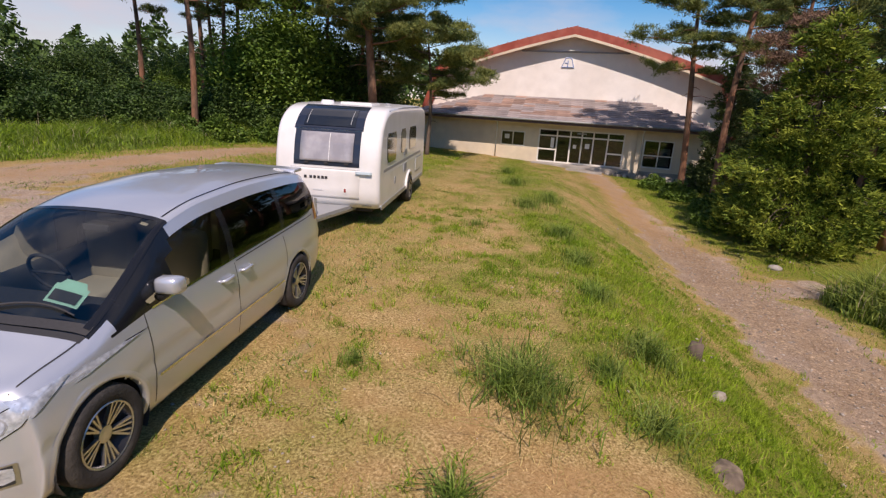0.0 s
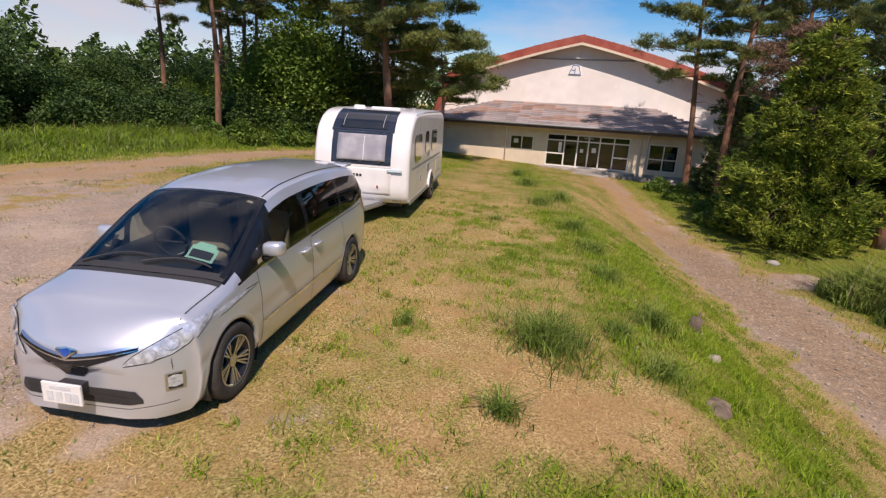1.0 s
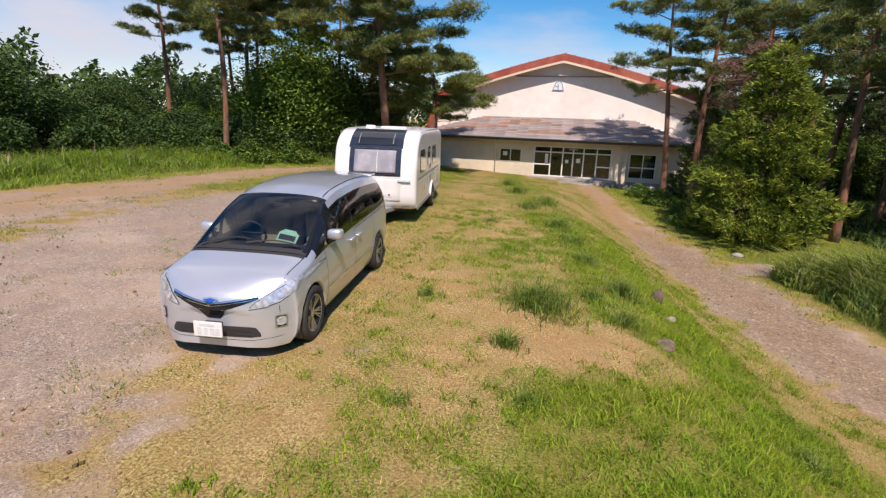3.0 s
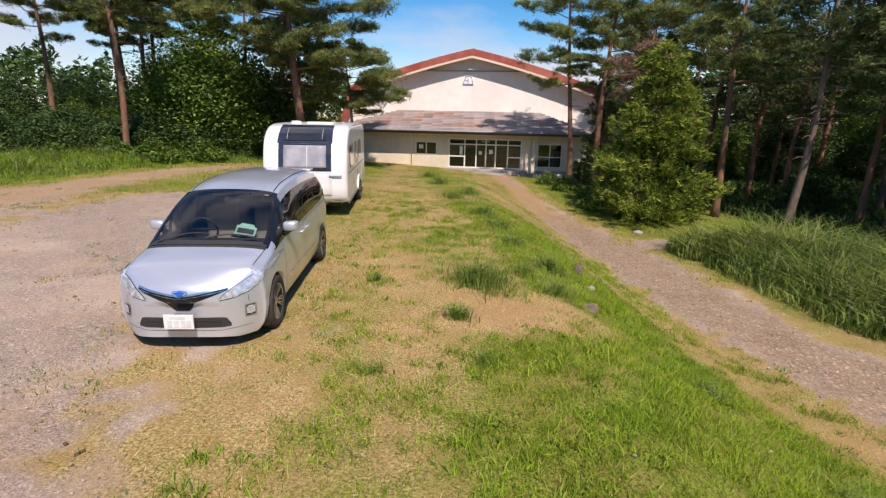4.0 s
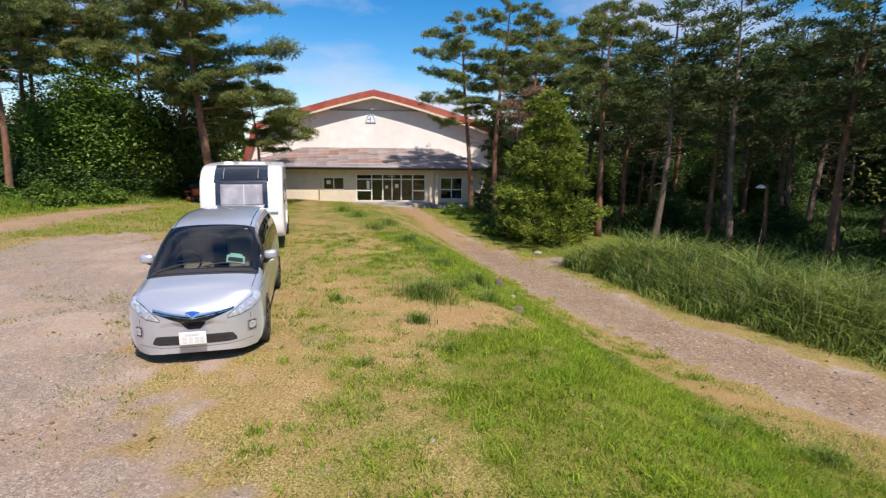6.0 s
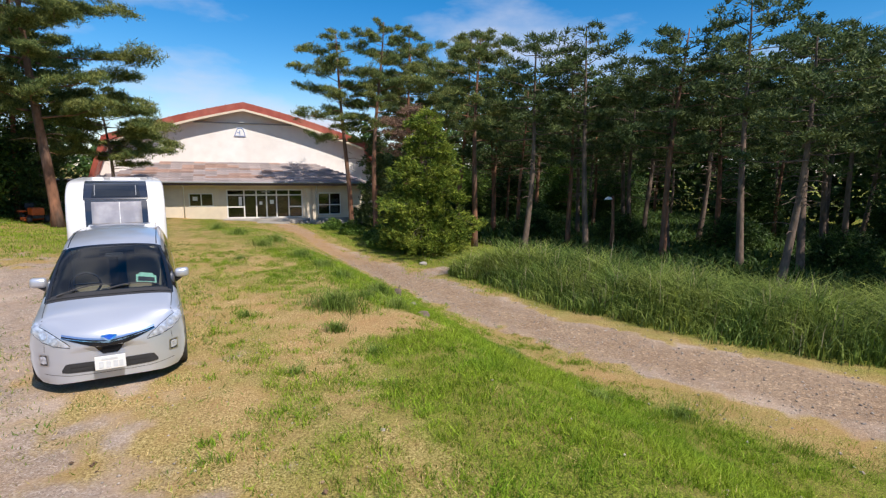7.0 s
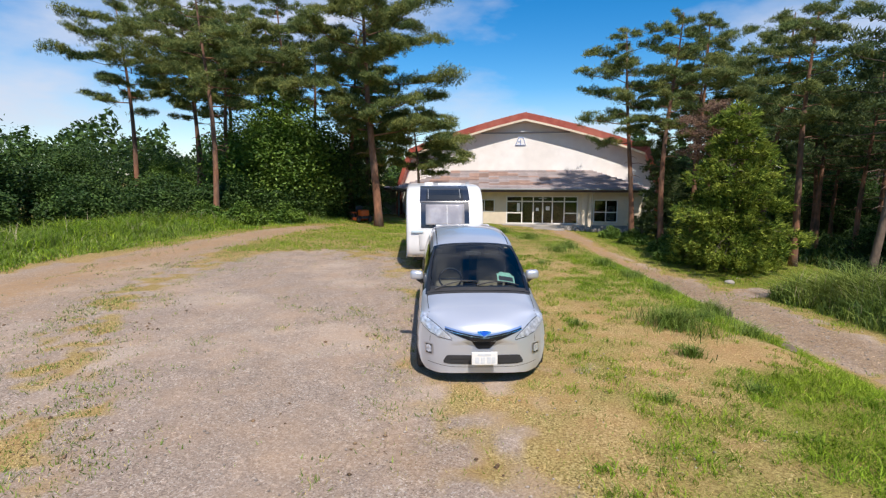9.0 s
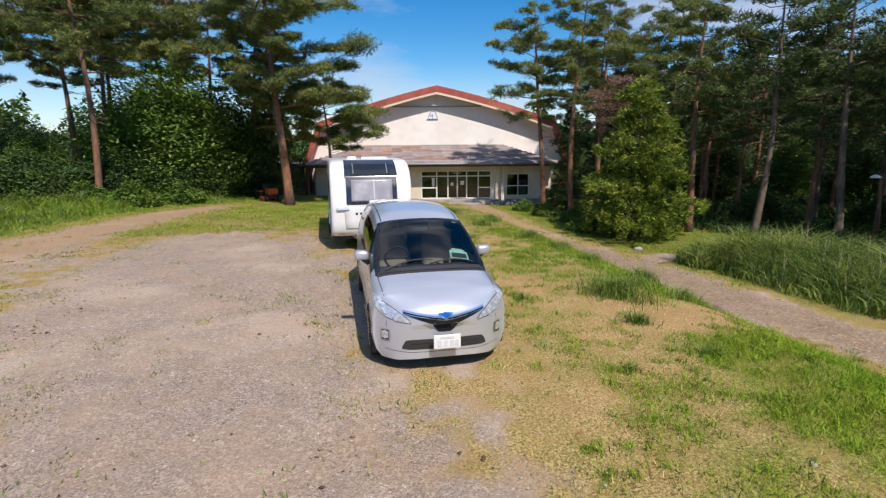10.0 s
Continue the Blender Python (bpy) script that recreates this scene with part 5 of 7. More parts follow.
# ---- the caravan ----
def build_caravan():
    W, LEN = 1.06, 5.75
    cv = thing("caravan", "white touring caravan hitched behind the van", "caravan", pose(-0.32, 7.0, 0, 0, 0, 2.2))
    # side outline, y back from the front face, z up
    prof = [(0.16, 0.40), (0.05, 0.52), (0.0, 0.75), (0.0, 1.05), (0.03, 1.35), (0.10, 1.65), (0.22, 1.95), (0.38, 2.20), (0.60, 2.40), (0.86, 2.52), (1.2, 2.575), (2.5, 2.60), (4.2, 2.595), (5.0, 2.57), (5.4, 2.50), (5.62, 2.36), (5.72, 2.1), (5.75, 1.6), (5.72, 0.8), (5.66, 0.45), (5.5, 0.40)]
    prof = [(y, z if z < 1.9 else 1.9 + (z - 1.9) * 0.68) for y, z in prof]
    fp = curve([(i, p[0]) for i, p in enumerate(prof)])
    fz = curve([(i, p[1]) for i, p in enumerate(prof)])
    outline = [(fp(t), fz(t)) for t in np.linspace(0, len(prof) - 1, 81)]
    yc, zc = 2.9, 1.45
    bm = bmesh.new()
    rings = []
    for x, inset in ((-W, 0.10), (-W + 0.012, 0.055), (-W + 0.045, 0.02), (-W + 0.10, 0.0), (-0.5, -0.012), (0, -0.018), (0.5, -0.012), (W - 0.10, 0.0), (W - 0.045, 0.02), (W - 0.012, 0.055), (W, 0.10)):
        ring = []
        for i, (y, z) in enumerate(outline):
            (y0, z0), (y1, z1) = outline[i - 1], outline[(i + 1) % len(outline)]
            n = Vector((-(z1 - z0), (y1 - y0))).normalized()
            ring.append(bm.verts.new((x, y + inset * (1 if y < yc else -1) * abs(n.x), z - inset * n.y if z > zc else z + inset * 0.5)))
        rings.append(ring)
    m = len(outline)
    for a, b in zip(rings, rings[1:]):
        for k in range(m):
            bm.faces.new((a[k], a[(k + 1) % m], b[(k + 1) % m], b[k]))
    bm.faces.new(rings[0])
    bm.faces.new(list(reversed(rings[-1])))
    part("shell", bm, M_CARAVAN, cv, "glossy white shell", smooth=True)
    sh = cv.children[-1].data
    for p in sh.polygons:
        if len(p.vertices) > 4:
            p.use_smooth = False

    def front_y(z):
        zs = [p[1] for p in prof[:12]]
        return float(np.interp(z, zs, [p[0] for p in prof[:12]]))

    def front_skin(name, x0, x1, z0, z1, material, label="", lift=0.01, taper=0.0, parent=None, steps=14, edge=0.0):
        bm = bmesh.new()
        rows = []
        for z in np.linspace(z0, z1, steps):
            k = (z - z0) / (z1 - z0)
            y = front_y(z)
            dy = front_y(z + 0.02) - front_y(z - 0.02)
            n = Vector((0, -0.04, dy)).normalized()
            d = taper * k
            row = []
            for x in np.linspace(x0 + d, x1 - d, 7):
                sag = -0.018 * (1 - (x / W) ** 2)
                row.append(bm.verts.new((x, y + sag + n.y * lift, z + n.z * lift)))
            rows.append(row)
        for a, b in zip(rows, rows[1:]):
            for k in range(6):
                bm.faces.new((a[k], a[k + 1], b[k + 1], b[k]))
        if edge:
            geom = bmesh.ops.extrude_face_region(bm, geom=list(bm.faces))["geom"]
            for v in geom:
                if isinstance(v, bmesh.types.BMVert):
                    v.co.y -= edge * 0.9
                    v.co.z += edge * 0.3
        return part(name, bm, material, parent or cv, label, smooth=True)
    sun = front_skin("skylight_panel", -0.69, 0.69, 1.90, 2.325, M_NAVY, "dark blue wrapped skylight", 0.022, 0.02, steps=20)
    front_skin("skylight_window", -0.52, 0.52, 1.95, 2.27, M_CVDARK, "tinted skylight", 0.034, 0.03, parent=sun, steps=16)
    # thin grey strips, glare on the tinted skylight put in as colour
    for x in (-0.46, 0.42):
        front_skin("glare_rib", x, x + 0.014, 1.98, 2.22, M_GREY, "", 0.040, 0.0, parent=sun)
    fw = front_skin("front_window", -0.66, 0.66, 1.22, 1.89, M_NAVY, "dark framed front window", 0.012)
    front_skin("front_pane", -0.53, 0.53, 1.30, 1.84, M_CVGLASS, "grey window with the blind down", 0.022, 0.0, parent=fw, edge=0.02)
    front_skin("blind_seam", 0.05, 0.062, 1.31, 1.83, M_CARAVAN, "", 0.046, 0.0, parent=fw)
    for x in (-0.4, 0.0, 0.4):
        part("window_catch", box(x - 0.04, x + 0.04, front_y(1.27) - 0.06, front_y(1.27) - 0.02, 1.25, 1.29, 0.008), M_PLASTIC, fw)
    front_skin("locker_lid", -0.70, 0.66, 0.60, 1.16, M_CARAVAN, "white front locker lid", 0.014, -0.02, edge=0.006)
    front_skin("lid_seam", -0.72, 0.68, 1.155, 1.17, M_GREY, "", 0.016)
    front_skin("lid_seam", -0.68, 0.66, 0.595, 0.605, M_GREY, "", 0.016)
    for i, x in enumerate((-0.44, -0.33, -0.25, -0.17, -0.09, -0.02)):
        front_skin("lettering_shape", x, x + 0.055, 0.965, 1.02, M_PLASTIC, "", 0.026)
    front_skin("model_bar", -0.26, -0.07, 0.74, 0.765, M_BAR, "", 0.026)
    front_skin("gas_badge", 0.34, 0.43, 0.70, 0.82, M_PAPER, "", 0.024)
    front_skin("gas_sign", 0.365, 0.405, 0.73, 0.79, M_RED, "red gas diamond", 0.028)
    front_skin("grab_handle", 0.60, 0.92, 1.09, 1.14, M_HANDLE, "pale blue grab handle", 0.03, edge=0.03)
    front_skin("grab_handle", -0.92, -0.60, 1.09, 1.14, M_HANDLE, "", 0.03, edge=0.03)
    for s in (1, -1):
        front_skin("marker_lamp", s * 0.80 - 0.10, s * 0.80 + 0.10, 0.455, 0.49, M_LAMP, "", 0.02)

    def side_panel(name, s, y0, y1, z0, z1, material, label="", t=0.012, bev=0.03, parent=None, base=0.0):
        x = s * (W + base)
        bm = box(min(x - 0.004 * s, x + t * s), max(x - 0.004 * s, x + t * s), y0, y1, z0, z1)
        es = [e for e in bm.edges if abs(e.verts[0].co.x - e.verts[1].co.x) > 0.004]
        bmesh.ops.bevel(bm, geom=es, offset=bev, segments=3, affect="EDGES")
        return part(name, bm, material, parent or cv, label)
    for s in (1, -1):
        for y0, y1, z0, z1 in ((0.65, 1.55, 1.26, 1.86), (2.10, 2.65, 1.34, 1.88), (3.15, 4.1, 1.34, 1.88)):
            w = side_panel("side_window", s, y0, y1, z0, z1, M_CVDARK, "dark acrylic side window", bev=0.07)
            side_panel("blind", s, y0 + 0.06, y1 - 0.06, z0 + 0.05, z0 + 0.3, M_CVDARK, "", 0.006, 0.04, w, 0.010)
        side_panel("stripe", s, 0.38, 5.0, 1.10, 1.16, M_GREY, "grey side stripe", 0.003, 0.005)
        side_panel("stripe", s, 0.60, 4.9, 1.045, 1.065, M_BAR, "", 0.003, 0.003)
        side_panel("service_hatch", s, 4.2, 5.1, 0.66, 1.0, M_CARAVAN, "white service hatch", 0.012, 0.03)
        side_panel("hatch_frame", s, 4.17, 5.13, 0.63, 1.03, M_GREY, "", 0.006, 0.03)
        side_panel("vent", s, 2.5, 2.85, 0.85, 1.05, M_GREY, "grey fridge vent", 0.014, 0.02)
        side_panel("vent", s, 2.5, 2.85, 1.24, 1.38, M_GREY, "", 0.014, 0.02)
        side_panel("socket", s, 1.45, 1.57, 0.72, 0.88, M_GREY, "", 0.012, 0.02)
        side_panel("skirt", s, 0.2, 5.5, 0.37, 0.46, M_GALV, "aluminium skirt rail", 0.014, 0.006)
        # wheel arch lip
        wy = 3.25
        bm = tube([(s * (W + 0.008), wy + 0.42 * math.cos(a), 0.36 + 0.42 * math.sin(a)) for a in np.linspace(0.05, math.pi - 0.05, 16)], 0.035, 8)
        part("arch_lip", bm, M_CARAVAN, cv, "white wheel arch lip", smooth=True)
        # flat black sheet on the uncut shell, painting the shade inside the arch
        bm = bmesh.new()
        o = [(wy + 0.40 * math.cos(a), 0.36 + 0.40 * math.sin(a)) for a in np.linspace(-0.05, math.pi + 0.05, 18)]
        bm.faces.new([bm.verts.new((s * (W + 0.006), y, z)) for y, z in o])
        part("arch_shadow_liner", bm, M_PLASTIC, cv, "flat black sheet standing in for the shaded wheel arch")
        wh = new("wheel")
        wh.parent = cv
        wh.location = (s * (W - 0.05), wy, 0.335)
        wh.rotation_euler = (0.3, 0, 0 if s > 0 else math.pi)
        wheel_parts(wh)
        part("corner_steady", tube([(s * 0.7, 5.2, 0.42), (s * 0.75, 5.0, 0.12)], [0.02, 0.02], 6), M_GALV, cv)
    part("chassis", box(-0.85, 0.85, 0.3, 5.5, 0.30, 0.42), M_PLASTIC, cv)
    part("axle", tube([(-0.95, 3.25, 0.335), (0.95, 3.25, 0.335)], 0.045, 8), M_GALV, cv)
    # drawbar with its cover
    for s in (1, -1):
        part("drawbar", tube([(s * 0.55, 0.5, 0.36), (s * 0.05, -1.35, 0.36)], 0.04, 4), M_GALV, cv, "galvanised drawbar")
    bm = bmesh.new()
    v = [bm.verts.new(p) for p in ((-0.50, 0.25, 0.44), (0.50, 0.25, 0.44), (0.12, -1.15, 0.44), (-0.12, -1.15, 0.44), (-0.50, 0.25, 0.38), (0.50, 0.25, 0.38), (0.12, -1.15, 0.38), (-0.12, -1.15, 0.38))]
    for q in ((0, 1, 2, 3), (7, 6, 5, 4), (0, 4, 5, 1), (1, 5, 6, 2), (2, 6, 7, 3), (3, 7, 4, 0)):
        bm.faces.new([v[i] for i in q])
    part("drawbar_cover", bm, M_GREY, cv, "grey drawbar cover")
    part("hitch", tube([(0.0, -1.1, 0.40), (0.0, -1.75, 0.44), (0.0, -2.0, 0.46), (0.10, -2.7, 0.48)], [0.05, 0.045, 0.06, 0.05], 8), M_GALV, cv, "steel coupling", smooth=True)
    part("jockey_post", tube([(0.1, -0.9, 0.14), (0.1, -0.9, 0.75)], 0.026, 8), M_GALV, cv)
    part("jockey_wheel", tube([(0.06, -0.9, 0.10), (0.14, -0.9, 0.10)], 0.10, 16), M_RUBBER, cv, smooth=True)
    # roof fittings
    bm = bmesh.new()
    bmesh.ops.create_cone(bm, cap_ends=True, segments=20, radius1=0.16, radius2=0.12, depth=0.09)
    o = part("roof_vent", bm, M_CARAVAN, cv, "round white roof vent")
    o.location = (-0.42, 1.35, 2.395)
    part("roof_light", box(-0.15, 0.55, 1.35, 2.1, 2.34, 2.42, 0.03), M_CARAVAN, cv, "low roof light")
    bm = bmesh.new()
    bmesh.ops.create_cone(bm, cap_ends=True, segments=16, radius1=0.07, radius2=0.06, depth=0.10)
    o = part("flue", bm, M_GREY, cv)
    o.location = (0.78, 1.9, 2.38)
    for s in (1, -1):
        part("roof_rail", tube([(s * (W - 0.03), 0.9, 2.285), (s * (W - 0.03), 2.5, 2.345), (s * (W - 0.03), 4.6, 2.345)], 0.018, 6), M_GREY, cv)
    return cv


build_caravan()


# ---- plants ----
def unit(rng, n):
    v = rng.normal(size=(n, 3))
    return v / np.linalg.norm(v, axis=1)[:, None]


def spikes(centres, dirs, length, width, rng):
    """One thin triangle from each centre along its direction."""
    n = len(centres)
    side = np.cross(dirs, unit(rng, n))
    side /= np.linalg.norm(side, axis=1)[:, None] + 1e-9
    L = (length * rng.uniform(0.7, 1.25, n))[:, None]
    W = (width * rng.uniform(0.7, 1.3, n))[:, None]
    v = np.stack([centres - side * W / 2, centres + side * W / 2, centres + dirs * L], 1).reshape(-1, 3)
    return v, np.arange(3 * n).reshape(-1, 3)


def leaves(centres, size, rng, up=0.5):
    """One small four-cornered leaf at each centre."""
    n = len(centres)
    nrm = unit(rng, n)
    nrm[:, 2] = np.abs(nrm[:, 2]) + up
    nrm /= np.linalg.norm(nrm, axis=1)[:, None]
    a = np.cross(nrm, unit(rng, n))
    a /= np.linalg.norm(a, axis=1)[:, None] + 1e-9
    b = np.cross(nrm, a)
    s = (size * rng.uniform(0.6, 1.35, n))[:, None]
    v = np.stack([centres - a * s, centres + b * s * 0.5, centres + a * s, centres - b * s * 0.5], 1).reshape(-1, 3)
    return v, np.arange(4 * n).reshape(-1, 4)


def needles_at(tips, rng, per, length, width, lift=0.5):
    c = np.repeat(tips, per, axis=0) + rng.normal(scale=0.05, size=(len(tips) * per, 3))
    d = unit(rng, len(c))
    d[:, 2] = np.abs(d[:, 2]) * 0.8 + lift * rng.uniform(-0.2, 0.8, len(c))
    d /= np.linalg.norm(d, axis=1)[:, None]
    return spikes(c, d, length, width, rng)


def pine(name, seed, height, bare, spread, lean=(0, 0), clumps=80, branches=24, radius=0.17, needle=None, bark=None, flat=0.55, label="", stubs=6, top=0.55, per=6, needle_len=0.18, needle_wide=0.032):
    """A red pine: bent tapered trunk, rising limbs and flat pads of needles."""
    rng = np.random.default_rng(seed)
    tree = thing("pine_tree", label, "tree")
    zs = np.linspace(-0.25, height, 14)
    bend = rng.uniform(0.08, 0.22)
    ph = rng.uniform(0, 6)
    k = np.clip(zs / height, 0, 1)
    px = lean[0] * k ** 1.2 + bend * np.sin(k * 5 + ph)
    py = lean[1] * k ** 1.2 + bend * np.cos(k * 4 + ph)
    px, py = px - px[0], py - py[0]
    rad = radius * (1 - 0.85 * k ** 1.15) * (1 + 0.35 * np.exp(-np.clip(zs, 0, 9) / 0.25))
    bm = tube(list(zip(px, py, zs)), list(rad), 10)
    tips = []
    for i in range(branches):
        u = (i + rng.uniform(0, 0.9)) / branches
        z = height * (bare + (1 - bare) * u ** 0.9) * 0.985
        az = i * 2.4 + rng.uniform(-0.5, 0.5)
        prof = np.sin(np.pi * np.clip(u * 0.82 + 0.16, 0, 1)) ** top
        r = spread * prof * rng.uniform(0.55, 1.15) + 0.15
        bx, by = np.interp(z, zs, px), np.interp(z, zs, py)
        rise = r * rng.uniform(0.0, 0.30) - 0.15 * (1 - u)
        pts = []
        for t in (0, 0.3, 0.6, 0.85, 1.0):
            wob = 0.10 * r * np.sin(t * 5 + i)
            pts.append((bx + np.cos(az) * r * t - np.sin(az) * wob, by + np.sin(az) * r * t + np.cos(az) * wob, z + rise * t ** 1.4 + 0.06 * np.sin(t * 7 + i)))
        br = 0.28 * np.interp(z, zs, rad) + 0.012
        tube(pts, [br, br * 0.75, br * 0.5, br * 0.3, br * 0.15], 5, bm, caps=False)
        P = np.array(pts)
        tt = np.array([0, 0.3, 0.6, 0.85, 1.0])
        npad = 2 + (r > 1.2) + (r > 2.2) + (r > 3.0)
        for t in np.linspace(0.45, 1.0, npad):
            c0 = np.array([np.interp(t, tt, P[:, j]) for j in range(3)])
            s = (0.30 + 0.16 * r) * rng.uniform(0.75, 1.25)
            c0[:2] += rng.normal(scale=0.28 * s, size=2)
            n = max(8, int(clumps * (s / 0.6) ** 1.5))
            d = unit(rng, n)
            d[:, 2] = np.abs(d[:, 2]) * 1.1 - 0.30
            far = rng.uniform(0.35, 1.0, n) ** 0.5 * (1 + 0.25 * np.sin(np.arctan2(d[:, 1], d[:, 0]) * 3 + i))
            pad = d * far[:, None] * np.array([s, s, s * flat * rng.uniform(0.7, 1.3)])
            pad[:, 2] += (pad[:, :2] @ rng.normal(scale=0.22, size=2)) + 0.06
            knots = c0 + pad[rng.integers(0, n, max(4, n // 9))]
            pad = c0 + pad
            near = knots[rng.integers(0, len(knots), n)]
            tips.append(pad * 0.55 + near * 0.45)
    for i in range(stubs):
        z = height * rng.uniform(0.25, bare)
        az = rng.uniform(0, 6.28)
        bx, by = np.interp(z, zs, px), np.interp(z, zs, py)
        r = rng.uniform(0.3, 1.3)
        tube([(bx, by, z), (bx + np.cos(az) * r * 0.5, by + np.sin(az) * r * 0.5, z + 0.05), (bx + np.cos(az) * r, by + np.sin(az) * r, z - 0.08)], [0.03, 0.02, 0.006], 4, bm, caps=False)
    part("trunk", bm, bark or M_BARK, tree, smooth=True)
    tips = np.concatenate(tips)
    v, f = needles_at(tips, rng, per, needle_len, needle_wide)
    bulk("crown", v, f, needle or M_NEEDLE, tree)
    return tree


def conifer(name, seed, height, spread, material, label, layers=26, per_branch=15, start=0.06, dead=False):
    """A cone-shaped evergreen clothed to the ground in drooping sprays."""
    rng = np.random.default_rng(seed)
    tree = thing("cypress_tree" if material is M_CYPRESS else "spruce_tree", label, "tree")
    bm = tube([(0, 0, -0.3), (0.03, 0, height * 0.3), (-0.03, 0.04, height * 0.7), (0, 0, height)], [0.19, 0.14, 0.07, 0.015], 9)
    cs, ds = [], []
    for i in range(layers):
        u = i / layers
        z = height * (start + (1 - start) * u)
        r = spread * (1 - u) ** (0.55 if material is M_CYPRESS else 0.8) * min(1, 0.72 + u * 2.2) * rng.uniform(0.8, 1.12) + 0.1
        nb = max(4, int(11 * (1 - u * 0.6)))
        for j in range(nb):
            az = rng.uniform(0, 2 * np.pi)
            rr = r * rng.uniform(0.5, 1.18) * (1 + 0.22 * np.sin(3 * az + i * 0.5))
            tube([(0, 0, z), (np.cos(az) * rr * 0.6, np.sin(az) * rr * 0.6, z + 0.02), (np.cos(az) * rr, np.sin(az) * rr, z - 0.12 * rr)], [0.02, 0.012, 0.004], 3, bm, caps=False)
            n = int(1.4 * per_branch * (0.4 + rr / spread))
            t = rng.choice(np.array([0.5, 0.78, 1.0]), n)
            side = np.where(t < 0.9, rng.choice(np.array([-0.28, 0.28]), n), 0.0) * rr
            c = np.stack([np.cos(az) * rr * t - np.sin(az) * side, np.sin(az) * rr * t + np.cos(az) * side, z - 0.12 * rr * t ** 2], 1)
            c += rng.normal(size=(n, 3)) * np.array([0.12, 0.12, 0.10])
            cs.append(c)
    part("trunk", bm, M_BARKGREY, tree, smooth=True)
    c = np.concatenate(cs)
    d = c.copy()
    d[:, 2] = 0.35 * np.linalg.norm(c[:, :2], axis=1)
    per = 9
    c = np.repeat(c, per, axis=0) + rng.normal(scale=0.05, size=(len(c) * per, 3))
    d = np.repeat(d, per, axis=0)
    d /= np.linalg.norm(d, axis=1)[:, None] + 1e-6
    d = d + unit(rng, len(d)) * 0.8
    d /= np.linalg.norm(d, axis=1)[:, None]
    v, f = spikes(c, d, 0.19, 0.055, rng)
    bulk("crown", v, f, material, tree)
    return tree


def shrub(seed, rx, ry, height, material, label, n=7000, size=0.072, name="shrub", lobes=9):
    """A broad-leaved bush: stems and many leaves in uneven lobes."""
    rng = np.random.default_rng(seed)
    bush = thing(name, label, "tree" if name == "broadleaf_tree" else "shrub")
    bm = bmesh.new()
    cs = []
    for i in range(lobes):
        a = rng.uniform(0, 6.28)
        k = rng.uniform(0.0, 0.75)
        cx, cy = np.cos(a) * rx * k, np.sin(a) * ry * k
        cz = height * rng.uniform(0.35, 0.8) * (1.05 - 0.45 * k)
        r = height * rng.uniform(0.22, 0.36)
        tube([(cx * 0.15, cy * 0.15, -0.2), (cx * 0.5, cy * 0.5, cz * 0.5), (cx, cy, cz)], [0.05 * height / 3 + 0.01, 0.03, 0.008], 5, bm, caps=False)
        d = unit(rng, n // lobes)
        d[:, 2] *= 0.85
        rad = r * rng.uniform(0.55, 1.08, len(d)) * (1 + 0.22 * np.sin(d[:, 0] * 7 + i) * np.cos(d[:, 1] * 6))
        cs.append(np.array([cx, cy, cz]) + d * rad[:, None] * np.array([1.15, 1.15, 0.9]))
    m = n // 2
    a = rng.uniform(0, 6.28, m)
    k = np.sqrt(rng.uniform(0.2, 1, m))
    cs.append(np.stack([np.cos(a) * rx * k, np.sin(a) * ry * k, height * 0.5 * rng.uniform(0.02, 1, m) ** 1.2], 1))
    a = rng.uniform(0, 6.28, m)
    k = np.sqrt(rng.uniform(0.0, 0.8, m))
    inner = np.stack([np.cos(a) * rx * k, np.sin(a) * ry * k, height * 0.82 * (1 - 0.5 * k * k) * rng.uniform(0.02, 1, m)], 1)
    part("stem", bm, M_BARKGREY, bush)
    c = np.concatenate(cs)
    c[:, 2] = np.maximum(c[:, 2], 0.02)
    v, f = leaves(c, size, rng)
    v2, f2 = leaves(inner, size * 1.3, rng)
    v, f = np.concatenate([v, v2]), np.concatenate([f, f2 + len(v)])
    bulk("foliage", v, f, material, bush)
    return bush


def put(tree, x, y, yaw=0.0, scale=1.0):
    tree.location = (x, y, gz(x, y))
    tree.rotation_euler = (0, 0, radians(yaw))
    tree.scale = (scale,) * 3
    return tree


def again(tree, x, y, yaw, scale, zs=1.0):
    c = copy_thing(tree, pose(x, y, gz(x, y), 0, 0, yaw))
    c.scale = (scale, scale, scale * zs)
    return c


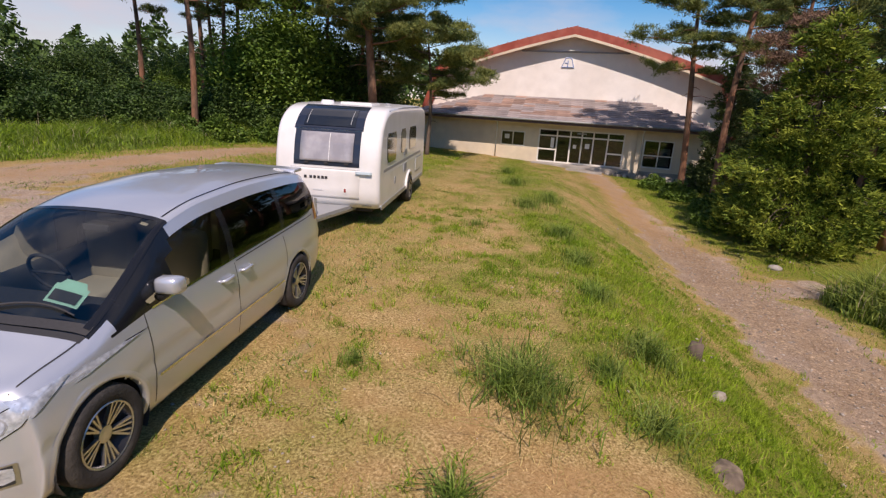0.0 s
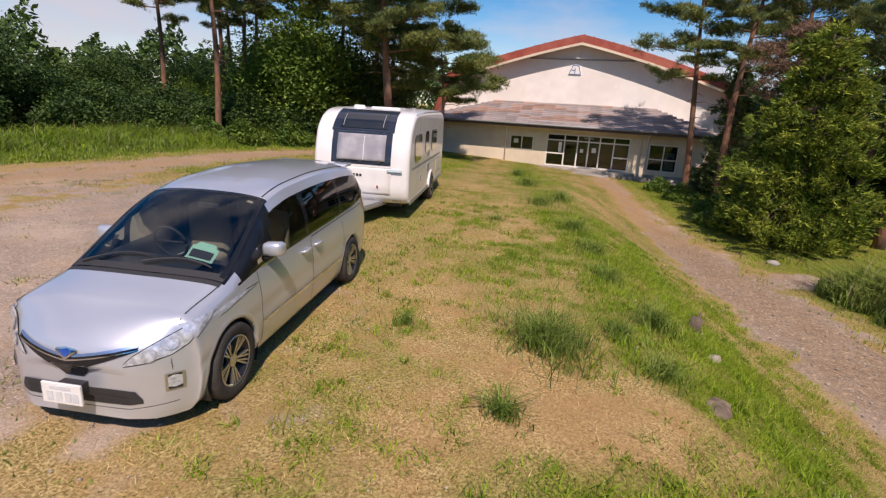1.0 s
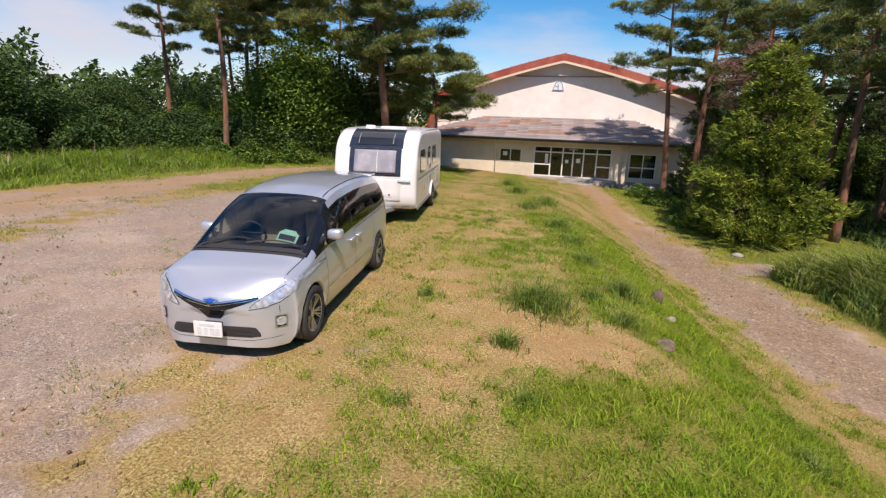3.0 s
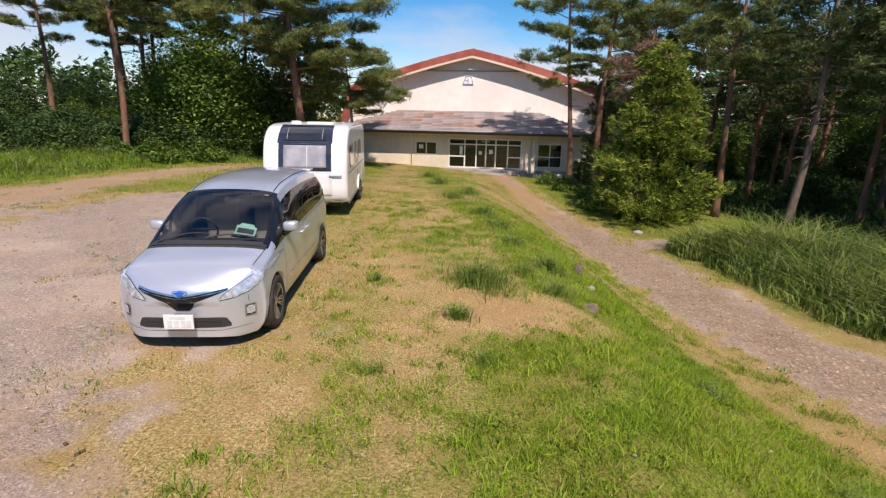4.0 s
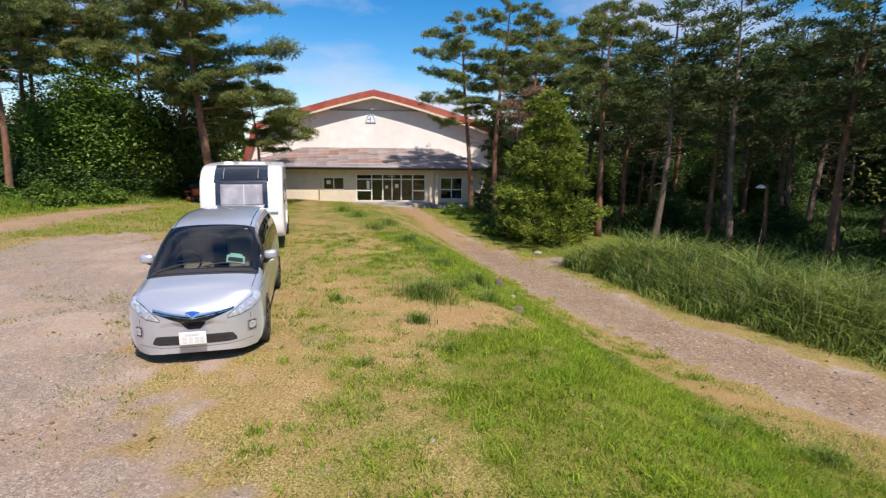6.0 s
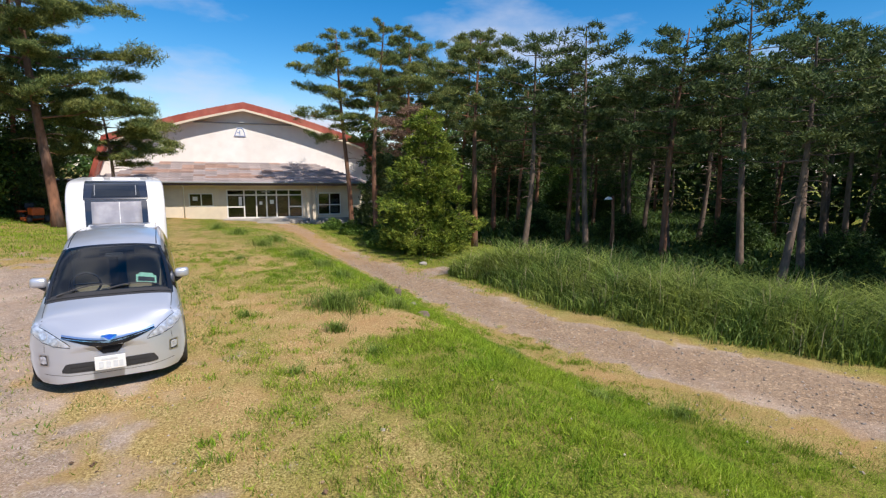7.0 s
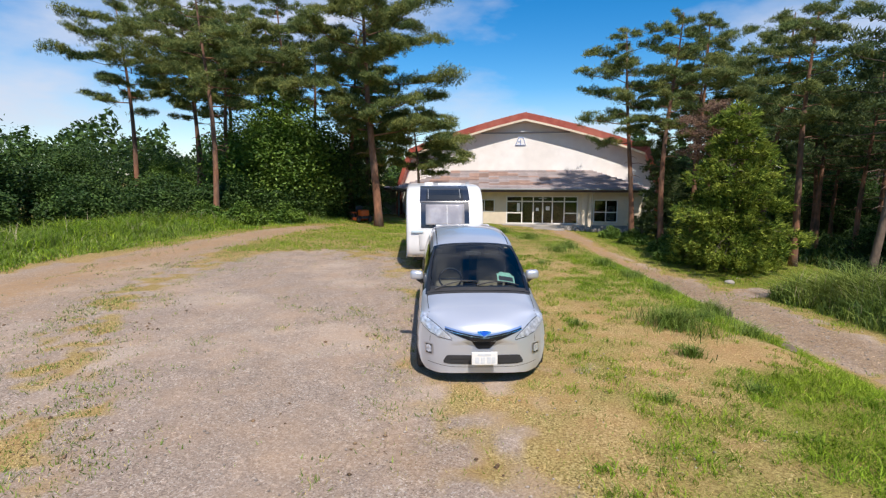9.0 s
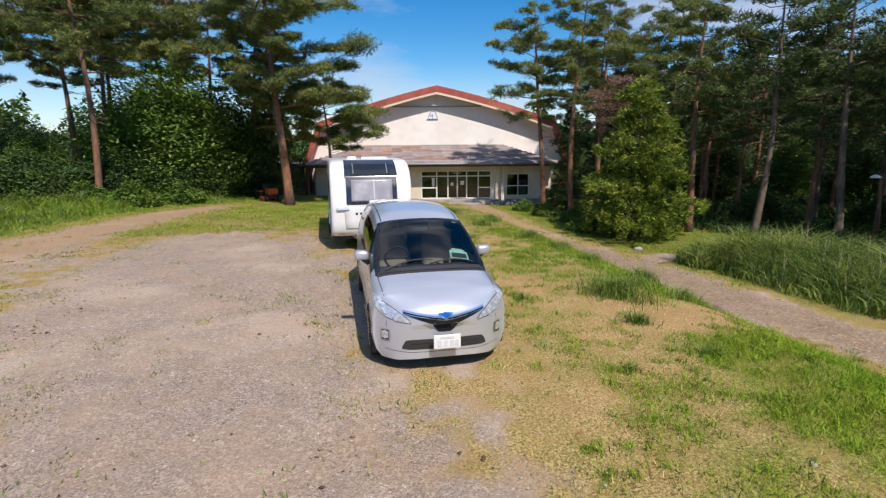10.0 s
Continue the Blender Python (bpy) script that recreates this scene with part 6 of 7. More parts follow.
def blades(name, xy, heights, width, material, rng, label, lean=0.35, segments=1):
    """Grass blades standing at xy, one object of kind stuff."""
    n = len(xy)
    base = np.stack([xy[:, 0], xy[:, 1], ground_z(xy[:, 0], xy[:, 1]) - 0.01], 1)
    a = rng.uniform(0, 2 * np.pi, n)
    d = np.stack([np.cos(a), np.sin(a), np.zeros(n)], 1)
    b = rng.uniform(0, 2 * np.pi, n)
    ld = np.stack([np.cos(b), np.sin(b), np.zeros(n)], 1) * (heights * lean * rng.uniform(0.1, 1.6, n))[:, None]
    up = np.array([0, 0, 1.0]) * heights[:, None]
    w = (width * rng.uniform(0.6, 1.4, n))[:, None]
    if segments == 1:
        v = np.stack([base - d * w / 2, base + d * w / 2, base + ld + up], 1).reshape(-1, 3)
        f = np.arange(3 * n).reshape(-1, 3)
    else:
        mid = base + ld * 0.3 + up * 0.62
        tip = base + ld * 1.5 + up * 0.97
        v = np.stack([base - d * w / 2, base + d * w / 2, mid + d * w * 0.4, mid - d * w * 0.4, tip], 1).reshape(-1, 3)
        i = np.arange(n)[:, None] * 5
        f = np.concatenate([i + np.array([[0, 1, 2]]), i + np.array([[0, 2, 3]]), i + np.array([[3, 2, 4]])], 1).reshape(-1, 3)
    ob = bulk(name, v, f, material)
    return tagged(ob, label, "grass", kind="stuff")


def scatter(rng, x0, x1, y0, y1, n):
    return np.stack([rng.uniform(x0, x1, n), rng.uniform(y0, y1, n)], 1)


def build_grass():
    rng = np.random.default_rng(11)
    p = np.concatenate([scatter(rng, -1.5, 10.5, -7, 8, 330000), scatter(rng, -3, 9.5, 8, 29, 80000)])
    g, lush, strip = cover(p[:, 0], p[:, 1])
    keep = rng.uniform(size=len(p)) < (1 - g) * (0.40 + 0.60 * lush) * np.clip(0.7 + 0.6 * lump(p[:, 0], p[:, 1], 0.35, 4) + 0.5 * lump(p[:, 0], p[:, 1], 0.13, 7), 0.08, 1) * (1 - 0.85 * bare(p[:, 0], p[:, 1])[1]) + 0.02
    keep &= ~((np.abs(p[:, 0]) < 0.85) & (p[:, 1] > -0.6) & (p[:, 1] < 3.5))
    p, lush = p[keep], lush[keep]
    green = rng.uniform(size=len(p)) < lush * 0.95
    h = rng.uniform(0.015, 0.055, len(p)) * (1 + 0.8 * lush) * (1 + 0.5 * lump(p[:, 0], p[:, 1], 0.25, 41))
    blades("dry_grass", p[~green], h[~green], 0.0065, M_GRASS, rng, "short sun-dried lawn grass on the yard", 1.6)
    blades("lawn_grass", p[green], h[green] * 1.25, 0.0105, M_GREEN, rng, "short green lawn grass on the bank", 0.8)
    # sparse weeds over the gravel
    q = scatter(rng, -11, 1.5, -7, 13, 220000)
    g, lush, strip = cover(q[:, 0], q[:, 1])
    w = 0.5 * lump(q[:, 0], q[:, 1], 1.6, 11) + 0.6 * lump(q[:, 0], q[:, 1], 0.45, 12) + 0.5 * lump(q[:, 0], q[:, 1], 0.15, 13)
    keep = rng.uniform(size=len(q)) < np.clip((w - 0.42) * 1.8, 0, 0.9) + 0.75 * weed_band(q[:, 0], q[:, 1]) * np.clip(0.35 + w, 0, 1) + (1 - g) * np.clip(0.5 + w, 0, 1) * 0.8
    keep &= ~((np.abs(q[:, 0]) < 0.85) & (q[:, 1] > -0.6) & (q[:, 1] < 3.5))
    q = q[keep]
    blades("yard_weeds", q[::2], rng.uniform(0.025, 0.065, len(q[::2])), 0.017, M_TUFT, rng, "low green weeds in the gravel", 0.9)
    q = q[1::2]
    blades("yard_straw", q, rng.uniform(0.015, 0.05, len(q)), 0.010, M_GRASS, rng, "sparse weeds growing through the gravel", 0.9)
    # back and far side grass
    q = np.concatenate([scatter(rng, -13, 0, 11, 30, 60000), scatter(rng, 8.5, 17, 6, 30, 45000)])
    g, lush, strip = cover(q[:, 0], q[:, 1])
    keep = rng.uniform(size=len(q)) < (1 - g) * np.clip(0.7 + 0.5 * lump(q[:, 0], q[:, 1], 1.1, 15) + 0.5 * lump(q[:, 0], q[:, 1], 0.4, 16), 0.1, 1)
    q = q[keep]
    blades("back_grass", q, rng.uniform(0.03, 0.12, len(q)), 0.022, M_GREEN, rng, "mown green grass near the hall", 0.6)
    # verge between the yard and the shrubs, taller towards the back
    n = 60000
    vy = rng.uniform(-6, 26, n)
    depth = rng.uniform(0, 1, n) ** 0.85
    vx = np.interp(vy, [-6, 6, 12, 17, 20, 23.5, 26], [-14.5, -12.6, -11.9, -10.9, -9.9, -7.6, -5.2]) - depth * 5.5 + 0.35 * lump(vy, vy * 0.3, 1.3, 4)
    hgt = (0.10 + 0.62 * step(depth * 1.6 + 0.3 * lump(vx, vy, 1.7, 3))) * rng.uniform(0.4, 1.15, n) * (1 + 0.4 * lump(vx, vy, 0.6, 5))
    pick = rng.uniform(size=n) < 0.45 + 0.35 * lump(vx, vy, 2.2, 21)
    at = np.stack([vx, vy], 1)
    blades("verge_grass", at[pick], hgt[pick], 0.03, M_TUFT, rng, "tall unmown grass before the shrubs", 0.6, 2)
    blades("verge_grass", at[~pick], hgt[~pick], 0.028, M_GREEN, rng, "sunlit yellow-green grass on the verge", 0.6, 2)
    q = rng.integers(0, n, 1500)
    blades("verge_stems", at[q], hgt[q] * 1.3, 0.014, M_STRAW, rng, "dry seed stems in the verge", 0.2, 2)
    # reeds beyond the track
    n = 34000
    y = rng.uniform(-9, 10.2, n)
    l, r = road_edges(y)
    dx = rng.uniform(0, 1, n) ** 0.8 * np.interp(y, [-9, 4, 8, 10.2], [6.5, 5.0, 4.2, 1.5])
    x = r + 0.45 + dx + 0.25 * wave(y, y * 0.3, 2.0)
    h = (0.35 + 0.8 * np.clip(dx / 1.4, 0, 1)) * rng.uniform(0.4, 1.15, n) * (1 + 0.2 * lump(x, y, 1.2, 31) + 0.22 * lump(x, y, 0.45, 32))
    blades("reeds", np.stack([x, y], 1), h, 0.03, M_REED, rng, "dense tall reeds along the track", 0.8, 2)
    q = rng.integers(0, n, 900)
    blades("reed_stems", np.stack([x, y], 1)[q], h[q] * 1.22, 0.018, M_STRAW, rng, "dry seed stems above the reeds", 0.15, 2)
    q = scatter(rng, 17, 46, -16, 34, 42000)
    blades("wood_undergrowth", q, rng.uniform(0.12, 0.7, len(q)), 0.09, M_LEAFDARK, rng, "dark ferns and saplings under the pines", 0.9, 2)
    # low clumps all over the lawn
    c = scatter(rng, 0.9, 9, -5.5, 10, 4200)
    g, lush, strip = cover(c[:, 0], c[:, 1])
    c = c[rng.uniform(size=len(c)) < (1 - g) * (0.12 + 0.88 * lush) * (1 - bare(c[:, 0], c[:, 1])[1])]
    p = np.repeat(c, 26, 0) + rng.normal(scale=0.06, size=(len(c) * 26, 2))
    h = rng.uniform(0.03, 0.1, len(p)) * np.repeat(rng.uniform(0.5, 1.3, len(c)), 26)
    blades("lawn_clumps", p, h, 0.010, M_GREEN, rng, "uneven clumps of longer green grass", 0.9, 2)
    # tufts on the lawn
    tufts = ((3.62, 1.75, 0.75, 0.44, 620), (3.2, 0.25, 0.24, 0.26, 160), (5.1, 3.1, 0.5, 0.36, 300), (4.85, 1.5, 0.4, 0.30, 200), (4.5, 2.3, 0.4, 0.25, 140),
             (6.5, -0.3, 0.35, 0.24, 140), (7.2, -1.9, 0.45, 0.26, 180), (8.6, -2.5, 0.5, 0.28, 200), (1.95, 1.9, 0.22, 0.15, 110), (4.7, 4.6, 0.45, 0.32, 240), (4.6, 6.2, 0.5, 0.32, 260),
             (4.4, 8.0, 0.5, 0.34, 260), (3.7, 10.8, 0.7, 0.34, 320), (4.3, 11.8, 0.6, 0.36, 300), (3.3, 14.5, 0.6, 0.36, 260), (2.9, 19.5, 0.5, 0.5, 220), (2.6, 8.2, 0.4, 0.2, 120), (2.2, -1.2, 0.25, 0.14, 90), (3.4, -1.0, 0.3, 0.16, 110))
    for tx, ty, r, hh, k in tufts:
        k = int(k * 1.5)
        a = rng.uniform(0, 6.28, k)
        rr = r * np.minimum(np.abs(rng.normal(scale=0.45, size=k)), 1.1) * (1 + 0.3 * np.sin(2 * a + tx) + 0.2 * np.sin(5 * a + ty))
        p = np.stack([tx + rr * np.cos(a), ty + rr * np.sin(a)], 1)
        ob = blades("grass_tuft", p, rng.uniform(0.35, 1.0, k) * hh, 0.010, M_TUFT, rng, "loose tuft of long green grass", 0.9, 2)


def build_pebbles():
    rng = np.random.default_rng(5)
    p = np.concatenate([scatter(rng, -10, 2.5, -6.5, 8, 9000), scatter(rng, 6, 14, -5, 16, 11000), scatter(rng, 0, 7, -6, 6, 1800)])
    g, lush, strip = cover(p[:, 0], p[:, 1])
    p = p[rng.uniform(size=len(p)) < 0.15 + 0.85 * g]
    n = len(p)
    r = 0.007 + np.where(p[:, 0] > 6, 0.032, 0.016) * rng.uniform(0, 1, n) ** 4
    o = np.array([[1, 0, 0], [-1, 0, 0], [0, 1, 0], [0, -1, 0], [0, 0, 0.7], [0, 0, -0.7]])
    v = np.stack([p[:, 0], p[:, 1], ground_z(p[:, 0], p[:, 1]) + r * 0.3], 1)[:, None, :] + o[None] * r[:, None, None] * rng.uniform(0.6, 1.3, (n, 6, 1))
    f = np.array([[0, 2, 4], [2, 1, 4], [1, 3, 4], [3, 0, 4], [2, 0, 5], [1, 2, 5], [3, 1, 5], [0, 3, 5]])
    f = (np.arange(n)[:, None, None] * 6 + f[None]).reshape(-1, 3)
    tagged(bulk("pebbles", v.reshape(-1, 3), f, M_PEBBLE), "loose pale pebbles on the gravel", "gravel", kind="stuff")
    # brown clods and leaf litter lying in drifts over the yard
    p = scatter(rng, -10, 2.0, -5, 11, 16000)
    drift = 0.6 * lump(p[:, 0], p[:, 1], 1.5, 51) + 0.5 * lump(p[:, 0], p[:, 1], 0.5, 52) + 0.45 * weed_band(p[:, 0], p[:, 1])
    p = p[rng.uniform(size=len(p)) < np.clip(drift - 0.25, 0, 0.8)]
    p = p[~((np.abs(p[:, 0]) < 0.95) & (p[:, 1] > -0.9) & (p[:, 1] < 4))]
    n = len(p)
    r = 0.008 + 0.022 * rng.uniform(0, 1, n) ** 3
    v = np.stack([p[:, 0], p[:, 1], ground_z(p[:, 0], p[:, 1]) + r * 0.4], 1)[:, None, :] + o[None] * r[:, None, None] * rng.uniform(0.5, 1.5, (n, 6, 1))
    f = np.array([[0, 2, 4], [2, 1, 4], [1, 3, 4], [3, 0, 4], [2, 0, 5], [1, 2, 5], [3, 1, 5], [0, 3, 5]])
    f = (np.arange(n)[:, None, None] * 6 + f[None]).reshape(-1, 3)
    tagged(bulk("dirt_clods", v.reshape(-1, 3), f, M_CLOD), "brown clods and leaf litter over the gravel", "gravel", kind="stuff")


build_grass()
build_pebbles()


def build_trees():
    L = "tall red pine with bare trunk and flat needle pads"
    a = put(pine("a", 1, 12.6, 0.50, 3.3, (-0.3, 0.2), label=L, branches=22), -12.8, 21.4)
    b = put(pine("b", 2, 14.2, 0.36, 4.3, (-0.6, -0.2), label="large red pine with a full crown over the caravan", branches=42, radius=0.25, clumps=95), -4.05, 23.4)
    c = put(pine("c", 3, 12.4, 0.44, 2.7, (-0.7, 0.2), label=L, branches=22), 11.5, 24.6)
    d = put(pine("d", 4, 13.0, 0.45, 2.2, (0.6, 0.2), label="leaning red pine beside the hall corner", branches=26), 12.4, 22.4)
    e = put(pine("e", 5, 14.0, 0.50, 3.3, label=L, branches=22), -15.5, 30.0)
    f = put(pine("f", 6, 11.6, 0.50, 2.2, (0.3, 0), label=L, branches=22), 16.0, 16.4)
    rng = random.Random(3)
    for x, y, src, yaw, s in ((-21.5, 29.0, a, 60, 1.08), (-18.5, 33.0, e, 200, 0.95), (-14.2, 27.0, a, 150, 1.0), (-12.0, 31.5, c, 20, 1.05), (-9.2, 30.0, e, 80, 0.95), (-6.5, 28.0, c, 240, 1.0), (-11.2, 29.2, e, 310, 1.05), (-17.2, 29.0, a, 15, 1.05),
                              (16.5, 27.0, e, 30, 1.0), (19.5, 24.5, c, 140, 1.08), (18.5, 31.0, a, 200, 1.1)):
        again(src, x, y, yaw, s)
    put(pine("small", 12, 7.3, 0.44, 3.3, (-0.2, 0), label="small spreading pine before the hall", branches=32, radius=0.12, clumps=85, bark=M_BARKGREY), -1.9, 26.4)
    put(conifer("sp2", 23, 10.8, 1.7, M_NEEDLEDARK, "tall dark spruce behind the big pine", layers=26, per_branch=10), -5.4, 28.6)
    put(conifer("cy", 21, 7.3, 2.35, M_CYPRESS, "bushy yellow-green cypress beside the track", layers=28, per_branch=20), 12.5, 15.6)
    put(conifer("sp", 22, 6.8, 1.5, M_NEEDLEDARK, "dark spruce at the corner of the hall", layers=20, per_branch=11), 13.4, 25.0)
    put(pine("dead", 8, 8.6, 0.62, 1.9, (0.3, -0.2), label="half-dead pine with brown needles", branches=20, needle=M_DEAD, clumps=45, per=5), 12.6, 18.6, 0, 0.88)
    # the pine wood beyond the reeds
    w1 = put(pine("w1", 31, 11.0, 0.50, 2.7, (0.4, 0), label="slender pine at the edge of the wood", branches=26, needle=M_NEEDLEDARK, bark=M_BARKGREY, stubs=14, clumps=20, per=4, needle_len=0.27, needle_wide=0.062), 17.8, 14.2)
    w2 = put(pine("w2", 32, 11.6, 0.54, 2.5, (-0.5, 0.3), label="slender pine with dead lower branches", branches=24, needle=M_NEEDLEDARK, bark=M_BARKGREY, stubs=16, clumps=20, per=4, needle_len=0.27, needle_wide=0.062), 20.6, 12.4)
    w3 = put(pine("w3", 33, 11.0, 0.46, 2.9, (0.2, -0.4), label="broad dark pine in the wood", branches=28, needle=M_NEEDLEDARK, bark=M_BARK, stubs=12, clumps=20, per=4, needle_len=0.27, needle_wide=0.062), 22.5, 9.0)
    count = 0
    pts = [(17.8, 14.2), (20.6, 12.4), (22.5, 9.0), (16.0, 16.4)]
    while count < 74:
        y = rng.uniform(-16, 36)
        x = rng.uniform(17.5 + max(0, (4 - y)) * 0.12, 46)
        if y > 24 and x < 19:
            continue
        if min((x - p[0]) ** 2 + (y - p[1]) ** 2 for p in pts) < 2.6 + 0.04 * x:
            continue
        pts.append((x, y))
        again(rng.choice((w1, w2, w3)), x, y, rng.uniform(0, 360), rng.uniform(0.78, 1.0), rng.uniform(0.82, 1.05))
        count += 1
    # shrubs behind the yard
    s1 = put(shrub(41, 1.9, 1.6, 2.3, M_LEAFDARK, "dense leafy shrub at the edge of the yard"), -15.6, 20.6)
    s2 = put(shrub(42, 2.2, 1.8, 3.0, M_LEAFDARK, "dark broad-leaved shrub behind the verge"), -12.6, 24.5)
    s3 = put(shrub(43, 1.3, 1.2, 1.2, M_LEAF, "low bright green weeds and saplings", n=3400, lobes=7), -11.2, 21.0)
    t1 = put(shrub(44, 2.9, 2.6, 6.0, M_LEAF, "spreading broad-leaved tree behind the pines", n=17000, size=0.085, name="broadleaf_tree", lobes=18), -10.6, 27.8, 0, 1.3)
    t2 = put(shrub(45, 3.1, 2.8, 6.4, M_LEAFDARK, "dark broad-leaved tree at the yard's edge", n=17000, size=0.085, name="broadleaf_tree", lobes=18), -23.0, 16.4)
    for x, y, src, yaw, s in ((-18.0, 18.2, s1, 40, 1.0), (-20.5, 15.0, s1, 130, 1.1), (-22.5, 12.0, s3, 20, 1.5), (-16.8, 22.6, s2, 80, 1.0), (-19.6, 20.6, s2, 150, 1.0), (-14.0, 22.8, s1, 200, 1.05),
                              (-10.4, 24.6, s1, 300, 1.0), (-9.0, 26.2, s2, 20, 0.85), (-13.2, 20.8, s3, 90, 1.0), (-14.8, 18.9, s3, 190, 0.8), (-9.6, 23.2, s3, 250, 1.0), (-11.0, 28.0, t1, 120, 1.35),
                              (-8.2, 29.0, t2, 60, 1.1), (-13.8, 29.5, t1, 220, 1.15), (-28.5, 13.0, t2, 200, 0.95), (-24.5, 9.0, s2, 30, 1.3), (-27.5, 7.0, t2, 100, 0.8), (-17.5, 26.0, s2, 260, 0.9), (-21.5, 24.5, s2, 310, 0.9),
                              (10.9, 17.6, s3, 60, 0.7), (11.6, 20.0, s3, 160, 0.75), (10.8, 22.4, s3, 260, 0.7), (12.6, 18.8, s3, 10, 0.8), (10.2, 24.6, s3, 75, 0.6), (13.4, 21.2, s3, 35, 0.8),
                              (21.0, 17.5, s2, 10, 0.7), (25.0, 14.0, s2, 100, 0.7), (23.5, 20.5, s2, 200, 0.8), (28.0, 9.0, s2, 300, 0.8), (26.5, 3.0, s2, 10, 0.75), (27.0, -4.0, s2, 60, 0.8), (19.5, 26.5, s2, 150, 0.9),
                              (19.0, 36.0, t2, 30, 1.0), (24.0, 33.0, t1, 130, 1.0), (29.5, 36.0, t2, 230, 1.05), (27.0, 27.5, t2, 330, 0.8), (35.0, 31.0, t1, 80, 1.0), (33.0, 22.0, t2, 180, 0.8), (36.0, 13.0, t2, 10, 0.8), (37.0, 4.0, t2, 100, 0.8), (36.0, -6.0, t2, 200, 0.8),
                              (-24.5, 27.0, t2, 60, 0.75), (-22.0, 33.0, t2, 15, 0.8), (-27.5, 33.0, t2, 95, 0.85), (-33.0, 27.0, t2, 175, 0.9), (-17.0, 37.0, t2, 255, 0.85), (-12.0, 39.0, t1, 335, 0.95), (-36.0, 20.0, t2, 40, 0.9), (-31.0, 10.0, t2, 130, 0.9), (-26.5, 18.5, s2, 80, 1.3), (-22.0, 20.5, s2, 10, 1.2), (-28.5, 22.5, t2, 160, 0.8), (-20.5, 31.0, t1, 250, 0.7), (-30.0, 17.0, t2, 20, 0.9)):
        again(src, x, y, yaw, s)
    # far woods all round, one object
    rg = np.random.default_rng(77)
    n = 150000
    az = rg.uniform(0, 2 * np.pi, n)
    R0 = rg.uniform(62, 95, n)
    top = 7.6 + 1.6 * np.sin(az * 23) + 1.5 * np.sin(az * 61 + 1) + 1.2 * np.sin(az * 140)
    top = top * np.where((np.cos(az) > 0.2), 1.6, 1.0)
    zz = top * rg.uniform(0.0, 1.0, n) ** 0.55 * np.where(np.abs(az - 1.35) < 0.35, 0.55, 1.0)
    v, f = leaves(np.stack([R0 * np.cos(az), 8 + R0 * np.sin(az), zz], 1), 0.42, rg, 0.2)
    m = 34000
    yy = rg.uniform(-45, 62, m)
    xx = 44 + rg.uniform(0, 9, m) + 0.10 * np.abs(yy - 5)
    tz = 9.5 + 1.5 * np.sin(yy * 0.9) + np.sin(yy * 2.3)
    v2, f2 = leaves(np.stack([xx, yy, -1.5 + (tz + 1.5) * rg.uniform(0, 1, m) ** 0.85], 1), 0.42, rg, 0.1)
    v, f = np.concatenate([v, v2]), np.concatenate([f, f2 + len(v)])
    fw = bulk("far_woods", v, f, M_LEAFDARK)
    tagged(fw, "distant green woods round the yard", "woods", kind="stuff")


build_trees()


# ---- loose things ----
def rock(seed, x, y, size, label, name="stone", mt=None):
    bm = bmesh.new()
    bmesh.ops.create_icosphere(bm, subdivisions=3, radius=1.0)
    for v in bm.verts:
        k = v.co.copy()
        v.co *= 1 + 0.22 * noise.noise(k * 1.4 + Vector((seed, 0, 0))) + 0.08 * noise.noise(k * 4 + Vector((0, seed, 0)))
        v.co = Vector((v.co.x * size[0], v.co.y * size[1], v.co.z * size[2]))
    ob = tagged(part(name, bm, mt or M_STONE, smooth=True), label, "stone")
    ob.matrix_world = pose(x, y, gz(x, y) + size[2] * 0.35, 0, 0, seed * 40)


M_PALE = mat("pale_stone", (0.38, 0.34, 0.28), 0.95, 0, 0.25, 12, bump=0.6, bump_scale=20, spec=0.1, second=(0.27, 0.23, 0.18), second_scale=9)
M_DARKSTONE = mat("dark_stone", (0.16, 0.125, 0.095), 0.95, 0, 0.3, 12, bump=0.8, bump_scale=20, spec=0.1, second=(0.24, 0.19, 0.13), second_scale=9)
rock(1, 5.95, 3.1, (0.11, 0.075, 0.06), "pale stone lying in the bank's grass", mt=M_PALE)
rock(2, 5.35, 1.3, (0.19, 0.13, 0.07), "dark flat stone sunk in the bank", mt=M_DARKSTONE)
rock(3, 2.65, -3.2, (0.035, 0.03, 0.02), "small white stone on the grass", mt=M_PALE)
rock(4, 10.9, 12.6, (0.18, 0.14, 0.1), "grey stone beside the track")


def build_stump():
    st = thing("tree_stump", "small weathered grey stump on the bank", "stump", pose(6.0, 4.2, gz(6.0, 4.2)))
    bm = tube([(0, 0, -0.1), (0.01, 0, 0.08), (0.03, 0.01, 0.20)], [0.12, 0.10, 0.085], 11)
    part("bole", bm, M_BARKGREY, st, smooth=True)
    part("splinter", tube([(0.05, 0.02, 0.15), (0.07, 0.03, 0.30)], [0.035, 0.006], 5), M_BARKGREY, st)


build_stump()


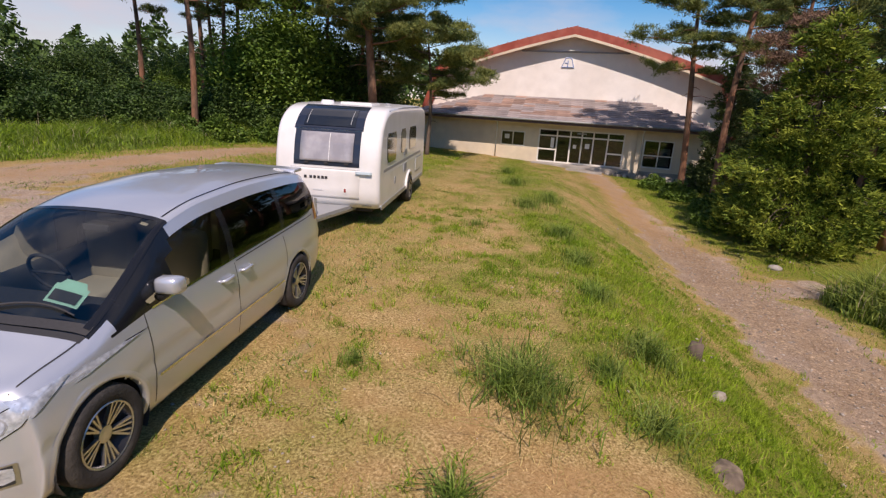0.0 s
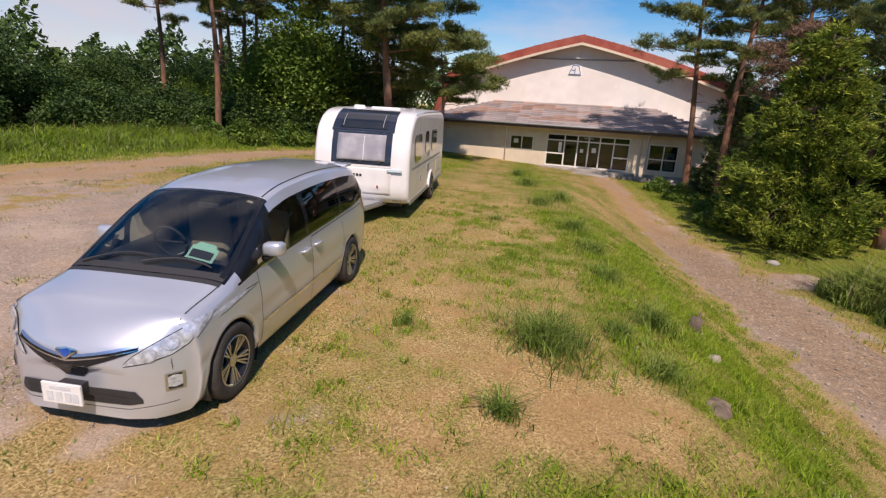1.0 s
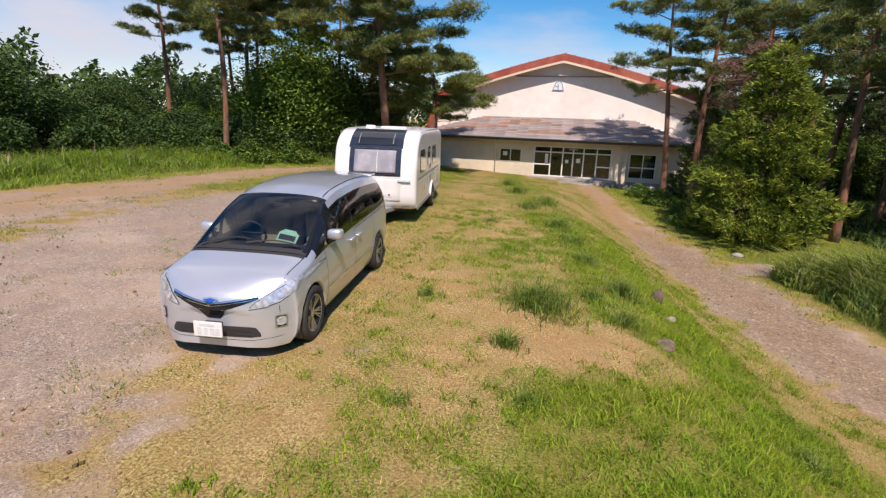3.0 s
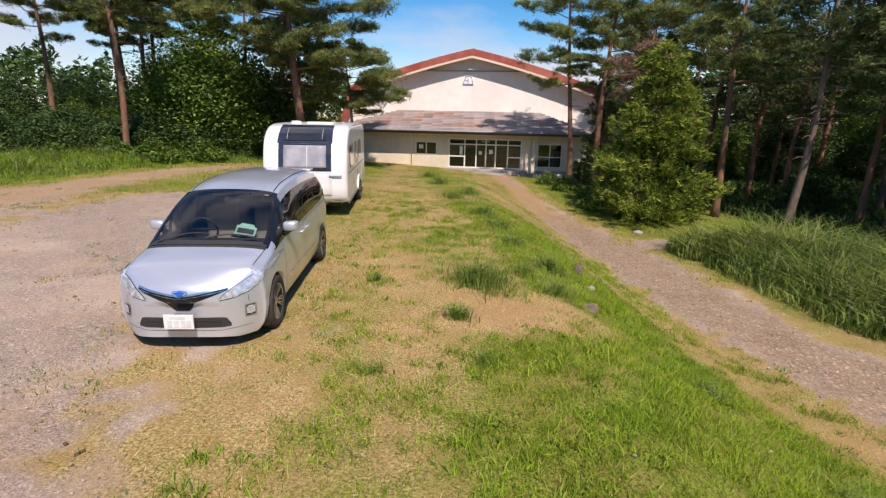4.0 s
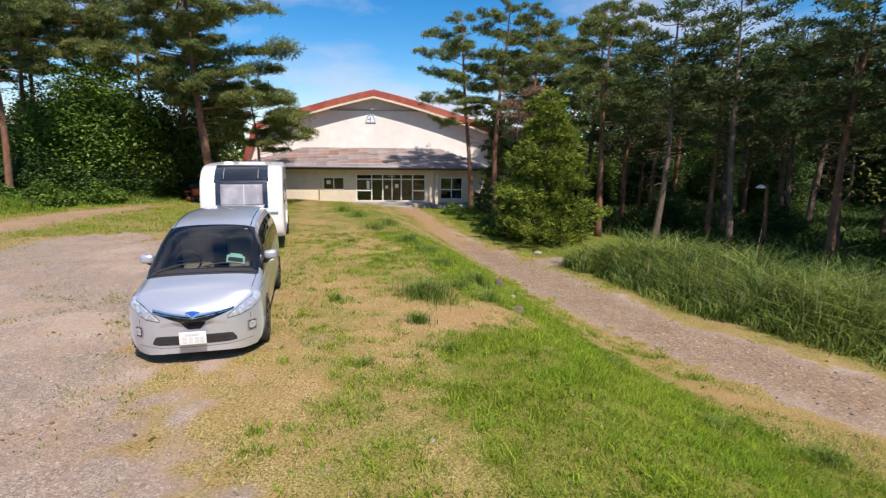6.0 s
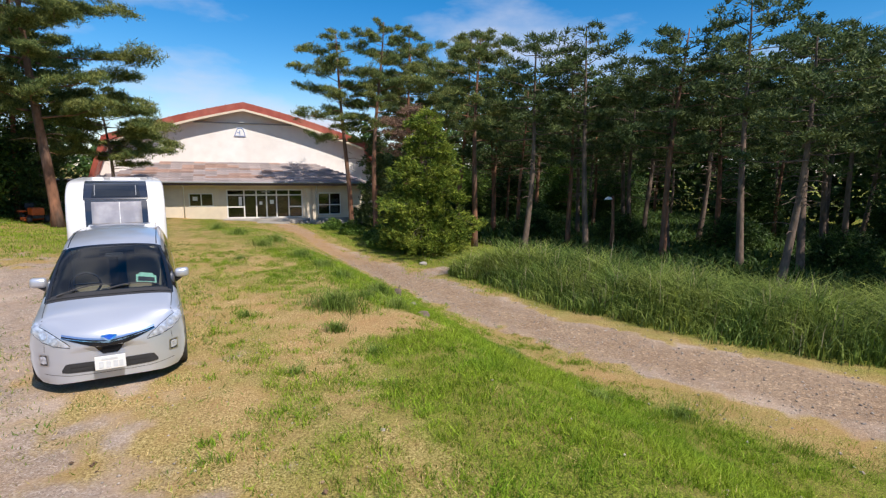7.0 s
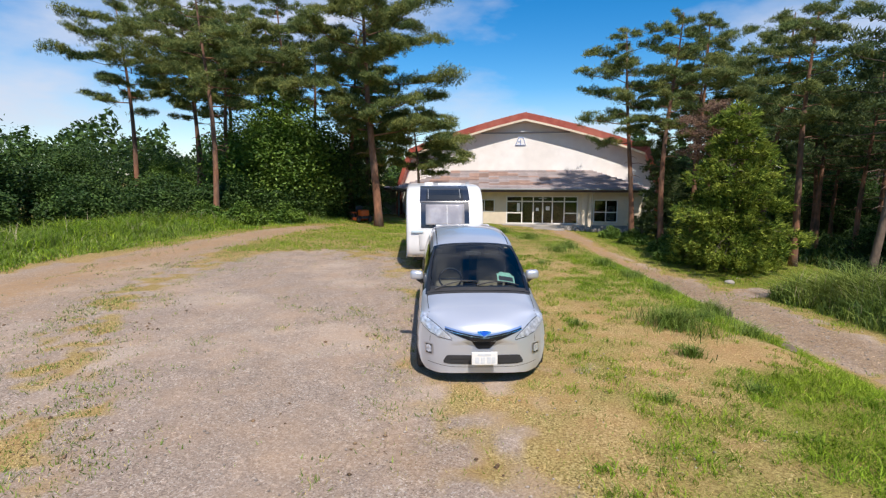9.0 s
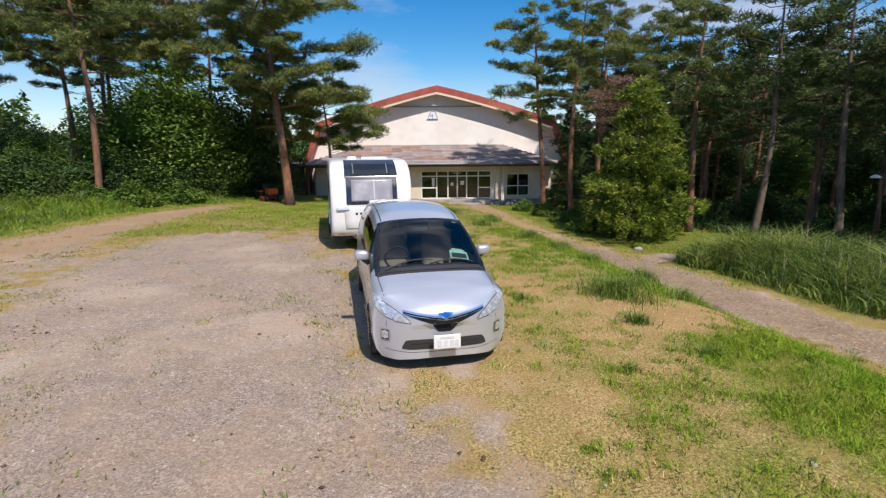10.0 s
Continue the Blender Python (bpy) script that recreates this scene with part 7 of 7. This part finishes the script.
def build_mower():
    """Orange garden tractor parked under the big pine."""
    m = thing("garden_tractor", "orange garden tractor parked under the trees", "tractor", pose(-5.5, 26.3, gz(-5.5, 26.3), 0, 0, 25))
    part("hood", box(-0.28, 0.28, -0.75, 0.0, 0.42, 0.80, 0.06), M_ORANGE, m, "orange bonnet")
    part("chassis", box(-0.25, 0.25, -0.7, 0.7, 0.25, 0.42, 0.02), M_PLASTIC, m)
    part("seat", box(-0.22, 0.22, 0.25, 0.65, 0.62, 0.72, 0.04), M_PLASTIC, m)
    part("backrest", box(-0.22, 0.22, 0.62, 0.72, 0.70, 1.0, 0.04), M_PLASTIC, m)
    part("deck", box(-0.55, 0.55, -0.35, 0.3, 0.12, 0.28, 0.04), M_ORANGE, m)
    for x in (-0.38, 0.38):
        part("rear_fender", box(x - 0.14, x + 0.14, 0.25, 0.85, 0.55, 0.62, 0.02), M_ORANGE, m)
        for y, r in ((-0.6, 0.19), (0.55, 0.28)):
            part("wheel", tube([(x - 0.09, y, r), (x - 0.05, y, r), (x + 0.05, y, r), (x + 0.09, y, r)], [r * 0.85, r, r, r * 0.85], 18), M_RUBBER, m, smooth=True)
    part("steering_column", tube([(0, -0.05, 0.6), (0, 0.12, 0.95)], 0.025, 6), M_PLASTIC, m)
    bm = tube([(0.17 * math.cos(a), 0.12 + 0.12 * math.sin(a), 0.96 + 0.06 * math.sin(a)) for a in np.linspace(0, 2 * math.pi, 17)], 0.014, 5)
    part("steering_wheel", bm, M_PLASTIC, m)


build_mower()


def build_lamp():
    x, y = 22.4, 12.2
    lp = thing("yard_lamp", "leaning timber lamp post at the edge of the wood", "lamp post", pose(x, y, gz(x, y), 0, -4, 0))
    part("post", tube([(0, 0, -0.3), (0.02, 0, 1.4), (0, 0, 3.0)], [0.10, 0.085, 0.075], 9), M_BARK, lp, "reddish timber post", smooth=True)
    part("brace", tube([(-0.35, -0.1, -0.2), (0, 0, 2.2)], [0.035, 0.03], 7), M_BARK, lp)
    part("arm", tube([(0, 0, 2.75), (-0.25, -0.1, 2.95), (-0.5, -0.15, 2.95)], 0.02, 6), M_GREY, lp)
    bm = tube([(-0.5, -0.15, 3.0), (-0.5, -0.15, 2.93), (-0.5, -0.15, 2.86)], [0.05, 0.17, 0.22], 14)
    part("shade", bm, M_PAPER, lp, "white enamel shade")


build_lamp()
